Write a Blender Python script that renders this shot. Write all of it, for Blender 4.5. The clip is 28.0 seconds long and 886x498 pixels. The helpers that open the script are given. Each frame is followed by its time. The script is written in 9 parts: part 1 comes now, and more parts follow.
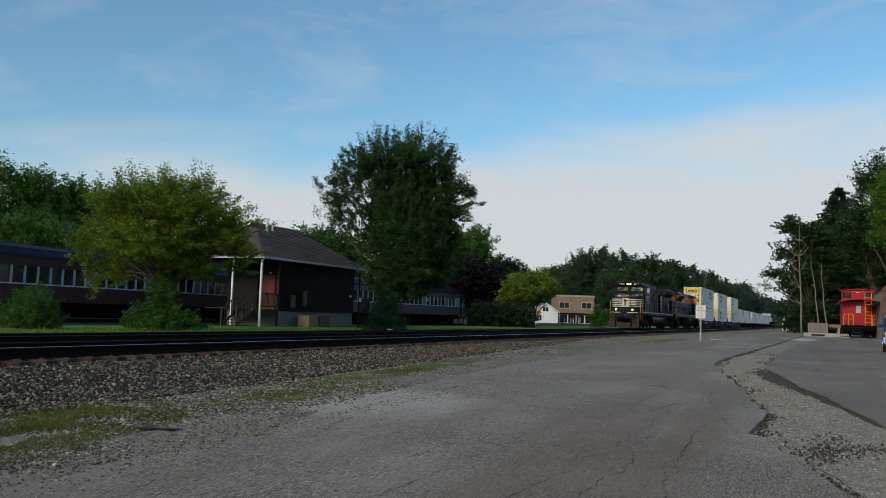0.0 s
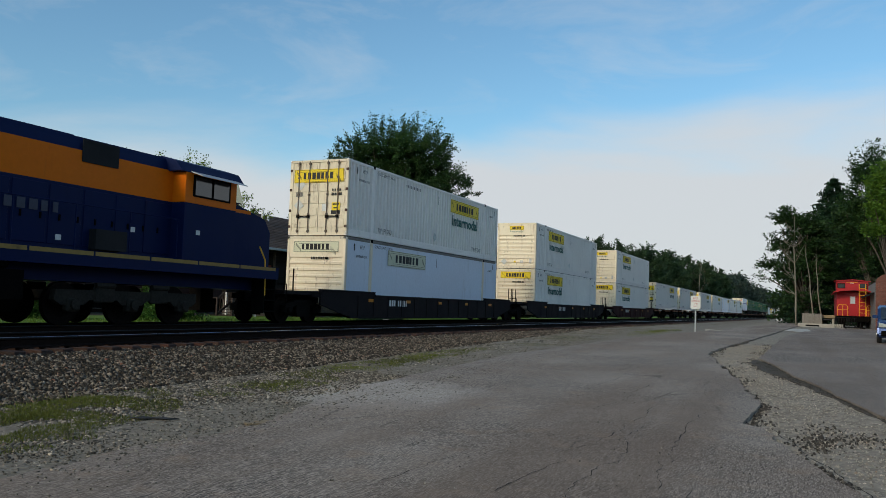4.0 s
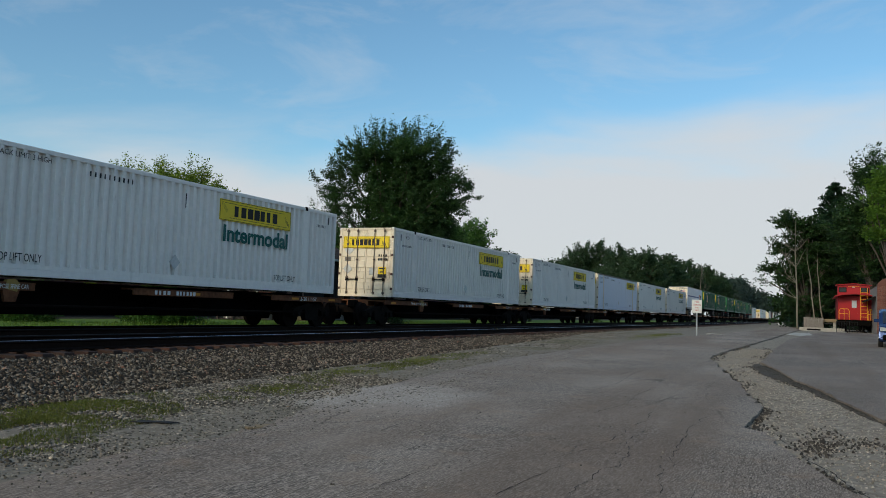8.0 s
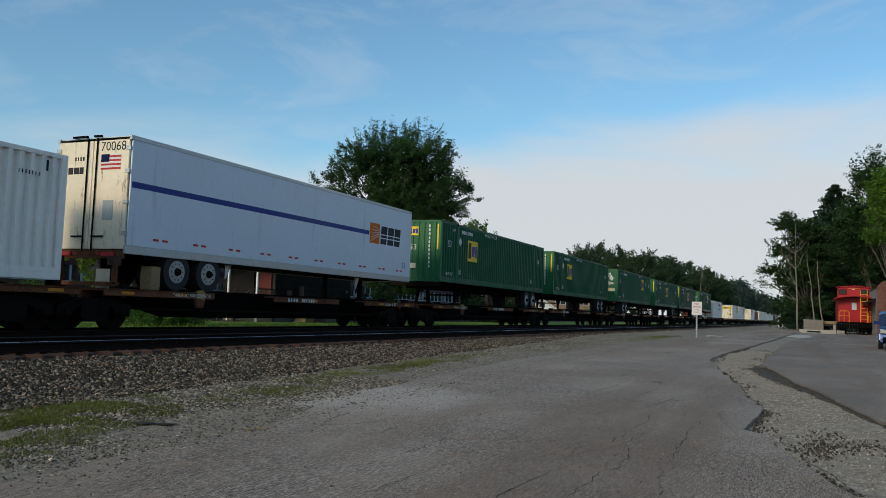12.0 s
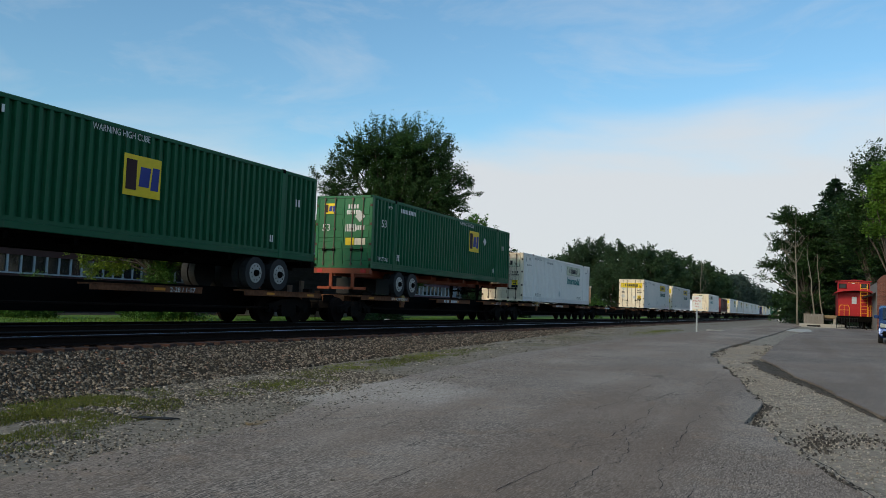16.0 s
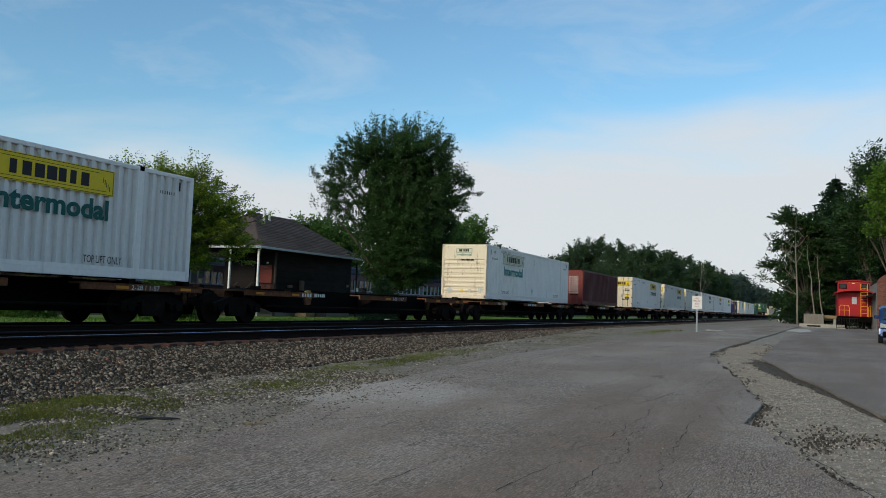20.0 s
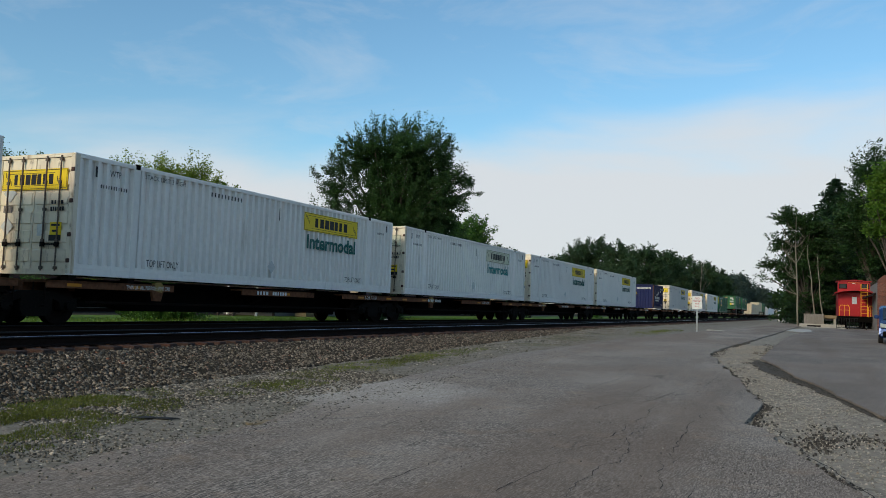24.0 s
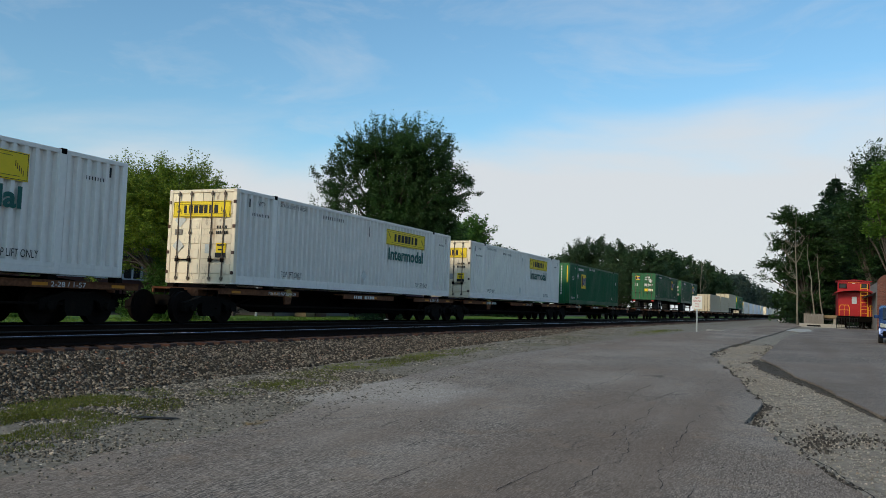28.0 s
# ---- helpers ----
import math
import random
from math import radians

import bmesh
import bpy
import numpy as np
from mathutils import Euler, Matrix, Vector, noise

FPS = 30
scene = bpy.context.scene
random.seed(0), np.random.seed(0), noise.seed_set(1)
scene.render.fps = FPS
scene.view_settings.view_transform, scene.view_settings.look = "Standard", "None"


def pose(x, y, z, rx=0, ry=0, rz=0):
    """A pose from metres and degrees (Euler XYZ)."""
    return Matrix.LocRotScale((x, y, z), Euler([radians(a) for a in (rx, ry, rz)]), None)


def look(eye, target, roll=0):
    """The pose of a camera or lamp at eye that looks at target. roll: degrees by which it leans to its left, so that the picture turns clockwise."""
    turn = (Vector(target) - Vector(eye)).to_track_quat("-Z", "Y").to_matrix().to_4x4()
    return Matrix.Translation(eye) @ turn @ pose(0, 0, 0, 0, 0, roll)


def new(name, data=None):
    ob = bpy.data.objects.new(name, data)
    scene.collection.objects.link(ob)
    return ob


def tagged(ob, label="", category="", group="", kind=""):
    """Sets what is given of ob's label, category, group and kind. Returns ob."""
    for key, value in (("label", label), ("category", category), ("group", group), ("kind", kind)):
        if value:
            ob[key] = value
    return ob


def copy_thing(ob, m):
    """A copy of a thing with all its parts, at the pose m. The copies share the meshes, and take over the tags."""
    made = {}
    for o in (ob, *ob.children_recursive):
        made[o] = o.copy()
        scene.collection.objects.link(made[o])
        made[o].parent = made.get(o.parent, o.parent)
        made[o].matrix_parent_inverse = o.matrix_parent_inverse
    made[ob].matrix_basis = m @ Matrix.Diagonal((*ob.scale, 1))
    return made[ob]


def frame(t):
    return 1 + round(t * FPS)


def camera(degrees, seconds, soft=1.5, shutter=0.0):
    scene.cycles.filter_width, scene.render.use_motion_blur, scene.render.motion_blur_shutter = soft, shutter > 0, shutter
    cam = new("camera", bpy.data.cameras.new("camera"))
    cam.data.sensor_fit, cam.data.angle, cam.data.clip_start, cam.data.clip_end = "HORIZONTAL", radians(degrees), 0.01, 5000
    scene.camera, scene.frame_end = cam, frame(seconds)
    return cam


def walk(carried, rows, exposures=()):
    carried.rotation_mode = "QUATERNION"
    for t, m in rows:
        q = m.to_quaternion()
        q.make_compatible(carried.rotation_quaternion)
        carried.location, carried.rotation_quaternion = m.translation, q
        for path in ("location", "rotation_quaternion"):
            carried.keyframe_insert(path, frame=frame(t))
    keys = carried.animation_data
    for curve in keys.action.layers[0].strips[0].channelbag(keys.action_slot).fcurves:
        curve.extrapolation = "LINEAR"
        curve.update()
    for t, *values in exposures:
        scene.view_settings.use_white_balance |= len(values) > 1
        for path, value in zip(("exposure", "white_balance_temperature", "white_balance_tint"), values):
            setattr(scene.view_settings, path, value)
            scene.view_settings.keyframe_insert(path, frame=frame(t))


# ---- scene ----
EXPO = (-0.15, -0.12, 0.0)       # stops at the start, as the train fills the view, and later
SKY_TINT, SKY_STRENGTH = (0.785, 1.04, 1.06), 0.152
CLOUD = (4.56, 4.74, 4.92, 1.0)
SUN_STRENGTH = 2.0
from itertools import product

# ---------------------------------------------------------------- camera
# World: z = 0 at the top of the rails, y runs along the railway away from the camera.
EYE = (0.0, 0.0, 0.807)
SPEED = 25.75          # of the train, metres a second
TURNS = [              # seconds, turn to the left of the railway, tilt up, lean (degrees)
    (0.0, 24.379, 4.493, 1.90), (1.4, 24.379, 4.494, 1.90), (2.0, 24.304, 4.337, 1.95), (2.5, 24.200, 4.130, 1.96),
    (3.0, 24.095, 3.916, 1.98), (3.5, 24.048, 3.824, 1.96), (5.5, 24.132, 3.973, 2.00), (6.0, 24.141, 4.066, 2.00),
    (7.0, 24.140, 4.079, 2.00), (8.0, 24.141, 4.082, 2.00), (9.0, 24.143, 4.137, 2.00), (9.6, 24.143, 4.137, 2.00),
    (10.0, 24.136, 4.085, 2.00), (10.5, 24.139, 3.985, 2.01), (11.0, 24.140, 4.180, 2.02), (12.0, 24.143, 4.209, 2.04),
    (12.5, 24.147, 4.212, 2.04), (14.5, 24.141, 4.082, 2.01), (15.0, 24.138, 3.934, 2.01), (15.5, 24.139, 3.820, 2.00),
    (16.5, 24.142, 3.822, 2.02), (18.0, 24.147, 3.821, 2.03), (21.0, 24.148, 3.821, 2.03), (21.5, 24.156, 3.827, 2.03),
    (23.5, 24.156, 3.820, 2.03), (26.0, 24.147, 3.812, 2.02), (28.0, 24.146, 3.810, 2.02)]


def aim(turn, tilt, lean):
    a, p = radians(turn), radians(tilt)
    way = Vector((-math.sin(a) * math.cos(p), math.cos(a) * math.cos(p), math.sin(p)))
    return look(EYE, Vector(EYE) + 10 * way, lean)


cam = camera(56.28, 28.0, soft=0.5)
walk(cam, [(t, aim(a, p, r)) for t, a, p, r in TURNS],
     exposures=[(0.0, EXPO[0]), (2.0, EXPO[0]), (3.5, EXPO[1]), (12.5, EXPO[1]), (14.5, EXPO[2]), (28.0, EXPO[2])])

# ---------------------------------------------------------------- light
SUN_UP, SUN_FROM = 24.0, 197.0   # elevation, and the compass bearing (clockwise from +y) from which the light comes
world = bpy.data.worlds.new("sky")
scene.world = world
world.use_nodes = True
wn, wl = world.node_tree.nodes, world.node_tree.links
wn.clear()


def wnode(kind, **values):
    n = wn.new(kind)
    for k, v in values.items():
        n.inputs[k.replace("_", " ")].default_value = v
    return n


sky = wn.new("ShaderNodeTexSky")
sky.sky_type, sky.sun_disc = "NISHITA", False
sky.sun_elevation, sky.sun_rotation = radians(SUN_UP), radians(SUN_FROM)
sky.air_density, sky.dust_density, sky.ozone_density = 1.0, 1.0, 2.0
co = wn.new("ShaderNodeTexCoord")
# thin cloud that thickens to a pale bank low over the horizon
stretch = wn.new("ShaderNodeMapping")
stretch.inputs["Scale"].default_value = (1.6, 1.6, 5.0)
wl.new(co.outputs["Generated"], stretch.inputs[0])
veil = wnode("ShaderNodeTexNoise", Scale=1.5, Detail=9.0, Roughness=0.52, Distortion=0.25)
wl.new(stretch.outputs[0], veil.inputs["Vector"])
lift = wn.new("ShaderNodeMath")
lift.operation = "MULTIPLY_ADD"
wl.new(veil.outputs["Fac"], lift.inputs[0])
lift.inputs[1].default_value, lift.inputs[2].default_value = 0.22, 0.024
tall = wn.new("ShaderNodeVectorMath")          # the bank stands higher down the railway
tall.operation = "DOT_PRODUCT"
tall.inputs[1].default_value = (0.030, 0.070, -1.0)
wl.new(co.outputs["Generated"], tall.inputs[0])
over = wn.new("ShaderNodeMath")
over.operation = "ADD"
wl.new(lift.outputs[0], over.inputs[0])
wl.new(tall.outputs["Value"], over.inputs[1])
bank = wn.new("ShaderNodeMapRange")
bank.interpolation_type = "SMOOTHSTEP"
for k, v in (("From Min", -0.050), ("From Max", 0.045), ("To Min", 0.0), ("To Max", 0.95)):
    bank.inputs[k].default_value = v
wl.new(over.outputs[0], bank.inputs["Value"])
wisp = wnode("ShaderNodeTexNoise", Scale=2.6, Detail=8.0, Roughness=0.6, Distortion=0.6)
wl.new(stretch.outputs[0], wisp.inputs["Vector"])
thin = wn.new("ShaderNodeMapRange")
for k, v in (("From Min", 0.47), ("From Max", 0.85), ("To Min", 0.0), ("To Max", 0.5)):
    thin.inputs[k].default_value = v
wl.new(wisp.outputs["Fac"], thin.inputs["Value"])
most = wn.new("ShaderNodeMath")
most.operation = "MAXIMUM"
wl.new(bank.outputs[0], most.inputs[0])
wl.new(thin.outputs[0], most.inputs[1])
gain = wn.new("ShaderNodeVectorMath")
gain.operation = "MULTIPLY"
gain.inputs[1].default_value = SKY_TINT
wl.new(sky.outputs[0], gain.inputs[0])
blend = wn.new("ShaderNodeMix")
blend.data_type = "RGBA"
blend.inputs["B"].default_value = CLOUD
wl.new(most.outputs[0], blend.inputs["Factor"])
wl.new(gain.outputs[0], blend.inputs["A"])
glow = wn.new("ShaderNodeBackground")
glow.inputs["Strength"].default_value = SKY_STRENGTH
out = wn.new("ShaderNodeOutputWorld")
wl.new(blend.outputs["Result"], glow.inputs["Color"])
wl.new(glow.outputs[0], out.inputs["Surface"])

sun = new("sun", bpy.data.lights.new("sun", "SUN"))
sun.data.energy, sun.data.angle, sun.data.color = SUN_STRENGTH, radians(14), (1.0, 0.80, 0.56)
b, e = radians(SUN_FROM), radians(SUN_UP)
sun.matrix_world = look((0, 0, 60), Vector((0, 0, 60)) - Vector((math.sin(b) * math.cos(e), math.cos(b) * math.cos(e), math.sin(e))))

# ---------------------------------------------------------------- materials


def material(name, base, rough=0.6, metal=0.0, vary=0.25, big=0.6, fine=18.0, bump=0.15, dirt=None, dirt_amount=0.0,
             streak=False, space="Object", per_thing=0.0, spec=0.5, hue=None, depth=0.02, rust=0.0):
    """A surface with a colour that varies at two scales, with fine relief, and with dirt in stains or streaks."""
    m = bpy.data.materials.new(name)
    m.use_nodes = True
    n, l = m.node_tree.nodes, m.node_tree.links
    p = n["Principled BSDF"]
    p.inputs["Roughness"].default_value, p.inputs["Metallic"].default_value = rough, metal
    p.inputs["Specular IOR Level"].default_value = spec
    tc = n.new("ShaderNodeTexCoord")
    where = n.new("ShaderNodeMapping")
    l.new(tc.outputs[space], where.inputs[0])
    info = n.new("ShaderNodeObjectInfo")
    shift = n.new("ShaderNodeVectorMath")
    shift.operation = "MULTIPLY"
    shift.inputs[1].default_value = (37.0, 53.0, 19.0)
    l.new(info.outputs["Random"], shift.inputs[0])
    l.new(shift.outputs[0], where.inputs["Location"])
    a = n.new("ShaderNodeTexNoise")
    a.inputs["Scale"].default_value, a.inputs["Detail"].default_value = big, 6
    f = n.new("ShaderNodeTexNoise")
    f.inputs["Scale"].default_value, f.inputs["Detail"].default_value = fine, 4
    l.new(where.outputs[0], a.inputs["Vector"])
    l.new(where.outputs[0], f.inputs["Vector"])
    mix = n.new("ShaderNodeMath")
    mix.operation = "ADD"
    l.new(a.outputs["Fac"], mix.inputs[0])
    l.new(f.outputs["Fac"], mix.inputs[1])
    ramp = n.new("ShaderNodeMapRange")
    for k, v in (("From Min", 0.65), ("From Max", 1.35), ("To Min", 1 - vary), ("To Max", 1 + vary)):
        ramp.inputs[k].default_value = v
    l.new(mix.outputs[0], ramp.inputs["Value"])
    tone = n.new("ShaderNodeVectorMath")
    tone.operation = "SCALE"
    tone.inputs[0].default_value = base[:3]
    l.new(ramp.outputs[0], tone.inputs["Scale"])
    last = tone.outputs[0]
    if hue:
        h = n.new("ShaderNodeMix")
        h.data_type = "RGBA"
        h.inputs["B"].default_value = (*hue, 1)
        w = n.new("ShaderNodeMapRange")
        for k, v in (("From Min", 0.42), ("From Max", 0.66)):
            w.inputs[k].default_value = v
        l.new(a.outputs["Fac"], w.inputs["Value"])
        l.new(w.outputs[0], h.inputs["Factor"])
        l.new(last, h.inputs["A"])
        last = h.outputs["Result"]
    if per_thing:
        r = n.new("ShaderNodeMapRange")
        for k, v in (("To Min", 1 - per_thing), ("To Max", 1 + per_thing)):
            r.inputs[k].default_value = v
        l.new(info.outputs["Random"], r.inputs["Value"])
        s = n.new("ShaderNodeVectorMath")
        s.operation = "SCALE"
        l.new(last, s.inputs[0])
        l.new(r.outputs[0], s.inputs["Scale"])
        last = s.outputs[0]
    if dirt:
        d = n.new("ShaderNodeTexNoise")
        d.inputs["Scale"].default_value, d.inputs["Detail"].default_value, d.inputs["Roughness"].default_value = 1.0, 8, 0.65
        pull = n.new("ShaderNodeMapping")
        pull.inputs["Scale"].default_value = (3.2, 3.2, 0.35) if streak else (1.1, 1.1, 1.1)
        l.new(where.outputs[0], pull.inputs[0])
        l.new(pull.outputs[0], d.inputs["Vector"])
        c = n.new("ShaderNodeMapRange")
        c.interpolation_type = "SMOOTHSTEP"
        for k, v in (("From Min", 0.56), ("From Max", 0.78), ("To Max", dirt_amount)):
            c.inputs[k].default_value = v
        l.new(d.outputs["Fac"], c.inputs["Value"])
        x = n.new("ShaderNodeMix")
        x.data_type = "RGBA"
        x.inputs["B"].default_value = (*dirt, 1)
        l.new(c.outputs[0], x.inputs["Factor"])
        l.new(last, x.inputs["A"])
        last = x.outputs["Result"]
    if rust:                         # small rust stains and thin runs
        d = n.new("ShaderNodeTexNoise")
        d.inputs["Scale"].default_value, d.inputs["Detail"].default_value, d.inputs["Roughness"].default_value = 2.2, 10, 0.75
        pull = n.new("ShaderNodeMapping")
        pull.inputs["Scale"].default_value = (2.5, 2.5, 0.6)
        l.new(where.outputs[0], pull.inputs[0])
        l.new(pull.outputs[0], d.inputs["Vector"])
        c = n.new("ShaderNodeMapRange")
        for k, v in (("From Min", 0.64 - 0.09 * rust), ("From Max", 0.74 - 0.07 * rust), ("To Max", rust)):
            c.inputs[k].default_value = v
        l.new(d.outputs["Fac"], c.inputs["Value"])
        x = n.new("ShaderNodeMix")
        x.data_type = "RGBA"
        x.inputs["B"].default_value = (0.11, 0.045, 0.018, 1)
        l.new(c.outputs[0], x.inputs["Factor"])
        l.new(last, x.inputs["A"])
        last = x.outputs["Result"]
    l.new(last, p.inputs["Base Color"])
    rr = n.new("ShaderNodeMapRange")
    for k, v in (("From Min", 0.3), ("From Max", 0.7), ("To Min", max(0.03, rough - 0.12)), ("To Max", min(1.0, rough + 0.12))):
        rr.inputs[k].default_value = v
    l.new(a.outputs["Fac"], rr.inputs["Value"])
    l.new(rr.outputs[0], p.inputs["Roughness"])
    if bump:
        bp = n.new("ShaderNodeBump")
        bp.inputs["Strength"].default_value, bp.inputs["Distance"].default_value = bump, depth
        l.new(f.outputs["Fac"], bp.inputs["Height"])
        l.new(bp.outputs[0], p.inputs["Normal"])
    return m


def paint(name, base, rough=0.45, **more):
    return material(name, base, rough, **{**dict(spec=0.3, vary=0.06, big=0.5, fine=9.0, bump=0.03), **more})


def lamp_glow(name, colour, strength):
    m = bpy.data.materials.new(name)
    m.use_nodes = True
    p = m.node_tree.nodes["Principled BSDF"]
    p.inputs["Base Color"].default_value = (*colour, 1)
    p.inputs["Emission Color"].default_value, p.inputs["Emission Strength"].default_value = (*colour, 1), strength
    return m


def foliage(name, base, tip, rough=0.55, thin=0.4):
    """Leaves: two greens that vary from leaf to leaf, thin enough to let light through."""
    m = bpy.data.materials.new(name)
    m.use_nodes = True
    n, l = m.node_tree.nodes, m.node_tree.links
    p = n["Principled BSDF"]
    g = n.new("ShaderNodeNewGeometry")
    mixc = n.new("ShaderNodeMix")
    mixc.data_type = "RGBA"
    mixc.inputs["A"].default_value, mixc.inputs["B"].default_value = (*base, 1), (*tip, 1)
    l.new(g.outputs["Random Per Island"], mixc.inputs["Factor"])
    tc, a = n.new("ShaderNodeTexCoord"), n.new("ShaderNodeTexNoise")
    a.inputs["Scale"].default_value = 0.45
    l.new(tc.outputs["Object"], a.inputs["Vector"])
    r = n.new("ShaderNodeMapRange")
    for k, v in (("From Min", 0.3), ("From Max", 0.7), ("To Min", 0.65), ("To Max", 1.35)):
        r.inputs[k].default_value = v
    l.new(a.outputs["Fac"], r.inputs["Value"])
    s = n.new("ShaderNodeVectorMath")
    s.operation = "SCALE"
    l.new(mixc.outputs["Result"], s.inputs[0])
    l.new(r.outputs[0], s.inputs["Scale"])
    l.new(s.outputs[0], p.inputs["Base Color"])
    p.inputs["Roughness"].default_value = rough
    p.inputs["Specular IOR Level"].default_value = 0.3
    p.inputs["Transmission Weight"].default_value = 0.0
    t = n.new("ShaderNodeBsdfTranslucent")
    l.new(s.outputs[0], t.inputs["Color"])
    ms = n.new("ShaderNodeMixShader")
    ms.inputs[0].default_value = thin
    l.new(p.outputs[0], ms.inputs[1])
    l.new(t.outputs[0], ms.inputs[2])
    l.new(ms.outputs[0], n["Material Output"].inputs["Surface"])
    return m


# the train
M_WHITE = paint("white_panel_paint", (0.84, 0.79, 0.735), 0.5, per_thing=0.08, dirt=(0.42, 0.39, 0.34), dirt_amount=0.5, streak=True, rust=0.25)
M_CREAM = paint("white_door_paint", (0.76, 0.66, 0.505), 0.5, per_thing=0.1, dirt=(0.30, 0.17, 0.08), dirt_amount=0.9, streak=True, rust=0.82)
M_BLUEWHITE = paint("pale_blue_paint", (0.66, 0.71, 0.80), 0.4, dirt=(0.30, 0.28, 0.26), dirt_amount=0.4, streak=True, rust=0.3)
M_RUSTPOST = material("rust_eaten_post", (0.075, 0.040, 0.030), 0.8, spec=0.2, vary=0.5, big=2.0, fine=14, bump=0.3, dirt=(0.35, 0.30, 0.24), dirt_amount=0.8, streak=True)
M_TOPRAIL = material("weathered_top_rail", (0.20, 0.18, 0.16), 0.7, spec=0.2, vary=0.35, big=0.8, fine=12, bump=0.15, rust=0.7)
M_SIGN = paint("yellow_panel", (0.78, 0.56, 0.015), 0.5)
M_SIGN_OLD = paint("faded_yellow_panel", (0.62, 0.61, 0.45), 0.6)
M_INK = paint("black_ink", (0.012, 0.012, 0.014), 0.6)
M_MAROONINK = paint("dark_maroon_ink", (0.030, 0.008, 0.010), 0.6)
M_TEAL = paint("dark_green_ink", (0.008, 0.10, 0.085), 0.6)
M_TEAL_OLD = paint("teal_ink", (0.012, 0.20, 0.19), 0.6)
M_GREEN = paint("green_panel_paint", (0.0085, 0.098, 0.042), 0.5, spec=0.2, rust=0.4, per_thing=0.12, dirt=(0.10, 0.07, 0.05), dirt_amount=0.3, streak=True)
M_GREEN_DOOR = paint("bright_green_paint", (0.013, 0.125, 0.046), 0.45, rust=0.6, per_thing=0.1, dirt=(0.11, 0.06, 0.04), dirt_amount=0.75, streak=True)
M_MAROON = paint("maroon_paint", (0.075, 0.010, 0.014), 0.5, dirt=(0.06, 0.03, 0.025), dirt_amount=0.5, streak=True)
M_RED_DOOR = paint("red_brown_paint", (0.20, 0.03, 0.025), 0.5, dirt=(0.08, 0.03, 0.02), dirt_amount=0.5, streak=True)
M_NAVY = paint("navy_container_paint", (0.010, 0.017, 0.078), 0.5, spec=0.16, dirt=(0.020, 0.022, 0.050), dirt_amount=0.6, streak=True, rust=0.55)
M_TAN = paint("tan_trailer_paint", (0.55, 0.47, 0.34), 0.5, dirt=(0.20, 0.14, 0.08), dirt_amount=0.5, streak=True)
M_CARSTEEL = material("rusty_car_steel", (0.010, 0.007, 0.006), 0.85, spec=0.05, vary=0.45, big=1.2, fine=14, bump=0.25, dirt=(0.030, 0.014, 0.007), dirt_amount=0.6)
M_DECK = material("brown_deck_steel", (0.145, 0.060, 0.030), 0.8, spec=0.1, vary=0.5, big=1.0, fine=12, bump=0.25, dirt=(0.030, 0.020, 0.014), dirt_amount=0.8)
M_OXIDE = material("oxide_well_paint", (0.034, 0.010, 0.010), 0.75, spec=0.1, vary=0.3, big=0.8, bump=0.1, dirt=(0.03, 0.02, 0.02), dirt_amount=0.6, streak=True)
M_WELLDARK = material("dark_well_paint", (0.014, 0.011, 0.012), 0.75, spec=0.1, vary=0.3, big=0.8, bump=0.1, dirt=(0.05, 0.03, 0.02), dirt_amount=0.4, streak=True)
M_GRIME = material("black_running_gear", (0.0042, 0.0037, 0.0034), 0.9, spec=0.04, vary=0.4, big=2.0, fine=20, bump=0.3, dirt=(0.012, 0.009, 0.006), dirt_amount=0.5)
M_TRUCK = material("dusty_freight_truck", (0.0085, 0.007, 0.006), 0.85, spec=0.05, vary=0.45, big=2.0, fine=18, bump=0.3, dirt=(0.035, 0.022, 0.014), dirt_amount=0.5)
M_TREAD = material("polished_wheel_steel", (0.45, 0.43, 0.42), 0.3, 1.0, vary=0.1)
M_AMBER = paint("amber_reflector", (0.52, 0.19, 0.01), 0.4)
M_LETTER = paint("white_lettering", (0.66, 0.66, 0.64), 0.6)
M_STEEL = material("galvanised_steel", (0.42, 0.43, 0.44), 0.45, 0.7, vary=0.15)
M_RUBBER = material("tyre_rubber", (0.016, 0.016, 0.017), 0.85, vary=0.2)
M_RIM = paint("dusty_wheel_rim", (0.36, 0.35, 0.32), 0.6, vary=0.2, dirt=(0.06, 0.05, 0.04), dirt_amount=0.7)
M_FADED = paint("faded_silver_ink", (0.050, 0.056, 0.085), 0.6, vary=0.2)
M_ORANGE = paint("orange_chassis_paint", (0.24, 0.045, 0.014), 0.5, dirt=(0.10, 0.04, 0.02), dirt_amount=0.6)
M_PLACARD = paint("grey_placard_holder", (0.56, 0.56, 0.54), 0.6, vary=0.15)
M_BOXWOOD = material("raw_timber_block", (0.30, 0.19, 0.10), 0.85, vary=0.35, big=2.0, fine=22, bump=0.25)
M_REDTAPE = paint("red_reflective_tape", (0.45, 0.02, 0.02), 0.4)
M_BLACK = paint("locomotive_black", (0.0078, 0.0130, 0.0225), 0.5, spec=0.14, dirt=(0.007, 0.007, 0.008), dirt_amount=0.6, streak=True)
M_STRIPE = paint("locomotive_white", (0.62, 0.57, 0.46), 0.5, dirt=(0.35, 0.32, 0.28), dirt_amount=0.5)
M_TANK = paint("fuel_tank_paint", (0.006, 0.010, 0.017), 0.5, spec=0.10, dirt=(0.02, 0.018, 0.016), dirt_amount=0.5)
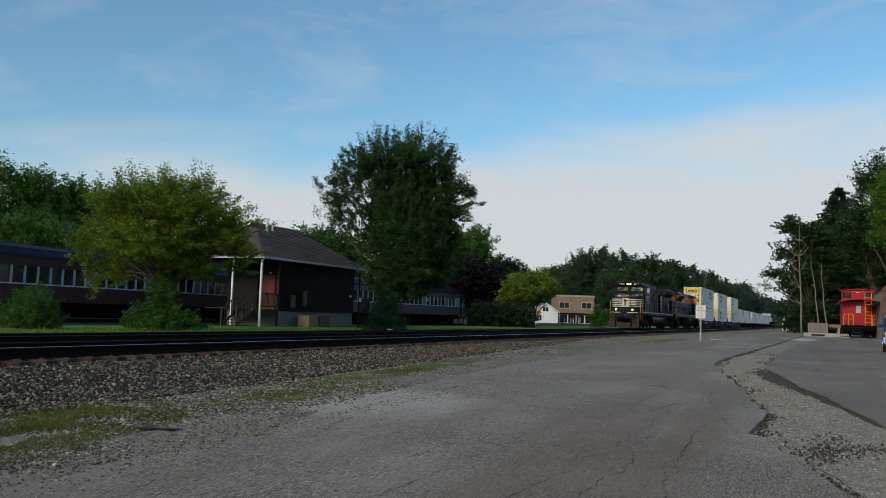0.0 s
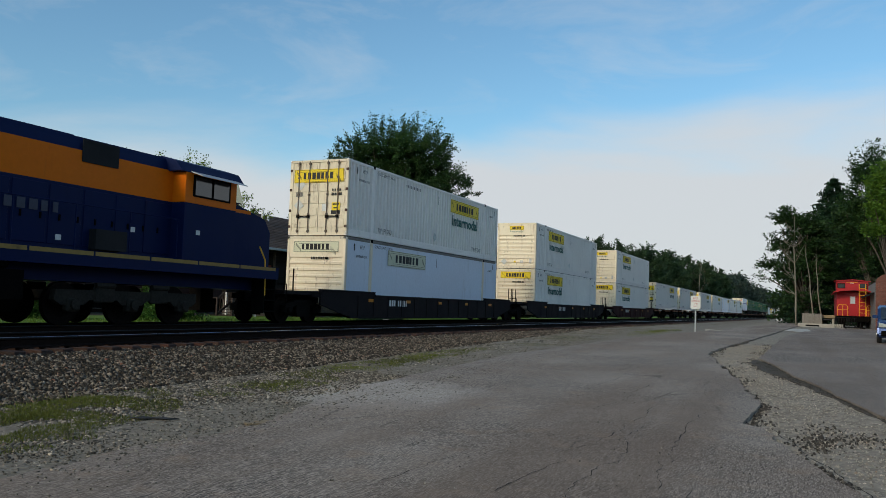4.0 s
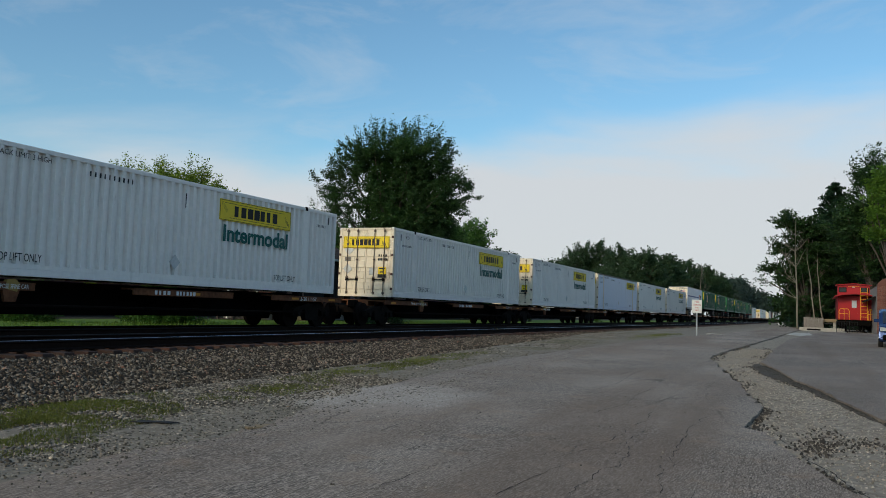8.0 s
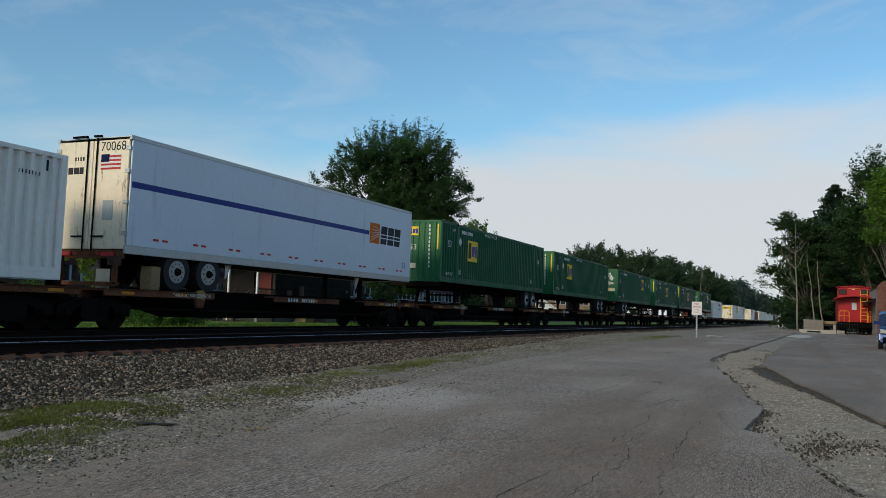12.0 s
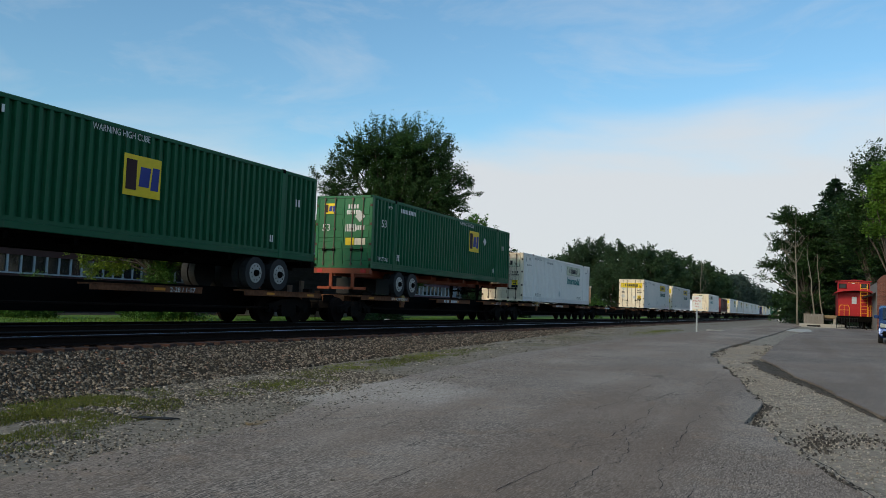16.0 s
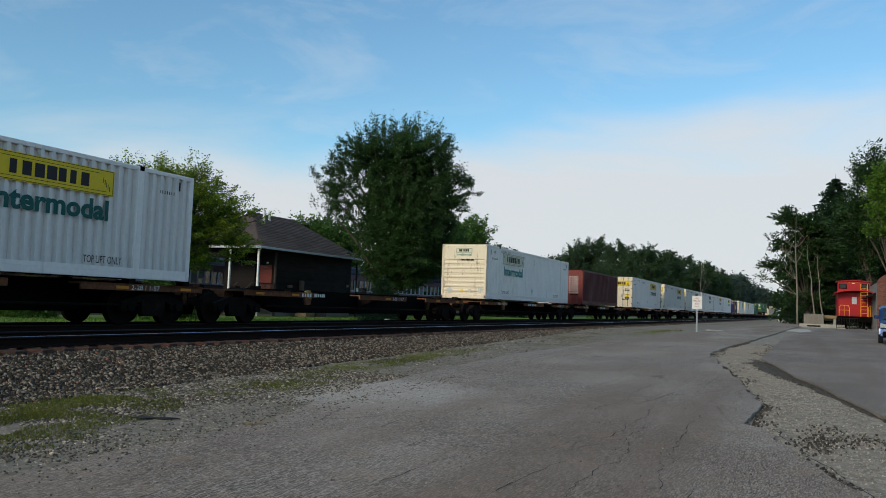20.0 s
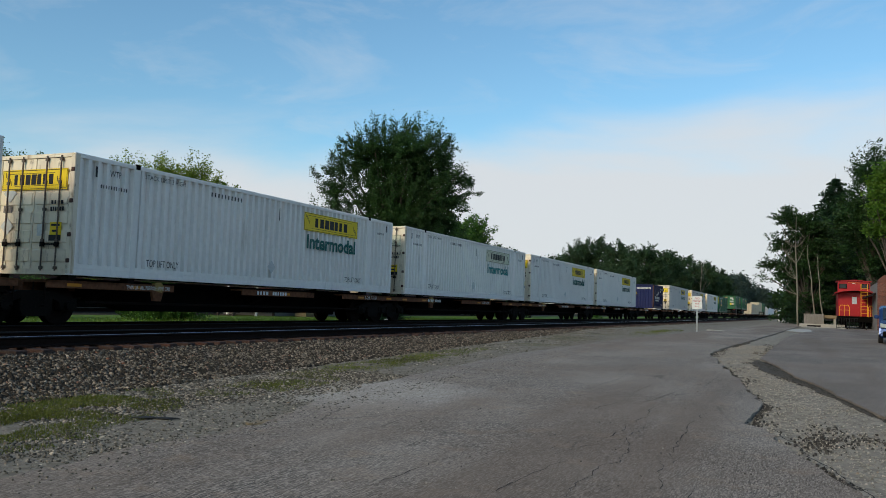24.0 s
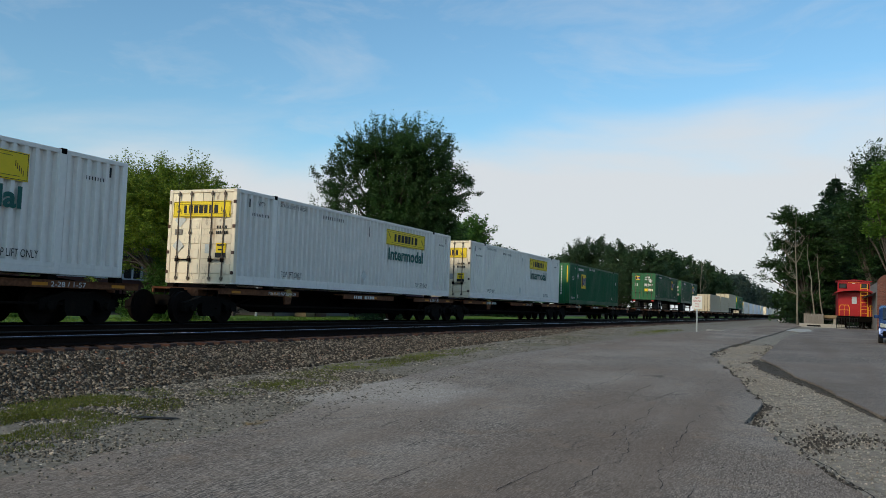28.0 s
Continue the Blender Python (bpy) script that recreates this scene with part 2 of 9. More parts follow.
M_LBLUE = paint("locomotive_navy", (0.0040, 0.011, 0.054), 0.5, spec=0.08, dirt=(0.005, 0.006, 0.015), dirt_amount=0.4, streak=True)
M_LORANGE = paint("locomotive_orange", (0.66, 0.150, 0.004), 0.45, spec=0.1, dirt=(0.30, 0.08, 0.01), dirt_amount=0.35, streak=True)
M_YELLOW = paint("handrail_yellow", (0.75, 0.42, 0.03), 0.45)
M_BLUESTRIPE = paint("royal_blue_stripe", (0.012, 0.030, 0.22), 0.5)
M_LSILL = paint("dull_yellow_sill", (0.30, 0.19, 0.05), 0.6, vary=0.2, dirt=(0.05, 0.04, 0.03), dirt_amount=0.6)
M_GLASS_DARK = material("dark_cab_glass", (0.02, 0.025, 0.03), 0.06, vary=0.05, bump=0.0, spec=0.9)
M_WINDSHIELD = material("sky_lit_windscreen", (0.40, 0.42, 0.32), 0.10, 0.9, vary=0.08, big=1.5, bump=0.0)
M_LOCOTRUCK = material("dusty_truck_casting", (0.030, 0.026, 0.021), 0.85, spec=0.1, vary=0.4, big=2.0, fine=16, bump=0.3, dirt=(0.012, 0.010, 0.008), dirt_amount=0.8)
M_GRILLE = material("radiator_grille_black", (0.006, 0.006, 0.007), 0.9, vary=0.3)
M_PILOT = material("dusty_pilot_steel", (0.075, 0.048, 0.034), 0.8, spec=0.1, vary=0.35, big=1.5, bump=0.2, dirt=(0.05, 0.035, 0.03), dirt_amount=0.7, streak=True)
M_HEADLIGHT = lamp_glow("headlight_glow", (1.0, 0.70, 0.30), 2.8)
M_DITCH = lamp_glow("ditch_light_glow", (1.0, 0.62, 0.24), 1.8)
M_LENS = material("dead_headlight_lens", (0.5, 0.52, 0.5), 0.15, 0.5, vary=0.1)
# the place
M_RAILSIDE = material("rusty_rail_side", (0.016, 0.010, 0.008), 0.9, spec=0.05, vary=0.3, big=2.0, bump=0.2)
M_RAILTOP = material("polished_rail_head", (0.42, 0.46, 0.54), 0.30, 1.0, vary=0.1, bump=0.0)
M_RAILDULL = material("dull_rail_head", (0.014, 0.013, 0.014), 0.7, 0.0, spec=0.15, vary=0.2, bump=0.0)
M_TIE = material("creosoted_tie_wood", (0.042, 0.020, 0.013), 0.85, vary=0.5, big=3.0, fine=30, bump=0.4, per_thing=0.3, dirt=(0.13, 0.04, 0.02), dirt_amount=0.8)

# ---------------------------------------------------------------- mesh helpers


def box(bm, x0, x1, y0, y1, z0, z1, bevel=0.0):
    v = [bm.verts.new(p) for p in product((x0, x1), (y0, y1), (z0, z1))]
    fs = [bm.faces.new([v[i] for i in q]) for q in ((0, 1, 3, 2), (4, 6, 7, 5), (0, 4, 5, 1), (2, 3, 7, 6), (0, 2, 6, 4), (1, 5, 7, 3))]
    if bevel:
        edges = {e for f in fs for e in f.edges}
        bmesh.ops.bevel(bm, geom=list(edges), offset=bevel, segments=1, affect="EDGES")


def prism(bm, outline, axis, a, b):
    """An outline of (p, q) pairs drawn out along an axis from a to b: x takes (y, z), y takes (x, z), z takes (x, y)."""
    def at(p, q, h):
        return {"x": (h, p, q), "y": (p, h, q), "z": (p, q, h)}[axis]
    lo = [bm.verts.new(at(p, q, a)) for p, q in outline]
    hi = [bm.verts.new(at(p, q, b)) for p, q in outline]
    k = len(outline)
    made = [bm.faces.new(lo), bm.faces.new(hi[::-1])]
    made += [bm.faces.new((lo[i], hi[i], hi[(i + 1) % k], lo[(i + 1) % k])) for i in range(k)]
    bmesh.ops.recalc_face_normals(bm, faces=made)


def tube(bm, a, b, r0, r1=None, sides=8):
    """A round bar from a to b."""
    a, b = Vector(a), Vector(b)
    r1 = r0 if r1 is None else r1
    turn = (b - a).to_track_quat("Z", "Y").to_matrix()
    ring = [Vector((math.cos(2 * math.pi * i / sides), math.sin(2 * math.pi * i / sides), 0)) for i in range(sides)]
    lo = [bm.verts.new(a + turn @ (v * r0)) for v in ring]
    hi = [bm.verts.new(b + turn @ (v * r1)) for v in ring]
    bm.faces.new(lo[::-1])
    bm.faces.new(hi)
    for i in range(sides):
        bm.faces.new((lo[i], lo[(i + 1) % sides], hi[(i + 1) % sides], hi[i]))


def bent(bm, points, r, sides=6):
    for a, b in zip(points, points[1:]):
        tube(bm, a, b, r, sides=sides)


def mesh_of(name, bm, mat):
    me = bpy.data.meshes.new(name)
    bm.to_mesh(me)
    bm.free()
    me.materials.append(mat)
    return me


def part(name, bm, mat, parent, label=""):
    ob = new(name, mesh_of(name, bm, mat))
    ob.parent = parent
    return tagged(ob, label, kind="stuff" if name in ("number_bars", "name_bars", "small_notice", "door_latch", "reflective_tape") else "")


def solid(name, mat, parent, *boxes, bevel=0.0, label=""):
    """Parts made of boxes, one part a box; gives back the first."""
    made = []
    for q in boxes:
        bm = bmesh.new()
        box(bm, *q, bevel=bevel)
        made.append(part(name, bm, mat, parent, label))
    return made[0]


def again(ob, x=0, y=0, z=0, rz=0, parent=None):
    """Another part on the same mesh, moved."""
    o = ob.copy()
    scene.collection.objects.link(o)
    o.parent = parent or ob.parent
    o.matrix_basis = pose(x, y, z, 0, 0, rz) @ ob.matrix_basis
    return o


def array_mesh(name, verts, faces, mat, smooth=False):
    """A mesh from numpy arrays; faces all have the same number of corners."""
    me = bpy.data.meshes.new(name)
    verts, faces = np.asarray(verts, np.float32), np.asarray(faces, np.int32)
    k = faces.shape[1]
    me.vertices.add(len(verts))
    me.vertices.foreach_set("co", verts.ravel())
    me.loops.add(faces.size)
    me.loops.foreach_set("vertex_index", faces.ravel())
    me.polygons.add(len(faces))
    me.polygons.foreach_set("loop_start", np.arange(0, faces.size, k, dtype=np.int32))
    me.update(calc_edges=True)
    me.materials.append(mat)
    if smooth:
        me.polygons.foreach_set("use_smooth", np.ones(len(faces), bool))
    return me


WORDS = {}


def lettering(text, height, mat, parent, place, face, name="lettering", width=None, bold=0.0):
    """Words on a face: 'side' looks along +x and reads towards +y, 'end' looks along -y and reads towards +x. place is the middle."""
    key = (text, bold)
    if key not in WORDS:
        cu = bpy.data.curves.new("words", "FONT")
        cu.body, cu.size, cu.align_x, cu.align_y, cu.offset, cu.resolution_u = text, 1.0, "CENTER", "CENTER", bold, 3
        ob = bpy.data.objects.new("words", cu)
        scene.collection.objects.link(ob)
        bpy.context.view_layer.update()
        me = bpy.data.meshes.new_from_object(ob.evaluated_get(bpy.context.evaluated_depsgraph_get()))
        bpy.data.objects.remove(ob)
        xs = [v.co.x for v in me.vertices]
        ys = [v.co.y for v in me.vertices]
        WORDS[key] = (me, max(xs) - min(xs), max(ys) - min(ys), (max(xs) + min(xs)) / 2, (max(ys) + min(ys)) / 2)
    me, w, h, cx, cy = WORDS[key]
    me = me.copy()
    sy = height / h
    sx = width / w if width else sy
    turn = Matrix(((0, 0, 1), (1, 0, 0), (0, 1, 0))) if face == "side" else Matrix(((1, 0, 0), (0, 0, -1), (0, 1, 0)))
    for v in me.vertices:
        v.co = turn @ Vector(((v.co.x - cx) * sx, (v.co.y - cy) * sy, 0)) + Vector(place)
    me.materials.clear()
    me.materials.append(mat)
    ob = new(name, me)
    ob.parent = parent
    return ob


def bars(bm, face, place, width, height, count, fill=0.62):
    """Plain upright bars in the place of writing."""
    step = width / count
    full = fill
    for i in range(count):
        a = -width / 2 + i * step
        fill = full * (1.0, 1.15, 0.75, 1.1, 0.9)[(i * 3 + count) % 5]
        x, y, z = place
        if face == "side":
            box(bm, x, x + 0.004, y + a, y + a + step * fill, z - height / 2, z + height / 2)
        else:
            box(bm, x + a, x + a + step * fill, y - 0.004, y, z - height / 2, z + height / 2)


def thing(name, label, category, group="", kind="", at=None):
    ob = new(name)
    ob.empty_display_size = 0.2
    if at is not None:
        ob.matrix_basis = at
    return tagged(ob, label, category, group, kind)


def thing_mesh(name, me, label, category, group="", kind="", at=None):
    ob = new(name, me)
    if at is not None:
        ob.matrix_basis = at
    return tagged(ob, label, category, group, kind)

# ---------------------------------------------------------------- the train: containers
XT = -17.14                      # middle of the train's track
XN = -13.18                      # middle of the empty track before it
MOVERS = []                      # (thing, place along the train, height)


def on_train(ob, u, z=0.0):
    """Marks a thing as riding with the train: u is its place along the railway at 7 s."""
    MOVERS.append((ob, u, z))
    ob.matrix_basis = pose(XT, u + 7 * SPEED, z)
    return ob


CW, CH, CL = 2.59, 2.896, 16.154


def corrugated(bm, x, y0, y1, z0, z1, out, pitch=0.29, deep=0.098):
    """A pressed steel wall that stands across x, its ribs upright; out is +1 or -1, the way it faces."""
    n = max(2, round((y1 - y0) / pitch))
    step = (y1 - y0) / n
    ys, xs = [], []
    for i in range(n):
        for f, d in ((0.0, 0), (0.34, 0), (0.46, 1), (0.88, 1)):
            ys.append(y0 + (i + f) * step)
            xs.append(x - out * deep * d)
    ys.append(y1)
    xs.append(x)
    lo = [bm.verts.new((a, c, z0)) for a, c in zip(xs, ys)]
    hi = [bm.verts.new((a, c, z1)) for a, c in zip(xs, ys)]
    for i in range(len(ys) - 1):
        q = (lo[i], lo[i + 1], hi[i + 1], hi[i])
        bm.faces.new(q if out > 0 else q[::-1])


def ribbed_end(bm, y, x0, x1, z0, z1, out, rows=11, deep=0.04):
    """An end wall with level ribs; out is -1 for the leading end."""
    step = (z1 - z0) / rows
    zs, ys = [], []
    for i in range(rows):
        for f, d in ((0.0, 0), (0.30, 0), (0.42, 1), (0.88, 1)):
            zs.append(z0 + (i + f) * step)
            ys.append(y - out * deep * d)
    zs.append(z1)
    ys.append(y)
    a = [bm.verts.new((x0, q, z)) for q, z in zip(ys, zs)]
    b_ = [bm.verts.new((x1, q, z)) for q, z in zip(ys, zs)]
    for i in range(len(zs) - 1):
        q = (a[i], b_[i], b_[i + 1], a[i + 1])
        bm.faces.new(q if out < 0 else q[::-1])


M_RODS = material("rusty_lock_rod", (0.11, 0.08, 0.06), 0.6, 0.2, vary=0.4, big=2.0, rust=0.9)


def door_end(box_thing, m_door, height, w=CW, y=0.0):
    """Two leaves with pressed bands, four lock rods with handles, hinges and a gasket gap."""
    h = w / 2
    for s in (-1, 1):
        bm = bmesh.new()
        x0, x1 = (-h + 0.09, -0.012) if s < 0 else (0.012, h - 0.09)
        box(bm, x0, x1, y + 0.03, y + 0.07, 0.13, height - 0.11)
        for k in range(5):
            z = 0.30 + k * (height - 0.62) / 5
            box(bm, x0 + 0.05, x1 - 0.05, y + 0.008, y + 0.034, z, z + (height - 0.62) / 5 - 0.16, bevel=0.012)
        leaf = part("door", bm, m_door, box_thing)
        for rx in ((x0 + 0.33, x0 + 0.80) if s < 0 else (x1 - 0.80, x1 - 0.33)):
            bm = bmesh.new()
            tube(bm, (rx, y - 0.025, 0.09), (rx, y - 0.025, height - 0.06), 0.019)
            for z in (0.16, 0.8, 1.55, 2.2, height - 0.15):
                box(bm, rx - 0.04, rx + 0.04, y - 0.045, y + 0.01, z - 0.035, z + 0.035)
            part("lock_rod", bm, M_RODS, leaf, "rusty grey steel lock rod")
            bm = bmesh.new()
            box(bm, rx - 0.02, rx + 0.34 * (1 if rx < x0 + 0.6 else -1), y - 0.055, y - 0.03, 0.70, 0.735)
            box(bm, rx - 0.05, rx + 0.05, y - 0.05, y + 0.01, 0.66, 0.77)
            part("handle", bm, M_CARSTEEL, leaf, "rusty steel door handle")
        e = -h if s < 0 else h
        bm = bmesh.new()
        box(bm, e - 0.1 if s > 0 else e + 0.0, e if s > 0 else e + 0.1, y - 0.02, y + 0.03, -0.05, 0.05, bevel=0.01)
        hinge = part("hinge", bm, M_RUSTPOST, leaf, "rusty hinge")
        hinge.location.z = 0.34
        for z in (0.95, 1.75, height - 0.4):
            again(hinge, z=z - 0.34)


def container(name, label, group, m_side, m_end, end="door", length=CL, height=CH, smooth=False, lift_posts=True, m_post=None):
    """A steel container: its leading end at y = 0, its floor at z = 0."""
    c = thing(name, label, "container", group)
    h = CW / 2
    for s in (-1, 1):
        x = s * h
        bm = bmesh.new()
        a, b_ = sorted((x, x - s * 0.11))
        if smooth:
            box(bm, *sorted((x - s * 0.02, x - s * 0.05)), 0.12, length - 0.12, 0.28, height - 0.10)
        else:
            corrugated(bm, x - s * 0.008, 0.12, length - 0.12, 0.26, height - 0.10, s)
        part("side_panel", bm, m_side, c)
        solid("top_rail", M_TOPRAIL if smooth else m_side, c, (a, b_, 0.0, length, height - 0.11, height), bevel=0.012)
        bm = bmesh.new()
        box(bm, a, b_, 0.0, length, 0.0, 0.17, bevel=0.012)
        box(bm, *sorted((x - s * 0.004, x - s * 0.04)), 0.13, length - 0.13, 0.17, 0.27)
        part("bottom_rail", bm, m_side, c)
        for y0 in (0.0, length - 0.16):
            solid("corner_post", m_post or (m_side if y0 else m_end), c, (*sorted((x + s * 0.003, x - s * 0.13)), y0, y0 + 0.16, 0.02, height - 0.01), bevel=0.015)
        if lift_posts:
            for yy in (1.98, length - 1.98):
                solid("lifting_post", M_CREAM if smooth else m_side, c, (*sorted((x + s * 0.012, x - s * 0.1)), yy - 0.11, yy + 0.11, 0.0, height), bevel=0.02)
                solid("corner_casting", M_GRIME, c, (*sorted((x + s * 0.020, x - s * 0.1)), yy - 0.08, yy + 0.08, height - 0.11, height + 0.02), bevel=0.01)
    bm = bmesh.new()
    box(bm, -h + 0.02, h - 0.02, 0.03, length - 0.03, height - 0.05, height - 0.02)
    for k in range(int(length / 0.6)):
        box(bm, -h + 0.15, h - 0.15, 0.3 + k * 0.6, 0.55 + k * 0.6, height - 0.02, height - 0.005)
    part("roof", bm, m_side, c)
    solid("floor", M_CARSTEEL, c, (-h + 0.05, h - 0.05, 0.05, length - 0.05, 0.03, 0.15))
    bm = bmesh.new()
    ribbed_end(bm, length - 0.02, -h + 0.1, h - 0.1, 0.15, height - 0.1, 1)
    part("end_wall", bm, m_side, c)
    solid("end_sill", m_end, c, (-h + 0.1, h - 0.1, 0.0, 0.10, height - 0.10, height - 0.01), (-h + 0.1, h - 0.1, 0.0, 0.10, 0.0, 0.13))
    if end == "door":
        door_end(c, m_end, height)
    elif end == "plain":
        bm = bmesh.new()
        n = 8
        w = (CW - 0.24) / n
        prism(bm, [(-h + 0.12 + (i + f) * w, d) for i in range(n) for f, d in ((0, 0.02), (0.4, 0.02), (0.5, 0.06), (0.9, 0.06))]
              + [(h - 0.12, 0.02), (h - 0.12, 0.1), (-h + 0.12, 0.1)], "z", 0.13, height - 0.1)
        part("end_wall", bm, m_end, c)
    else:
        bm = bmesh.new()
        ribbed_end(bm, 0.012, -h + 0.13, h - 0.13, 0.13, height - 0.80, -1, rows=8)
        box(bm, -h + 0.13, h - 0.13, 0.012, 0.05, height - 0.80, height - 0.1)
        part("end_wall", bm, m_end, c)
        box_ = solid("document_box", M_STEEL, c, (h - 0.42, h - 0.27, -0.012, 0.0, 0.32, 0.62))
    return c


def placard(c, y, z, size, face="side", x=None):
    bm = bmesh.new()
    x = CW / 2 + 0.003 if x is None else x
    r = size / 2
    if face == "side":
        prism(bm, [(y - r, z), (y, z - r), (y + r, z), (y, z + r)], "x", x, x + 0.006)
    else:
        prism(bm, [(x - r, z), (x, z - r), (x + r, z), (x, z + r)], "y", y - 0.006, y)
    part("placard", bm, M_PLACARD, c, "pale diamond placard")


def plaque(c, face, place, w, h, old=False, bars_n=7):
    """A yellow name panel with a thin dark border, scrolls and bars for the name."""
    x, y, z = place
    p = solid("name_panel", M_SIGN_OLD if old else M_SIGN, c, (x, x + 0.006, y - w / 2, y + w / 2, z - h / 2, z + h / 2) if face == "side"
              else (x - w / 2, x + w / 2, y - 0.006, y, z - h / 2, z + h / 2), label="yellow name panel with dark border")
    bm = bmesh.new()
    t = 0.012

    def flat(p0, p1, q0, q1):
        if face == "side":
            box(bm, x + 0.006, x + 0.010, y + p0, y + p1, z + q0, z + q1)
        else:
            box(bm, x + p0, x + p1, y - 0.010, y - 0.006, z + q0, z + q1)
    a, b_ = w / 2 - 0.02, h / 2 - 0.02
    for q in ((-a, a, b_ - t, b_), (-a, a, -b_, -b_ + t), (-a, -a + t, -b_ + t, b_ - t), (a - t, a, -b_ + t, b_ - t)):
        flat(*q)
    if h > 0.3:
        for i in range(5):          # the scroll strokes at both ends
            flat(-a + 0.10 + i * 0.05, -a + 0.115 + i * 0.05, b_ - 0.16 - i * 0.05, b_ - 0.05 - i * 0.05)
            flat(a - 0.32 + i * 0.05, a - 0.305 + i * 0.05, b_ - 0.30 - i * 0.05, b_ - 0.17 - i * 0.05)
        flat(-a + 0.22, a - 0.4, b_ - 0.085, b_ - 0.075)
        flat(-a + 0.42, a - 0.2, -b_ + 0.075, -b_ + 0.085)
    part("border", bm, M_INK, p, "thin dark border with scroll strokes")
    bm = bmesh.new()
    d = 0.006
    place2 = (x + d, y, z) if face == "side" else (x, y - d, z)
    bars(bm, face, place2, w * 0.62, h * 0.50, bars_n, 0.74)
    part("name_bars", bm, M_INK, p)


def white_box(end, name_at, old=False, ink=None, side=None, upper=False):
    """A white 53-foot container. name_at: the middle of its name panel along the side."""
    label = "white corrugated 53-foot container with a yellow panel, rust-streaked doors" if end == "door" else \
        "white corrugated 53-foot container with a yellow panel and ribbed front"
    if side is M_BLUEWHITE:
        label = "pale blue-white smooth-sided 53-foot container with a yellow panel"
    c = container("shipping_container", label, "containers on the train", side or M_WHITE, M_CREAM, end, smooth=side is M_BLUEWHITE)
    x = CW / 2 + 0.002
    plaque(c, "side", (x, name_at, 2.30), 3.62, 0.63, old)
    if side is not M_BLUEWHITE:
        lettering("Intermodal", 0.50, ink or M_TEAL, c, (x + 0.003, name_at + 0.05, 1.62), "side", width=3.28, bold=0.032)
    for y in ((2.7, CL - 2.75) if name_at > 8 else (2.7, CL - 2.75)):
        lettering("TOP LIFT ONLY", 0.18, M_INK, c, (x + 0.003, y + (0.35 if y < 8 else -0.35), 0.42), "side", width=1.2)
    lettering("WTP", 0.16, M_INK, c, (x + 0.003, 1.25, 2.55), "side", width=0.36)
    lettering("STACK LIMIT 3 HIGH", 0.12, M_INK, c, (x + 0.003, 3.0, 2.66), "side", width=1.5)
    bm = bmesh.new()
    bars(bm, "side", (x, 5.6, 2.55), 1.5, 0.12, 10, 0.3)
    bars(bm, "side", (x, 1.25, 2.20), 0.9, 0.09, 11, 0.3)
    bars(bm, "side", (x, CL - 1.0, 2.35), 0.6, 0.09, 7, 0.3)
    part("number_bars", bm, M_INK, c)
    solid("panel_mark", M_INK, c, (x, x + 0.004, 8.2, 8.23, 2.15, 2.55), (x, x + 0.004, 0.62, 0.68, 2.40, 2.66), (x, x + 0.004, CL - 0.6, CL - 0.54, 2.45, 2.7))
    placard(c, 7.9, 0.62, 0.42)
    if end == "door":
        plaque(c, "end", (0.0, -0.008, CH - 0.62), 2.2, 0.50, old, 7)
        bm = bmesh.new()
        box(bm, 0.62, 0.98, -0.012, 0.0, 0.86, 1.24)
        part("warning_sticker", bm, M_SIGN, c, "yellow warning sticker")
        bm = bmesh.new()
        box(bm, 0.60, 0.99, -0.016, -0.012, 0.80, 0.94)
        box(bm, 0.66, 0.94, -0.016, -0.012, 1.15, 1.20)
        box(bm, 0.70, 0.88, -0.016, -0.012, 1.01, 1.06)
        part("sticker_print", bm, M_INK, c)
        solid("vent", M_STEEL, c, (0.20, 0.40, -0.012, 0.0, 0.92, 1.20))
        bm = bmesh.new()
        bars(bm, "end", (0.82, -0.004, 1.72), 0.42, 0.09, 4)
        bars(bm, "end", (0.82, -0.004, 1.56), 0.46, 0.10, 6)
        part("number_bars", bm, M_INK, c)
        placard(c, -0.006, 1.15, 0.44, "end", -0.85)
        placard(c, -0.006, 1.95, 0.44, "end", -0.80)
        solid("notice_sticker", M_TOPRAIL, c, (-1.0, -0.72, -0.010, 0.0, 1.48, 1.66))
    else:
        if upper:
            plaque(c, "end", (0.0, -0.002, CH - 0.33), 0.95, 0.26, old, 6)
            lettering("Intermodal", 0.13, ink or M_TEAL, c, (0.0, -0.006, CH - 0.55), "end", width=0.86)
        else:
            plaque(c, "end", (0.0, -0.002, CH - 0.40), 2.0, 0.42, old, 7)
        bm = bmesh.new()
        bars(bm, "end", (0.1, -0.001, CH - 0.83), 0.6, 0.09, 8)
        part("number_bars", bm, M_INK, c)
        solid("seal_box", M_GRIME, c, (0.42, 0.56, -0.02, 0.01, CH - 0.87, CH - 0.80))
        placard(c, -0.004, 0.42, 0.42, "end", -0.80)
        solid("yellow_sticker", M_SIGN, c, (-0.14, -0.02, -0.012, 0.0, 0.36, 0.48))
        solid("grey_sticker", M_STEEL, c, (0.28, 0.46, -0.012, 0.0, 0.34, 0.50))
    return c


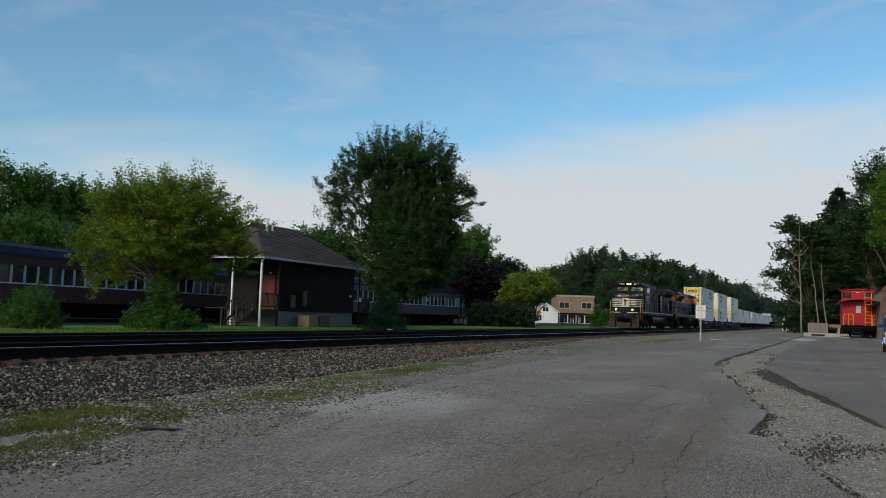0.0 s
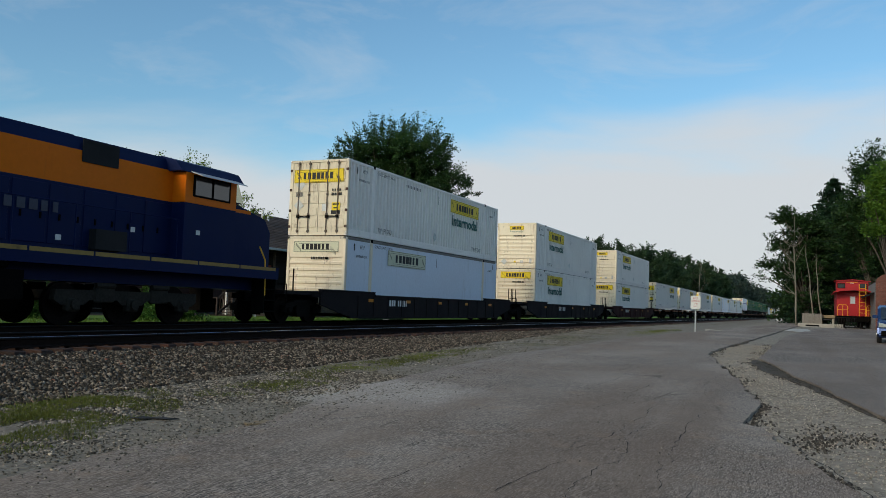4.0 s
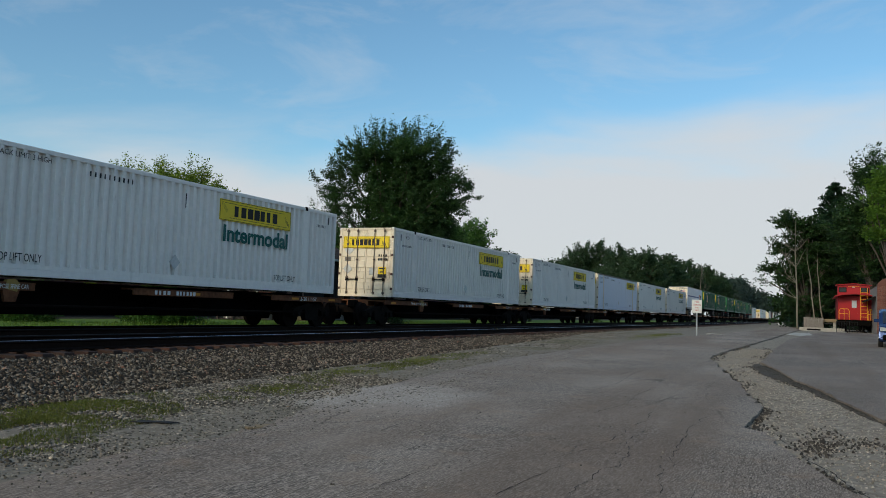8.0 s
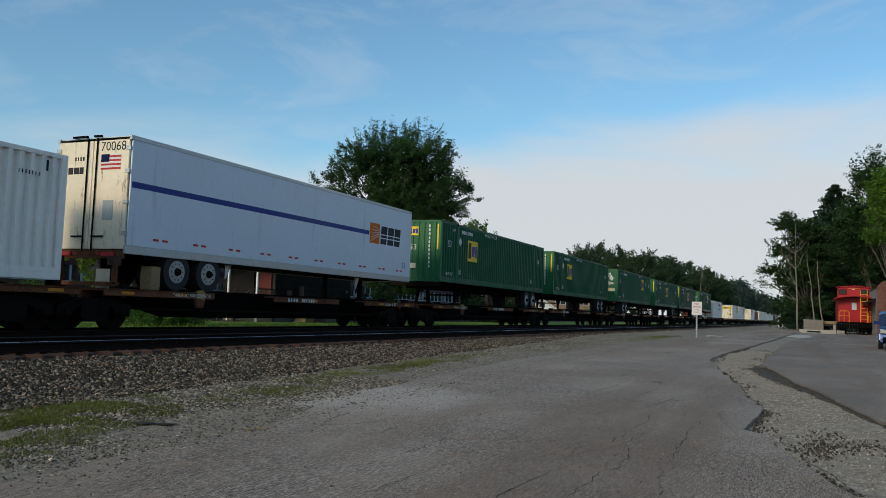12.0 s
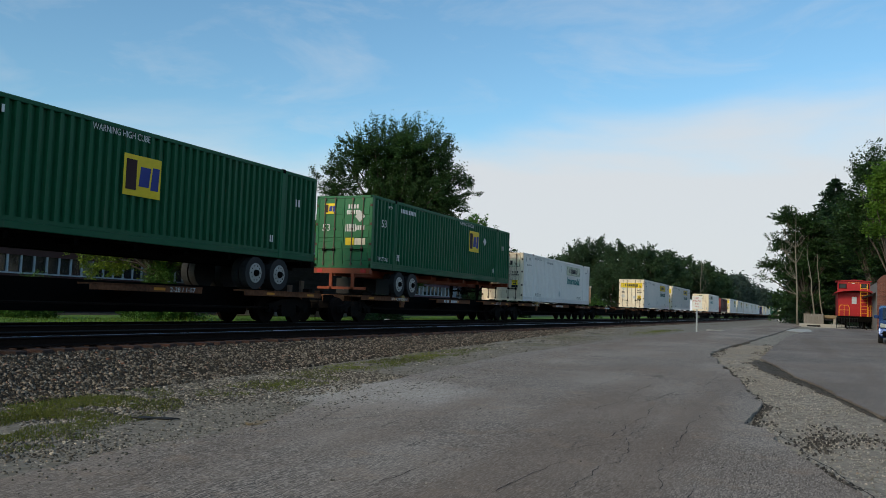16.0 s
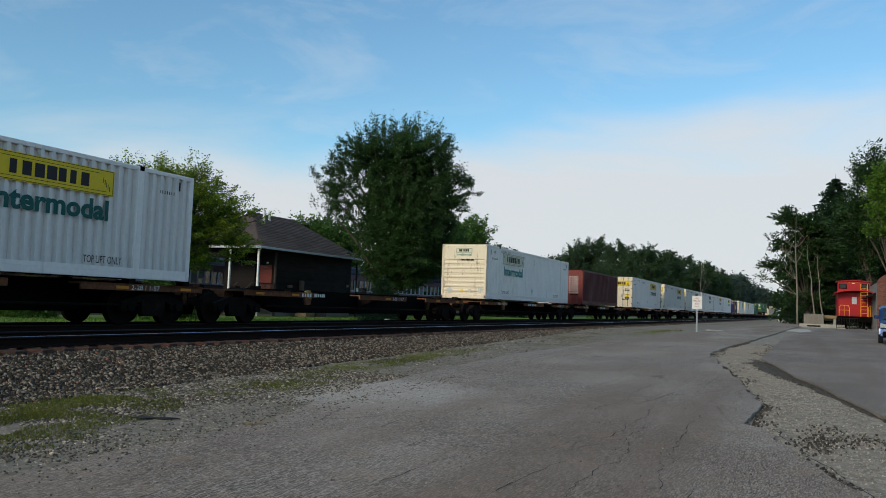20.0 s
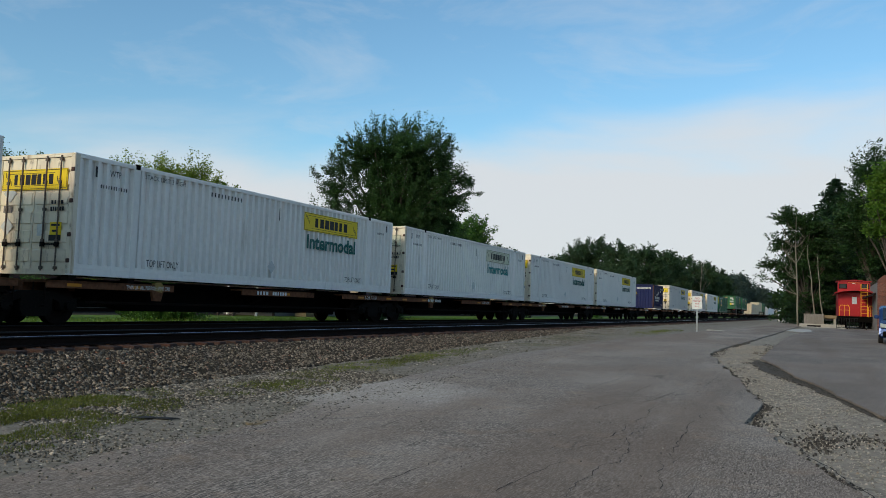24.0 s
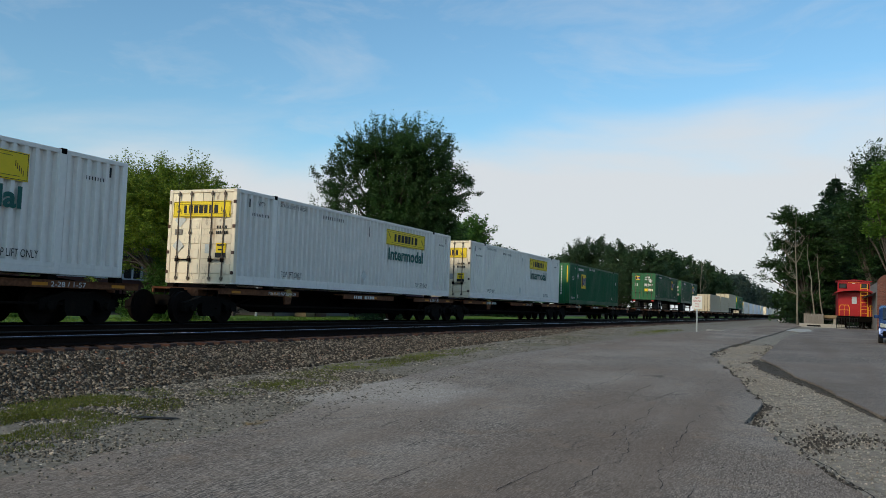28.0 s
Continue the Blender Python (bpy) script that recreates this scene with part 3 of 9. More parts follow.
def logo_square(c, face, place, size):
    """A yellow square mark with black and blue shapes in it."""
    x, y, z = place
    s = size
    p = solid("logo_panel", M_SIGN, c, (x, x + 0.006, y - s * 0.62, y + s * 0.62, z - s / 2, z + s / 2) if face == "side"
              else (x - s * 0.62, x + s * 0.62, y - 0.006, y, z - s / 2, z + s / 2), label="yellow logo panel with black and blue shapes")

    def flat(bm, p0, p1, q0, q1):
        p0, p1, q0, q1 = (v * s for v in (p0, p1, q0, q1))
        if face == "side":
            box(bm, x + 0.006, x + 0.010, y + p0, y + p1, z + q0, z + q1)
        else:
            box(bm, x + p0, x + p1, y - 0.010, y - 0.006, z + q0, z + q1)
    bm = bmesh.new()
    for q in ((-0.54, -0.20, -0.36, 0.38),):
        flat(bm, *q)
    part("logo_shape", bm, M_MAROONINK, p, "dark upright block")
    for pts in ([(-0.12, -0.25), (0.22, -0.25), (0.27, 0.24), (-0.07, 0.24)], [(0.28, -0.30), (0.54, -0.30), (0.57, 0.27), (0.33, 0.27)]):
        bm = bmesh.new()
        if face == "side":
            prism(bm, [(y + p_ * s, z + q_ * s) for p_, q_ in pts], "x", x + 0.006, x + 0.010)
        else:
            prism(bm, [(x + p_ * s, z + q_ * s) for p_, q_ in pts], "y", y - 0.010, y - 0.006)
        part("logo_shape", bm, M_BLUESTRIPE, p, "blue slanted block")


def green_box(logo_at, end="ribbed"):
    c = container("shipping_container", "dark green corrugated 53-foot container with yellow logo panel", "containers on the train",
                  M_GREEN, M_GREEN_DOOR, "door" if end == "door" else "plain")
    x = CW / 2 + 0.002
    logo_square(c, "side", (x, logo_at, 1.93) if end == "door" else (x, logo_at - 0.25, 1.70), 1.05)
    lettering("53", 0.30, M_LETTER, c, (x + 0.003, 1.0, 1.85), "side", width=0.42)
    lettering("WTP", 0.14, M_LETTER, c, (x + 0.003, 1.5, 2.55), "side", width=0.34)
    lettering("WARNING HIGH CUBE", 0.17, M_LETTER, c, (x + 0.003, (logo_at + (2.3 if logo_at < 8 else -1.0)) if logo_at > 3 else 8.5, 2.70), "side", width=1.9)
    lettering("TOP LIFT ONLY", 0.15, M_LETTER, c, (x + 0.003, 1.0, 0.42), "side", width=0.9)
    bm = bmesh.new()
    bars(bm, "side", (x, 3.2, 2.55), 1.5, 0.17, 10)
    bars(bm, "side", (x, 2.35, 0.55), 0.25, 0.26, 2)
    bars(bm, "side", (x, CL - 1.1, 1.9), 0.3, 0.24, 2)
    bars(bm, "side", (x, CL - 2.5, 0.6), 0.2, 0.22, 2)
    part("number_bars", bm, M_LETTER, c)
    placard(c, logo_at + (1.5 if end == "door" else -4.8 if logo_at > 6 else -1.9), 2.05, 0.44)
    logo_square(c, "end", (-0.15 if end != "door" else -0.65, -0.004, CH - 0.52), 0.42)
    lettering("53", 0.27, M_LETTER, c, (-0.15 if end != "door" else -0.8, -0.008, 1.62), "end", width=0.36)
    placard(c, -0.006, 2.05, 0.46, "end", -0.82 if end != "door" else 0.75)
    bm = bmesh.new()
    if end == "door":
        bars(bm, "end", (0.45, -0.004, 2.45), 0.5, 0.17, 4)
        bars(bm, "end", (0.45, -0.004, 2.22), 0.62, 0.17, 6)
        bars(bm, "end", (0.35, -0.004, 1.6), 0.5, 0.3, 7)
        bars(bm, "end", (0.80, -0.004, 1.6), 0.4, 0.18, 5)
        solid("warning_sticker", M_SIGN, c, (0.12, 0.50, -0.012, 0.0, 0.90, 1.20))
        solid("weight_plate", M_CREAM, c, (0.54, 1.02, -0.012, 0.0, 0.92, 1.18))
    else:
        for k in range(11):
            box(bm, 0.66, 0.74, -0.006, -0.002, 2.55 - k * 0.19, 2.68 - k * 0.19)
        solid("weight_plate", M_CREAM, c, (-0.42, 0.02, -0.012, 0.0, 0.62, 0.86))
        solid("clearance_stripe", M_SIGN, c, (CW / 2 - 0.2, CW / 2 - 0.13, -0.006, 0.0, 1.5, 2.7), (-CW / 2 + 0.13, -CW / 2 + 0.2, -0.006, 0.0, 1.5, 2.7),
              label="yellow clearance stripe")
    part("number_bars", bm, M_LETTER, c)
    return c


def road_wheels(parent, y, z, name="road_wheel", sides=(1, -1)):
    for s in sides:
        bm = bmesh.new()
        x = s * 1.02
        for k in (0, 0.30):
            tube(bm, (x - s * k + s * 0.24, y, z), (x - s * k, y, z), 0.51, sides=20)
        w = part(name, bm, M_RUBBER, parent, "black dual rubber tyre")
        bm = bmesh.new()
        tube(bm, (x + s * 0.242, y, z), (x + s * 0.252, y, z), 0.31, 0.29, sides=18)
        part("rim", bm, M_RIM, w, "dusty pale steel rim")
        bm = bmesh.new()
        for k in range(10):          # hand holes of the disc
            a_ = 2 * math.pi * k / 10
            yy, zz = y + 0.225 * math.cos(a_), z + 0.225 * math.sin(a_)
            tube(bm, (x + s * 0.250, yy, zz), (x + s * 0.256, yy, zz), 0.022, sides=8)
        tube(bm, (x + s * 0.25, y, z), (x + s * 0.33, y, z), 0.11, 0.09, sides=12)
        part("hub", bm, M_GRIME, w)


def chassis(doors_lead, m_frame, deck=1.06):
    """The road chassis under a container: its frame, rear wheels, landing legs, mudflaps. z = 0 at the container's floor."""
    c = thing("container_chassis", "dark steel road chassis with dual wheels under a green container" if m_frame is M_GRIME
              else "orange road chassis with dual wheels and mudflaps", "chassis", "chassis on the train")
    d = deck - 2.12
    bm = bmesh.new()
    for x in (-0.5, 0.36):
        box(bm, x, x + 0.14, 0.1, CL - 0.1, -0.32, -0.03)
    for k in range(9):
        box(bm, -1.1, 1.1, 0.4 + k * 1.9, 0.52 + k * 1.9, -0.2, -0.04)
    part("frame", bm, m_frame, c)
    bm = bmesh.new()
    box(bm, -1.28, 1.28, -0.03, 0.12, -0.22, -0.01)
    box(bm, -1.28, 1.28, CL - 0.12, CL + 0.03, -0.22, -0.01)
    part("bolster", bm, m_frame if doors_lead else M_CARSTEEL, c)
    wy = (2.6, 3.85) if doors_lead else (CL - 3.2, CL - 1.95)
    for y in wy:
        road_wheels(c, y, d + 0.52)
    ly = CL - 3.4 if doors_lead else 3.1
    for s in (-1, 1):
        bm = bmesh.new()
        box(bm, s * 0.75 - 0.07, s * 0.75 + 0.07, ly - 0.07, ly + 0.07, d + 0.25, -0.2)
        box(bm, s * 0.75 - 0.05, s * 0.75 + 0.05, ly - 0.05, ly + 0.05, d + 0.04, d + 0.3)
        box(bm, s * 0.75 - 0.16, s * 0.75 + 0.16, ly - 0.16, ly + 0.16, d, d + 0.05)
        part("landing_leg", bm, M_GRIME, c)
    bm = bmesh.new()
    tube(bm, (-0.72, ly + 0.02, d + 0.5), (0.72, ly + 0.02, d + 0.5), 0.04)
    tube(bm, (0.7, ly, d + 0.3), (0.7, ly + 0.9, -0.25), 0.035)
    part("leg_brace", bm, M_GRIME, c)
    if not doors_lead:                      # the stanchion of the rail car that holds the kingpin
        bm = bmesh.new()
        box(bm, -0.35, 0.35, 0.75, 1.15, d, d + 0.1)
        for s in (-1, 1):
            prism(bm, [(s * 0.3, d + 0.1), (s * 0.38, d + 0.1), (s * 0.28, -0.34), (s * 0.2, -0.34)], "y", 0.85, 1.05)
        part("kingpin_stand", bm, M_GRIME, c)
    else:
        bm = bmesh.new()
        box(bm, -1.1, 1.1, 0.0, 0.08, -0.85, -0.75)
        for s in (-1, 1):
            box(bm, s * 0.5 - 0.06, s * 0.5 + 0.06, 0.0, 0.08, -0.85, -0.2)
        part("bumper", bm, m_frame, c)
        for s in (-1, 1):
            solid("mudflap", M_RUBBER, c, (s * 0.95 - 0.3, s * 0.95 + 0.3, 1.7, 1.72, -1.0, -0.35))
            solid("tail_lamp", M_REDTAPE, c, (s * 1.0 - 0.12, s * 1.0 + 0.12, -0.05, -0.03, -0.18, -0.06))
    return c


def trailer():
    """The pale blue road trailer: its doors lead, floor height 0.9 above the deck."""
    c = thing("road_trailer", "pale blue-white road trailer with a navy stripe and logo", "trailer")
    h, z0, z1, L = CW / 2, 0.88, 3.92, 16.15
    for s in (-1, 1):
        x = s * h
        solid("side_wall", M_BLUEWHITE, c, (*sorted((x, x - s * 0.05)), 0.06, L, z0 + 0.22, z1 - 0.12))
        solid("top_rail", M_STEEL, c, (*sorted((x + s * 0.006, x - s * 0.08)), 0.0, L, z1 - 0.12, z1), bevel=0.012)
        solid("lower_rail", M_STEEL, c, (*sorted((x + s * 0.006, x - s * 0.08)), 0.0, L, z0, z0 + 0.22), bevel=0.012)
    solid("roof", M_STEEL, c, (-h + 0.05, h - 0.05, 0.05, L - 0.05, z1 - 0.03, z1 - 0.005))
    solid("floor", M_GRIME, c, (-h + 0.08, h - 0.08, 0.05, L - 0.05, z0 + 0.02, z0 + 0.15))
    solid("front_wall", M_BLUEWHITE, c, (-h, h, L - 0.002, L + 0.05, z0, z1), bevel=0.02)
    x = h + 0.004
    solid("stripe", M_BLUESTRIPE, c, (x - 0.004, x, 0.1, 12.5, 2.58, 2.74), label="navy stripe along the side")
    p = solid("logo_panel", M_LORANGE, c, (x - 0.004, x, 12.55, 13.35, 2.28, 3.08), label="orange logo square")
    bm = bmesh.new()
    for i in range(5):
        tube(bm, (x + 0.001, 12.62 + i * 0.04, 2.36 + i * 0.15), (x + 0.001, 13.3, 2.62 + i * 0.06), 0.012, sides=4)
    part("logo_lines", bm, M_LETTER, p)
    bm = bmesh.new()
    for y in (13.43, 14.02, 14.60):
        prism(bm, [(y, 2.30), (y + 0.50, 2.30), (y + 0.58, 3.02), (y + 0.06, 3.02)], "x", x - 0.003, x + 0.001)
    part("name_bars", bm, M_INK, c)
    solid("name_streak", M_BLUEWHITE, c, (x + 0.001, x + 0.003, 13.4, 15.1, 2.52, 2.56), (x + 0.001, x + 0.003, 13.4, 15.1, 2.66, 2.70))
    lettering("53", 0.22, M_INK, c, (x + 0.002, 15.55, 1.55), "side", width=0.3)
    bm = bmesh.new()
    for k in range(10):
        y = 0.95 + k * 1.55
        box(bm, x - 0.003, x + 0.001, y, y + 0.2, z0 + 0.40, z0 + 0.46)
        box(bm, x - 0.003, x + 0.001, y + 0.34, y + 0.54, z0 + 0.40, z0 + 0.46)
    part("reflective_tape", bm, M_REDTAPE, c)
    # rear doors
    for s in (-1, 1):
        x0, x1 = (-h + 0.06, -0.01) if s < 0 else (0.01, h - 0.06)
        leaf = solid("door", M_CREAM, c, (x0, x1, 0.0, 0.06, z0 + 0.12, z1 - 0.1), bevel=0.01)
        bm = bmesh.new()
        rx = s * 0.16
        tube(bm, (rx, -0.03, z0 + 0.05), (rx, -0.03, z1 - 0.04), 0.02)
        box(bm, rx - 0.02, rx + s * 0.4, -0.06, -0.03, z0 + 0.42, z0 + 0.46)
        part("lock_rod", bm, M_CARSTEEL, leaf, "rusty lock rod")
        for z in (1.4, 2.2, 3.0, 3.6):
            solid("hinge", M_STEEL, leaf, (*sorted((s * h, s * (h - 0.16))), -0.02, 0.02, z - 0.05, z + 0.05))
        solid("tail_lamp", M_REDTAPE, c, (s * 0.75 - 0.22, s * 0.75 + 0.22, -0.05, -0.02, z0 - 0.06, z0 + 0.04))
    flag = solid("flag_decal", M_LETTER, c, (0.30, 0.98, -0.006, 0.0, 3.05, 3.45), label="small flag decal")
    bm = bmesh.new()
    for k in range(4):
        box(bm, 0.30, 0.98, -0.009, -0.006, 3.05 + k * 0.105, 3.10 + k * 0.105)
    part("flag_stripes", bm, M_REDTAPE, flag)
    solid("flag_corner", M_LBLUE, flag, (0.30, 0.58, -0.012, -0.009, 3.25, 3.45))
    lettering("70068", 0.24, M_INK, c, (0.70, -0.006, 3.66), "end", width=0.85)
    bm = bmesh.new()
    bars(bm, "end", (-0.55, -0.002, 3.05), 0.6, 0.18, 3, 0.8)
    bars(bm, "end", (-0.45, -0.002, 3.36), 0.36, 0.10, 4)
    part("name_bars", bm, M_INK, c)
    solid("vent", M_STEEL, c, (0.45, 0.80, -0.012, 0.0, 1.75, 2.25))
    bm = bmesh.new()
    box(bm, -1.2, 1.2, 0.0, 0.1, z0 - 0.12, z0 + 0.1)
    box(bm, -1.1, 1.1, 0.0, 0.1, 0.06, 0.16)
    for s in (-1, 1):
        box(bm, s * 0.95 - 0.06, s * 0.95 + 0.06, 0.0, 0.1, 0.1, z0)
    part("rear_frame", bm, M_DECK, c)
    solid("mudflap", M_CREAM, c, (0.15, 0.62, 0.2, 0.22, -0.15, 0.5))
    for y in (1.95, 3.25):
        road_wheels(c, y, 0.52)
    for s in (-1, 1):
        bm = bmesh.new()
        box(bm, s * 0.8 - 0.07, s * 0.8 + 0.07, 12.7, 12.84, 0.0, z0)
        box(bm, s * 0.8 - 0.15, s * 0.8 + 0.15, 12.6, 12.94, -0.02, 0.04)
        part("landing_leg", bm, M_GRIME, c)
    solid("slide_frame", M_GRIME, c, (-0.55, 0.55, 1.0, 4.6, 0.5, z0))
    for y in (4.3, 12.1):
        bm = bmesh.new()
        prism(bm, [(y, 0.45), (y + 0.05, 0.45), (y + 0.30, z0), (y, z0)], "x", 0.95, 1.0)
        part("side_brace", bm, M_STEEL, c)
    solid("wheel_chock", M_BOXWOOD, c, (0.85, 1.25, 1.02, 1.36, 0.0, 0.62), bevel=0.02, label="tan wooden chock block")
    for s in (-1, 1):
        solid("dock_bumper", M_RUSTPOST, c, (s * 1.0 - 0.2, s * 1.0 + 0.2, -0.08, 0.0, z0 - 0.30, z0 - 0.06), label="rusty dock bumper")
        solid("marker_lamp", M_REDTAPE, c, (s * 0.4 - 0.06, s * 0.4 + 0.06, -0.03, 0.0, z0 - 0.03, z0 + 0.02))
    solid("top_lamp", M_GRIME, c, (-0.75, -0.25, -0.02, 0.05, z1, z1 + 0.05), (0.0, 0.25, -0.02, 0.05, z1, z1 + 0.05))
    return c


# ---------------------------------------------------------------- the train: freight cars


def rail_truck(parent, y, axle=1.72):
    """A two-axle freight truck, seen from the side: frame with springs, bearings, wheels."""
    bm = bmesh.new()
    for s in (-1, 1):
        x = s * 1.03
        a, b_ = sorted((x - 0.09, x + 0.09))
        h = axle / 2
        prism(bm, [(-h - 0.26, 0.36), (-h - 0.26, 0.60), (-h + 0.2, 0.72), (-0.45, 0.80), (0.45, 0.80), (h - 0.2, 0.72), (h + 0.26, 0.60),
                   (h + 0.26, 0.36), (h - 0.18, 0.36), (h - 0.25, 0.55), (0.42, 0.62), (0.42, 0.36), (0.34, 0.22), (-0.34, 0.22),
                   (-0.42, 0.36), (-0.42, 0.62), (-h + 0.25, 0.55), (-h + 0.18, 0.36)], "x", a, b_)
        for k in (-0.2, 0.0, 0.2):
            tube(bm, (x, k, 0.26), (x, k, 0.55), 0.075)
        for k in (-h, h):
            tube(bm, (x + s * 0.05, k, 0.46), (x + s * 0.17, k, 0.46), 0.12, 0.10, sides=12)
    box(bm, -1.05, 1.05, -0.22, 0.22, 0.5, 0.8)
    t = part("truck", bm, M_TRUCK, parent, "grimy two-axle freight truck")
    t.matrix_basis = pose(0, y, 0)
    first = None
    for k in (-axle / 2, axle / 2):
        for s in (-1, 1):
            if first is None:
                bm = bmesh.new()
                tube(bm, (-0.065, 0, 0), (0.065, 0, 0), 0.455, sides=28)
                tube(bm, (-0.085, 0, 0), (-0.065, 0, 0), 0.485, sides=28)
                tube(bm, (0.06, 0, 0), (0.075, 0, 0), 0.30, 0.26, sides=20)
                first = part("wheel", bm, M_CARSTEEL, t)
                first.matrix_basis = pose(s * 0.76, k, 0.455, rz=180 if s < 0 else 0)
            else:
                w = first.copy()
                scene.collection.objects.link(w)
                w.matrix_basis = pose(s * 0.76, k, 0.455, rz=180 if s < 0 else 0)
    return t


def coupler(bm, y0, y1):
    a, b_ = sorted((y0, y1))
    box(bm, -0.09, 0.09, a, b_, 0.78, 0.96)
    e = y1
    box(bm, -0.17, 0.17, e - 0.16, e + 0.16, 0.72, 1.02, bevel=0.04)


def spine_car(deck_len, front, rear, marks):
    """A skeleton car: deep centre sill, rusty end decks and side ledges, reflectors, two trucks. y = 0 at the leading end of its deck."""
    c = thing("spine_car", "rust-brown skeleton flat car with amber reflectors on its ledges", "railway wagon", "freight cars of the train")
    L = deck_len
    bm = bmesh.new()
    prism(bm, [(0.25, 0.66), (2.2, 0.66), (3.6, 0.32), (L - 3.6, 0.32), (L - 2.2, 0.66), (L - 0.25, 0.66), (L - 0.25, 0.98), (L - 1.6, 1.12), (1.6, 1.12), (0.25, 0.98)], "x", -0.32, 0.32)
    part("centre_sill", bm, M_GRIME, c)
    for s in (-1, 1):
        x = s * 1.29
        for a, b_ in ((0.0, 4.1), (L * 0.5 - 1.6, L * 0.5 + 2.4), (L - 4.3, L)):
            bm = bmesh.new()
            box(bm, *sorted((x, x - s * 0.45)), a, b_, 1.0, 1.05)
            box(bm, *sorted((x, x - s * 0.06)), a, b_, 0.87, 1.05, bevel=0.01)
            part("side_ledge", bm, M_DECK, c)
        bm = bmesh.new()
        prism(bm, [(s * 0.3, 0.55), (s * 0.3, 1.0), (s * 1.28, 1.0), (s * 1.28, 0.92)], "y", -0.12, 0.12)
        bearer = part("cross_bearer", bm, M_CARSTEEL, c)
        bearer.location.y = 2.0
        for y in (L * 0.5, L - 2.3):
            again(bearer, y=y - 2.0)
        bm = bmesh.new()
        y = 3.5 if s > 0 else L - 3.5
        prism(bm, [(y - 0.15, 0.62), (y + 0.12, 0.62), (y + 0.22, 0.9), (y - 0.22, 0.9)], "x", *sorted((x, x - s * 0.08)))
        part("jacking_pad", bm, M_DECK, c)
        bm = bmesh.new()
        prism(bm, [(y - 0.16, 0.90), (y + 0.14, 0.84), (y + 0.20, 1.02), (y + 0.08, 1.12), (y - 0.12, 1.10)], "x", *sorted((x + s * 0.006, x - s * 0.10)))
        part("securing_bracket", bm, M_LSILL, c, "dirty yellow securing bracket")
        for y in (0.55, 2.5, L * 0.5 + 0.5, L - 3.2, L - 0.9):
            solid("reflector", M_AMBER, c, (*sorted((x + s * 0.004, x - s * 0.004)), y, y + 0.42, 0.915, 0.99))
    for a, b_ in ((0.0, 1.5), (L - 1.5, L)):
        bm = bmesh.new()
        box(bm, -1.29, 1.29, a, b_, 0.99, 1.045)
        box(bm, -0.5, 0.5, a, b_, 0.80, 0.99)
        part("end_deck", bm, M_DECK, c)
    for a, b_ in ((0.3, -0.35), (L - 0.3, L + 0.35)):
        bm = bmesh.new()
        coupler(bm, a, b_)
        part("coupler", bm, M_GRIME, c)
    bm = bmesh.new()
    for s in (-1, 1):
        for y in (0.04, L - 0.04):
            bent(bm, [(s * 1.2, y, 1.02), (s * 1.2, y, 0.45), (s * 0.8, y, 0.45), (s * 0.8, y, 1.02)], 0.016)
            tube(bm, (s * 1.2, y, 0.72), (s * 0.8, y, 0.72), 0.014)
        tube(bm, (s * 1.05, 1.3, 0.55), (s * 1.05, L - 1.3, 0.50), 0.03)
    part("step_iron", bm, M_CARSTEEL, c)
    x = 1.298
    bm = bmesh.new()
    if marks:
        bars(bm, "side", (x - 0.004, L * 0.5 - 0.55, 0.955), 0.62, 0.11, 4)
        bars(bm, "side", (x - 0.004, L * 0.5 + 0.35, 0.955), 0.80, 0.11, 6)
        part("number_bars", bm, M_LETTER, c)
        lettering("2-28 / 1-57", 0.12, M_LETTER, c, (x - 0.001, L - 2.2, 0.955), "side", width=1.0)
        lettering("TWIN 28 - ALL PURPOSE SPINE CAR", 0.10, M_LETTER, c, (x - 0.001, 3.15, 0.955), "side", width=1.55)
    else:
        bars(bm, "side", (x - 0.004, 3.4, 0.955), 0.62, 0.11, 4)
        bars(bm, "side", (x - 0.004, 4.2, 0.955), 0.70, 0.11, 6)
        part("number_bars", bm, M_LETTER, c)
        lettering("2-28 / 1-57", 0.12, M_LETTER, c, (x - 0.001, L * 0.5 + 1.6, 0.955), "side", width=1.0)
    for s in (-1, 1):
        for y in (0.6, 2.45, L - 2.75, L - 0.75):
            solid("pedestal", M_CARSTEEL, c, (*sorted((s * 1.25, s * 1.0)), y, y + 0.22, 1.045, 1.18))
    rail_truck(c, front)
    rail_truck(c, rear)
    return c


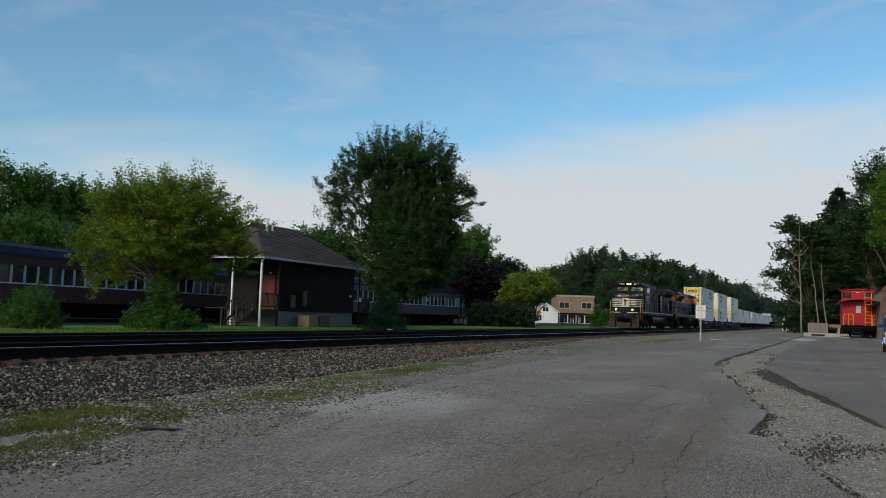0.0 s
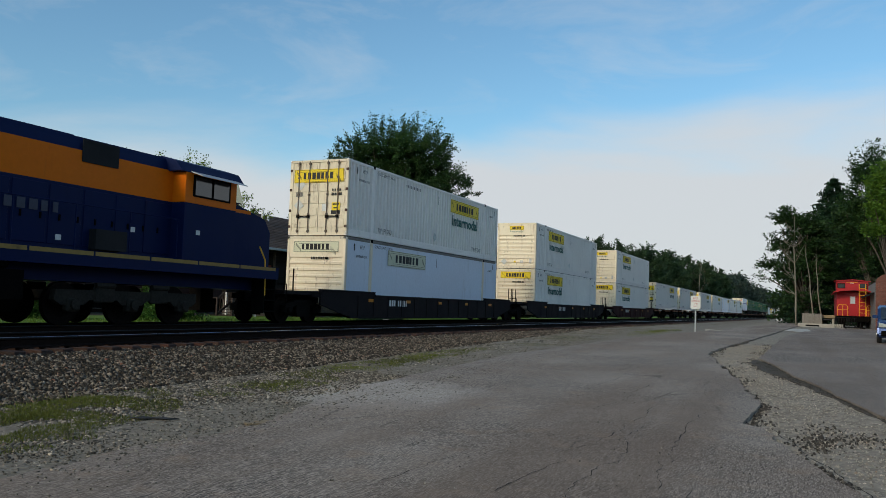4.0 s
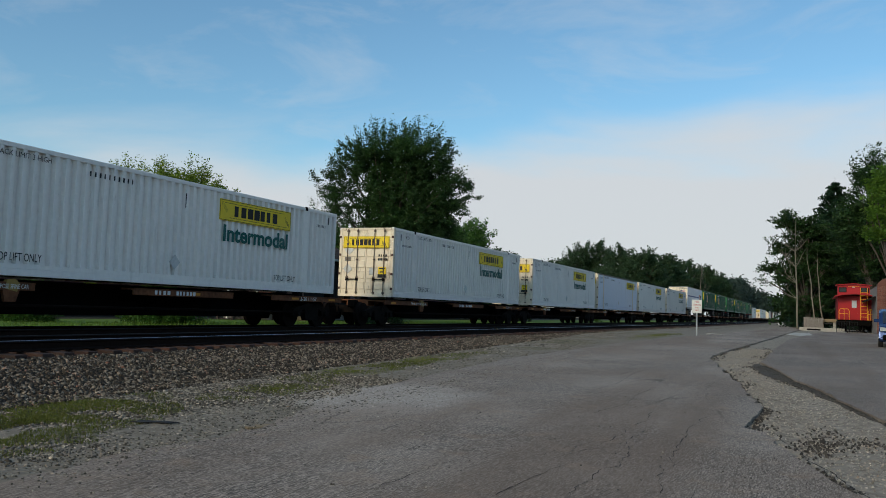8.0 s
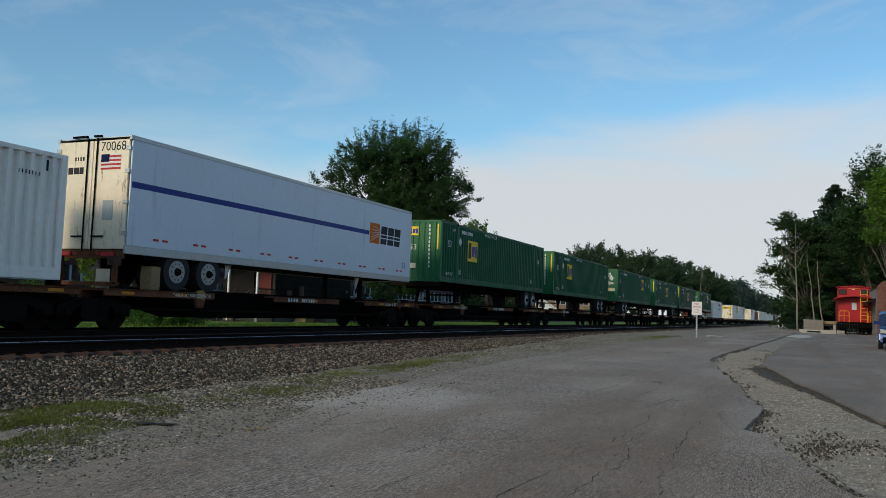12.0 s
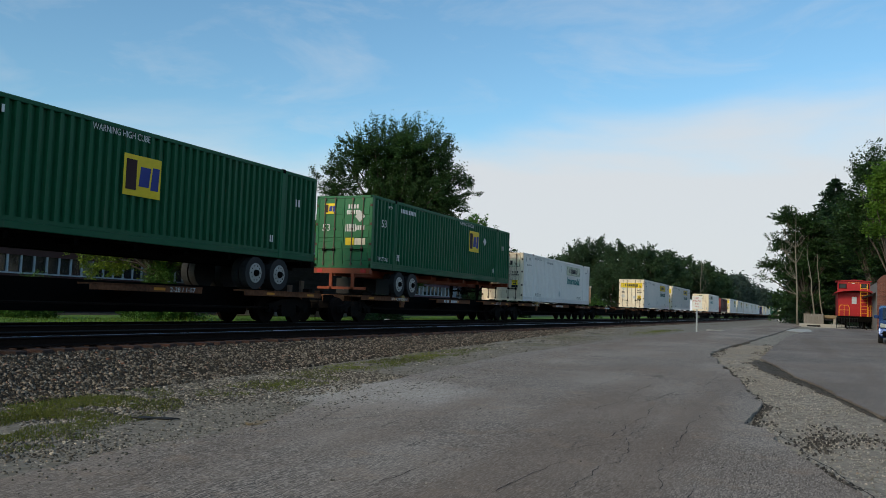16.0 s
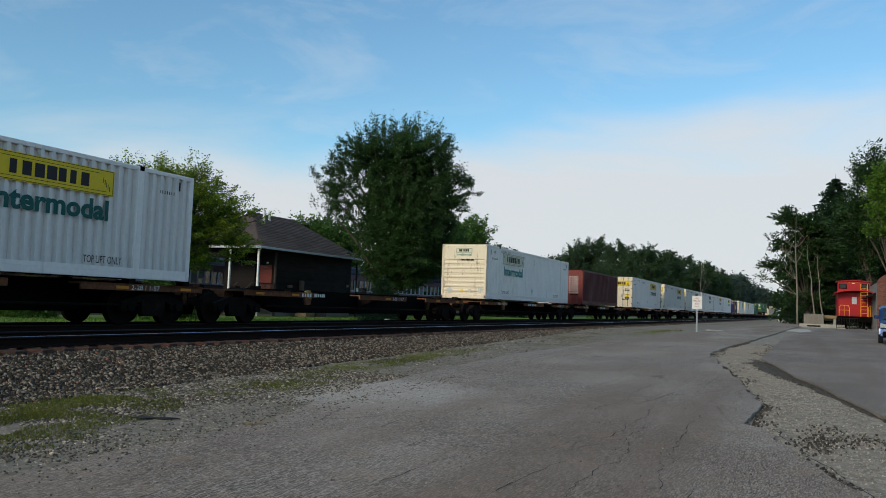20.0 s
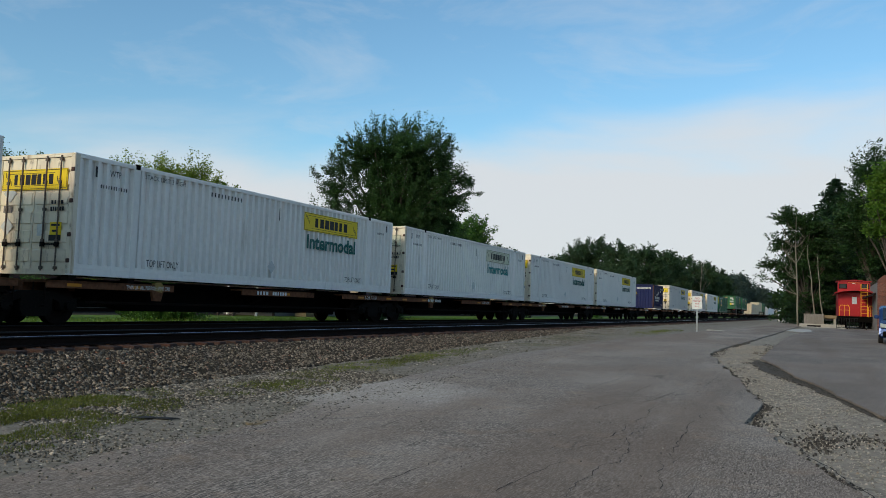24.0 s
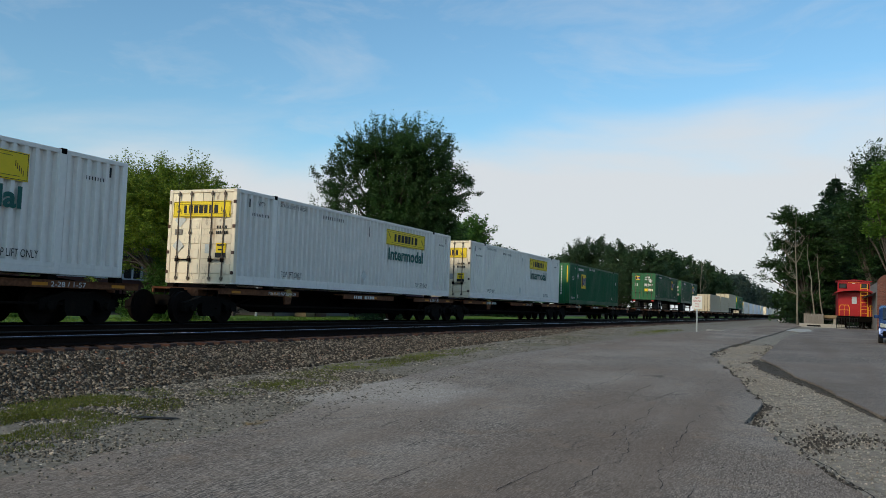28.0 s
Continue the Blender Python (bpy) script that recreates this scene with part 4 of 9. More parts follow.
def well_car(m_body, marks):
    """A well car: a deep side sill with a raised rim at both ends, end platforms, trucks. y = 0 at the leading end of its well."""
    c = thing("well_car", "dark red-brown well car with deep side sills, amber reflectors", "railway wagon", "freight cars of the train")
    L = CL + 0.5
    o = -0.25
    for s in (-1, 1):
        x = s * 1.50
        bm = bmesh.new()
        prism(bm, [(o - 1.6, 0.66), (o, 0.30), (o + 0.6, 0.22), (o + L - 0.6, 0.22), (o + L, 0.30), (o + L + 1.6, 0.66), (o + L + 1.6, 1.14), (o + L - 2.3, 1.14),
                   (o + L - 2.45, 1.02), (o + 2.45, 1.02), (o + 2.3, 1.14), (o - 1.6, 1.14)], "x", *sorted((x, x - s * 0.09)))
        part("side_sill", bm, m_body, c)
        bm = bmesh.new()
        for a, b_, z in ((o - 1.6, o + 2.3, 1.14), (o + 2.3, o + L - 2.3, 1.02), (o + L - 2.3, o + L + 1.6, 1.14)):
            box(bm, *sorted((x + s * 0.03, x - s * 0.14)), a, b_, z, z + 0.06)
        box(bm, *sorted((x + s * 0.03, x - s * 0.14)), o + 0.4, o + L - 0.4, 0.17, 0.23)
        for k in range(13):
            y = o + 1.0 + k * (L - 2.0) / 12
            box(bm, *sorted((x, x + s * 0.025)), y - 0.03, y + 0.03, 0.23, 1.02)
        part("sill_flange", bm, m_body, c)
        for k in range(5):
            y = o + 1.7 + k * (L - 3.6) / 4
            solid("reflector", M_AMBER, c, (*sorted((x + s * 0.004, x - s * 0.002)), y + 0.1, y + 0.52, 0.80, 0.92))
    bm = bmesh.new()
    box(bm, -1.45, 1.45, o + 0.2, o + L - 0.2, 0.22, 0.30)
    part("well_floor", bm, M_GRIME, c)
    for a, b_, e in ((o - 3.4, o - 0.05, o - 3.4), (o + L + 0.05, o + L + 3.4, o + L + 3.4)):
        bm = bmesh.new()
        box(bm, -1.2, 1.2, a, b_, 0.98, 1.10)
        box(bm, -0.4, 0.4, a, b_, 0.70, 0.98)
        box(bm, -1.45, 1.45, min(e, o + L + 1.6 if e > 0 else e) if e > 0 else a + 1.7, (a + 1.9) if e > 0 else b_, 0.9, 1.12)
        part("end_platform", bm, m_body, c)
        bm = bmesh.new()
        for k in (-0.5, 0.35):
            tube(bm, (1.05 + 0.0, e + (0.5 if e < 0 else -0.5) + k * 0.6, 1.1), (1.05, e + (0.5 if e < 0 else -0.5) + k * 0.6, 1.85), 0.025)
            part("rail_post", bm, M_CARSTEEL, c)
            bm = bmesh.new()
        bent(bm, [(1.28, e, 0.4), (1.28, e, 1.3), (0.9, e, 1.3)], 0.02)
        part("grab_rail", bm, M_CARSTEEL, c)
    for a, b_ in ((o - 3.2, o - 3.75), (o + L + 3.2, o + L + 3.75)):
        bm = bmesh.new()
        coupler(bm, a, b_)
        part("coupler", bm, M_GRIME, c)
    bm = bmesh.new()
    bars(bm, "side", (1.50, 5.2 if marks else 3.6, 0.78), 0.62, 0.24, 3)
    bars(bm, "side", (1.50, 6.05 if marks else 4.5, 0.78), 0.90, 0.24, 5)
    part("number_bars", bm, M_LETTER, c)
    rail_truck(c, -2.35)
    rail_truck(c, CL + 2.3)
    return c


# ---- what the train carries, in order (places along the railway at 7 s)
WELLS = [(-50.65, M_WELLDARK, 0), (-27.45, M_WELLDARK, 1), (-3.85, M_OXIDE, 0)]
w_door_rear = white_box("door", 11.45)
w_door_rear_old = white_box("door", 11.45, old=True, ink=M_TEAL_OLD)
w_rib_front = white_box("ribbed", 4.55, upper=True)
w_rib_front_low = white_box("ribbed", 4.45)
w_rib_old = white_box("ribbed", 4.35, old=True, ink=M_TEAL_OLD, upper=True)
w_smooth = white_box("door", 13.05, side=M_BLUEWHITE)
w_low_blue = white_box("ribbed", 5.2, old=True, side=M_BLUEWHITE)
w_far = container("shipping_container", "white corrugated 53-foot container far down the train", "containers on the train", M_WHITE, M_CREAM, "ribbed")
plaque(w_far, "end", (0.0, -0.002, CH - 0.62), 2.2, 0.50)
w_far_blue = container("shipping_container", "pale blue-white 53-foot container far down the train", "containers on the train", M_BLUEWHITE, M_CREAM, "ribbed", smooth=True)
g_front = green_box(4.2)
g_mid = green_box(8.2)
g_door = green_box(11.6, "door")
g_door_mid = green_box(10.75, "door")
w_tan = container("shipping_container", "tan steel box trailer body with rust-streaked doors", "containers on the train", M_TAN, M_TAN, "door")
red = container("shipping_container", "maroon corrugated 40-foot container with red doors", "containers on the train", M_MAROON, M_RED_DOOR, "door",
                length=12.19, height=2.591, lift_posts=False)
navy = container("shipping_container", "navy blue 20-foot container with white wing logo", "containers on the train", M_NAVY, M_NAVY, "plain",
                 length=6.06, height=2.591, lift_posts=False, m_post=M_RUSTPOST)

# marks of the maroon and navy boxes
bm = bmesh.new()
for k in range(8):
    bars(bm, "end", (0.62, -0.012, 2.05 - k * 0.17), 0.75, 0.09, 6 if k % 2 else 4)
bars(bm, "end", (-0.72, -0.012, 2.02), 0.3, 0.12, 3)
part("number_bars", bm, M_LETTER, red)
bm = bmesh.new()
prism(bm, [(-0.75, 0.98), (-0.50, 0.98), (-0.625, 1.20)], "y", -0.022, -0.012)
part("warning_triangle", bm, M_AMBER, red)
x = CW / 2 + 0.002
bm = bmesh.new()
for a_, b_, z_, h_ in ((1.45, 3.22, 1.42, 0.50), (1.75, 3.10, 1.40, 0.36), (2.05, 3.00, 1.38, 0.24), (2.3, 2.95, 1.36, 0.13)):
    prism(bm, [(a_, z_), (a_ + 0.34, z_ + 0.015), (b_ - 0.25, z_ + h_ * 0.52), (b_, z_ + h_), (b_ - 0.42, z_ + h_ * 0.72), (a_ + 0.45, z_ + h_ * 0.33), (a_ + 0.15, z_ + h_ * 0.16)], "x", x, x + 0.006)
part("wing_logo", bm, M_LETTER, navy, "white wing logo")
bm = bmesh.new()
bars(bm, "side", (x, 1.03, 1.20), 0.80, 0.32, 3, 0.80)
bars(bm, "side", (x, 2.62, 1.16), 2.10, 0.28, 9, 0.80)
bars(bm, "side", (x, 2.18, 0.88), 2.3, 0.17, 12, 0.76)
bars(bm, "side", (x, 4.95, 0.42), 0.98, 0.10, 11, 0.7)
part("name_bars", bm, M_LETTER, navy)
solid("yellow_sticker", M_SIGN, navy, (x, x + 0.005, 5.55, 5.68, 1.55, 1.72), (-0.62, -0.52, 0.004, 0.012, 1.55, 1.70))
solid("white_sticker", M_LETTER, navy, (x, x + 0.005, 5.25, 5.38, 1.55, 1.72))
solid("white_strip", M_LETTER, navy, (x, x + 0.005, 4.0, 5.6, 2.10, 2.27), (x, x + 0.005, 4.0, 4.5, 1.82, 1.97), (-0.55, 0.95, 0.0, 0.012, 2.10, 2.26))
solid("number_bars", M_INK, navy, *[(-0.50 + k * 0.145, -0.41 + k * 0.145, -0.004, 0.0, 2.13, 2.23) for k in range(10)])
solid("number_bars", M_INK, navy, *[(x + 0.005, x + 0.008, 4.05 + k * 0.15, 4.14 + k * 0.15, 2.13, 2.24) for k in range(10)])

for u, m_body, marks in WELLS:
    on_train(well_car(m_body, marks), u)
for u, lower, upper in ((-50.65, w_low_blue, w_door_rear), (-27.45, w_rib_front_low, w_rib_front), (-3.85, w_rib_front_low, w_rib_front)):
    on_train(copy_thing(lower, pose(0, 0, 0)), u, 0.33)
    on_train(copy_thing(upper, pose(0, 0, 0)), u, 0.33 + CH + 0.03)

DOWN, UP = 1.18, 2.12     # floor of a box on a spine car, and of one on a chassis
LOADS = [(16.9, w_door_rear), (35.4, w_door_rear), (56.1, w_door_rear), (74.75, w_door_rear), (91.95, w_smooth), (109.25, w_door_rear), (126.45, w_door_rear),
         (278.9, w_door_rear_old), (318.0, w_door_rear), (336.75, w_door_rear), (375.8, w_rib_old), (396.05, red), (414.85, w_door_rear), (433.75, w_door_rear),
         (451.8, w_door_rear), (469.1, w_door_rear_old), (486.3, w_door_rear), (503.4, w_door_rear), (529.6, navy), (540.3, w_door_rear), (560.8, w_door_rear),
         (579.5, w_door_rear), (598.3, g_front), (687.0, w_tan), (704.5, w_tan), (762.0, w_far), (780.0, w_far_blue), (798.0, w_far_blue), (816.0, w_far_blue), (835.0, w_far),
         (872.0, w_far_blue), (890.0, w_far), (908.0, w_far), (930.0, w_far), (949.0, w_far), (990.0, w_far_blue), (1009.0, w_far),
         (1050.0, w_far), (1069.0, w_far_blue), (1088.0, w_far), (1107.0, w_far)]
HIGH = [(163.85, g_front, 0), (182.3, g_front, 0), (202.4, g_door, 1), (221.4, g_mid, 0), (240.0, g_mid, 0), (260.2, g_door_mid, 1),
        (633.6, g_door, 1), (653.2, g_door, 1), (742.0, g_mid, 0)]
for u, ob in LOADS:
    on_train(copy_thing(ob, pose(0, 0, 0)), u, DOWN)
dark_chassis, dark_chassis_rear, orange_chassis = chassis(False, M_GRIME), chassis(True, M_GRIME), chassis(True, M_ORANGE)
for u, ob, doors in HIGH:
    on_train(copy_thing(ob, pose(0, 0, 0)), u, UP)
    on_train(copy_thing(orange_chassis if u == 260.2 else dark_chassis_rear if doors else dark_chassis, pose(0, 0, 0)), u, UP)
on_train(trailer(), 144.5, 1.06)
tan2 = copy_thing(w_tan, pose(0, 0, 0))
on_train(tan2, 721.5, UP)
on_train(copy_thing(dark_chassis_rear, pose(0, 0, 0)), 721.5, UP)
DECKS = sorted([(u, CL if ob not in (red, navy) else (12.2 if ob is red else 6.1)) for u, ob in LOADS] + [(u, CL) for u, _, _ in HIGH]
               + [(144.5, CL), (721.5, CL), (298.2, CL), (356.0, CL), (616.0, CL), (669.5, CL), (853.0, CL), (968.0, CL), (1028.0, CL)])
car_a, car_b = spine_car(17.3, -0.1, 15.6, True), spine_car(17.3, -0.1, 15.6, False)
for i, (u, length) in enumerate(DECKS):
    if length < 7:
        u -= 7.3
    on_train(copy_thing(car_a if i % 3 else car_b, pose(0, 0, 0)), u - (2.0 if 12 < length < 13 else 0.55))
for ob in (w_low_blue, g_door_mid, w_far, w_far_blue, w_door_rear, w_door_rear_old, w_rib_front, w_rib_front_low, w_rib_old, w_smooth, g_front, g_mid, g_door, w_tan, red, navy,
           dark_chassis, dark_chassis_rear, orange_chassis, car_a, car_b):
    for o in (*ob.children_recursive, ob):
        bpy.data.objects.remove(o)

# ---------------------------------------------------------------- ground


def road_level(y):
    """The yard rises gently from the camera to the crossing."""
    return -0.75 + 0.0185 * min(max(y, -40.0), 38.0)


def level(x, y):
    """Height of the bare ground."""
    yard = road_level(y) - 0.05
    if x > -9.6:
        return yard
    if x > -11.7:
        f = (-9.6 - x) / 2.1
        return yard + (-0.305 - yard) * f
    if x > -12.2:
        return -0.305 + 0.07 * (-11.7 - x) / 0.5
    if x > -19.3:
        return -0.235
    if x > -21.5:
        return -0.235 + (-0.36 + 0.235) * (-19.3 - x) / 2.2
    return -0.36


def ground_sheet():
    xs = sorted({-3000, -1200, -500, -250, -120, -70, -45, -32, -26, -21.5, -19.3, -17, -15, -13, -12.2, -11.95, -11.7, -11.2, -10.6, -10.1, -9.6, -9.0, -8, -7, -6, -5, -4, -3,
                 -2, -1, 0, 1, 2, 3, 4, 6, 9, 14, 25, 50, 100, 300, 1000, 3000})
    ys = sorted({-800, -200, -80, -40, -20, -10} | set(range(-6, 38, 1)) | {38, 39, 41, 44, 48, 55, 65, 80, 100, 130, 180, 260, 400, 700, 1200, 2000, 3500})
    v = []
    for y_ in ys:
        for x_ in xs:
            bumpy = 0.025 * noise.noise(Vector((x_ * 0.9, y_ * 0.9, 0))) if -11 < x_ < 6 and -6 < y_ < 60 else 0
            v.append((x_, y_, level(x_, y_) + bumpy))
    nx = len(xs)
    f = [(j * nx + i, j * nx + i + 1, (j + 1) * nx + i + 1, (j + 1) * nx + i) for j in range(len(ys) - 1) for i in range(nx - 1)]
    return v, f


def ground_material():
    """Gravel, weeds, ballast and lawn by their places across the railway, with ragged edges."""
    m = bpy.data.materials.new("gravel_and_lawn")
    m.use_nodes = True
    n, l = m.node_tree.nodes, m.node_tree.links
    p = n["Principled BSDF"]
    p.inputs["Roughness"].default_value = 0.95
    p.inputs["Specular IOR Level"].default_value = 0.2
    tc = n.new("ShaderNodeTexCoord")
    xyz = n.new("ShaderNodeSeparateXYZ")
    l.new(tc.outputs["Object"], xyz.inputs[0])

    def tex(scale, detail=6, rough=0.6):
        t = n.new("ShaderNodeTexNoise")
        t.inputs["Scale"].default_value, t.inputs["Detail"].default_value, t.inputs["Roughness"].default_value = scale, detail, rough
        l.new(tc.outputs["Object"], t.inputs["Vector"])
        return t.outputs["Fac"]

    def rng(v, a, b_, lo=0.0, hi=1.0):
        r = n.new("ShaderNodeMapRange")
        for k, q in (("From Min", a), ("From Max", b_), ("To Min", lo), ("To Max", hi)):
            r.inputs[k].default_value = q
        l.new(v, r.inputs["Value"])
        return r.outputs[0]

    def math_(op, a, b_):
        q = n.new("ShaderNodeMath")
        q.operation = op
        for i, v in enumerate((a, b_)):
            if isinstance(v, (int, float)):
                q.inputs[i].default_value = v
            else:
                l.new(v, q.inputs[i])
        return q.outputs[0]

    def mixc(f, a, b_):
        q = n.new("ShaderNodeMix")
        q.data_type = "RGBA"
        l.new(f, q.inputs["Factor"])
        for k, v in (("A", a), ("B", b_)):
            if isinstance(v, tuple):
                q.inputs[k].default_value = (*v, 1)
            else:
                l.new(v, q.inputs[k])
        return q.outputs["Result"]

    stones = n.new("ShaderNodeTexVoronoi")
    stones.inputs["Scale"].default_value = 16.0
    l.new(tc.outputs["Object"], stones.inputs["Vector"])
    speck = rng(stones.outputs["Color"], 0.1, 0.95)
    gravel = mixc(speck, (0.120, 0.106, 0.084), (0.42, 0.37, 0.30))
    gravel = mixc(rng(tex(0.8), 0.35, 0.7, 0.0, 0.7), gravel, (0.275, 0.236, 0.188))
    ballast = mixc(speck, (0.026, 0.022, 0.018), (0.17, 0.145, 0.12))
    lawn = mixc(rng(tex(1.3), 0.3, 0.7), (0.075, 0.150, 0.020), (0.130, 0.210, 0.036))
    dry = mixc(rng(tex(3.0), 0.35, 0.65), (0.075, 0.085, 0.03), (0.14, 0.12, 0.055))
    edge = math_("ADD", xyz.outputs["X"], rng(tex(0.7), 0.0, 1.0, -0.9, 0.9))
    ragged = math_("ADD", xyz.outputs["X"], rng(tex(2.5), 0.0, 1.0, -0.5, 0.5))
    gravel = mixc(rng(edge, -4.6, -5.8, 0.0, 0.55), gravel, (0.175, 0.155, 0.120))
    spot = n.new("ShaderNodeVectorMath")
    spot.operation = "DISTANCE"
    spot.inputs[1].default_value = (-6.6, 11.3, -0.55)
    l.new(tc.outputs["Object"], spot.inputs[0])
    gravel = mixc(rng(math_("ADD", spot.outputs["Value"], rng(tex(1.2), 0.0, 1.0, -1.2, 1.2)), 1.7, 0.7, 0.0, 0.85), gravel, (0.46, 0.42, 0.37))
    col = mixc(rng(ragged, -9.3, -9.7), gravel, ballast)
    col = mixc(math_("MULTIPLY", rng(ragged, -11.2, -11.5), rng(ragged, -15.6, -15.3)), col, mixc(speck, (0.022, 0.011, 0.007), (0.095, 0.038, 0.022)))
    weeds = math_("MULTIPLY", math_("MULTIPLY", rng(edge, -9.7, -9.0), rng(edge, -6.8, -7.6)), rng(tex(0.45, 5), 0.50, 0.60))
    col = mixc(math_("MULTIPLY", weeds, 0.6), col, dry)
    col = mixc(rng(ragged, -19.6, -20.2), col, lawn)
    # soil beyond the lawn, its colour darkened for the shade under the coaches
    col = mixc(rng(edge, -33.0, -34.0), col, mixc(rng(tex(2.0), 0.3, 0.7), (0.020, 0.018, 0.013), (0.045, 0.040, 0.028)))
    col = mixc(rng(xyz.outputs["X"], 14.0, 16.0), col, lawn)
    l.new(col, p.inputs["Base Color"])
    bp = n.new("ShaderNodeBump")
    bp.inputs["Strength"].default_value, bp.inputs["Distance"].default_value = 0.5, 0.03
    l.new(stones.outputs["Distance"], bp.inputs["Height"])
    l.new(bp.outputs[0], p.inputs["Normal"])
    return m


M_GROUND = ground_material()
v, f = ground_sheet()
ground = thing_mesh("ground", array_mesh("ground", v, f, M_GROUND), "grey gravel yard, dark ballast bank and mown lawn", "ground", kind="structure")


def asphalt_material(name, base, crack, scale, dusty=False):
    """Old asphalt: aggregate, pale worn patches, tar stains and a net of cracks."""
    m = bpy.data.materials.new(name)
    m.use_nodes = True
    n, l = m.node_tree.nodes, m.node_tree.links
    p = n["Principled BSDF"]
    p.inputs["Roughness"].default_value = 0.85
    p.inputs["Specular IOR Level"].default_value = 0.3
    tc = n.new("ShaderNodeTexCoord")

    def tex(s, d=6, r=0.6, stretch=None):
        t = n.new("ShaderNodeTexNoise")
        t.inputs["Scale"].default_value, t.inputs["Detail"].default_value, t.inputs["Roughness"].default_value = s, d, r
        if stretch:
            q = n.new("ShaderNodeMapping")
            q.inputs["Scale"].default_value = stretch
            l.new(tc.outputs["Object"], q.inputs[0])
            l.new(q.outputs[0], t.inputs["Vector"])
        else:
            l.new(tc.outputs["Object"], t.inputs["Vector"])
        return t

    def rng(v_, a, b_, lo=0.0, hi=1.0):
        r = n.new("ShaderNodeMapRange")
        for k, q in (("From Min", a), ("From Max", b_), ("To Min", lo), ("To Max", hi)):
            r.inputs[k].default_value = q
        l.new(v_, r.inputs["Value"])
        return r.outputs[0]

    def mixc(f_, a, b_):
        q = n.new("ShaderNodeMix")
        q.data_type = "RGBA"
        l.new(f_, q.inputs["Factor"])
        for k, v_ in (("A", a), ("B", b_)):
            if isinstance(v_, tuple):
                q.inputs[k].default_value = (*v_, 1)
            else:
                l.new(v_, q.inputs[k])
        return q.outputs["Result"]

    def tone(k):
        return tuple(c * k for c in base)
    grit = tex(60.0, 4, 0.8, (1.0, 0.30, 1.0))
    chip = n.new("ShaderNodeTexVoronoi")
    chip.inputs["Scale"].default_value = 100.0
    grain = n.new("ShaderNodeMapping")
    grain.inputs["Scale"].default_value = (1.0, 0.22, 1.0)
    l.new(tc.outputs["Object"], grain.inputs[0])
    l.new(grain.outputs[0], chip.inputs["Vector"])
    col = mixc(rng(chip.outputs["Color"], 0.15, 0.85), tone(0.15), tone(2.2))
    col = mixc(rng(grit.outputs["Fac"], 0.44, 0.60, 0.0, 0.7), col, tone(0.45))
    col = mixc(rng(tex(0.35).outputs["Fac"], 0.40, 0.68, 0.0, 0.55), col, tone(1.75))
    col = mixc(rng(tex(0.22, 4).outputs["Fac"], 0.45, 0.65, 0.0, 0.45), col, (base[0] * 0.85, base[1] * 0.70, base[2] * 0.58))
    col = mixc(rng(tex(0.5, 5, 0.5, (1.0, 0.10, 1.0)).outputs["Fac"], 0.48, 0.62, 0.0, 0.6), col, (base[0] * 0.72, base[1] * 0.60, base[2] * 0.50))
    col = mixc(rng(tex(2.2, 6).outputs["Fac"], 0.56, 0.75, 0.0, 0.5), col, (base[0] * 1.35, base[1] * 1.12, base[2] * 0.9))
    bend = tex(1.6, 8, 0.7)
    warp = n.new("ShaderNodeVectorMath")
    warp.operation = "MULTIPLY_ADD"
    warp.inputs[1].default_value = (0.55, 0.9, 0.0)
    l.new(bend.outputs["Color"], warp.inputs[0])
    l.new(tc.outputs["Object"], warp.inputs[2])
    cr = n.new("ShaderNodeTexVoronoi")
    cr.feature = "DISTANCE_TO_EDGE"
    cr.inputs["Scale"].default_value = scale
    slim = n.new("ShaderNodeMapping")
    slim.inputs["Scale"].default_value = (1.0, 0.22, 1.0)
    l.new(warp.outputs[0], slim.inputs[0])
    l.new(slim.outputs[0], cr.inputs["Vector"])
    keep = rng(tex(0.30, 3).outputs["Fac"], 0.52, 0.60)
    line = rng(cr.outputs["Distance"], 0.002 * scale, 0.016 * scale, crack, 0.0)
    q = n.new("ShaderNodeMath")
    q.operation = "MULTIPLY"
    l.new(line, q.inputs[0])
    l.new(keep, q.inputs[1])
    col = mixc(q.outputs[0], col, tone(0.2))
    if dusty:                          # gravel dust blown over the railway side
        xyz = n.new("ShaderNodeSeparateXYZ")
        l.new(tc.outputs["Object"], xyz.inputs[0])
        side_ = n.new("ShaderNodeMath")
        side_.operation = "MULTIPLY_ADD"
        side_.inputs[1].default_value, l_ = 2.6, l.new(tex(1.4, 3, 0.5).outputs["Fac"], side_.inputs[0])
        l.new(xyz.outputs["X"], side_.inputs[2])
        col = mixc(rng(side_.outputs[0], -4.3, -5.4, 0.0, 0.75), col, mixc(rng(chip.outputs["Color"], 0.15, 0.85), (0.11, 0.092, 0.075), (0.40, 0.35, 0.30)))
        spot = n.new("ShaderNodeVectorMath")
        spot.operation = "DISTANCE"
        spot.inputs[1].default_value = (-6.2, 11.3, -0.54)
        l.new(tc.outputs["Object"], spot.inputs[0])
        far_ = n.new("ShaderNodeMath")
        far_.operation = "ADD"
        l.new(spot.outputs["Value"], far_.inputs[0])
        l.new(rng(tex(1.2, 3, 0.5).outputs["Fac"], 0.0, 1.0, -1.2, 1.2), far_.inputs[1])
        col = mixc(rng(far_.outputs[0], 2.1, 0.9, 0.0, 0.85), col, mixc(rng(chip.outputs["Color"], 0.15, 0.85), (0.26, 0.225, 0.19), (0.52, 0.46, 0.40)))
    l.new(col, p.inputs["Base Color"])
    bp = n.new("ShaderNodeBump")
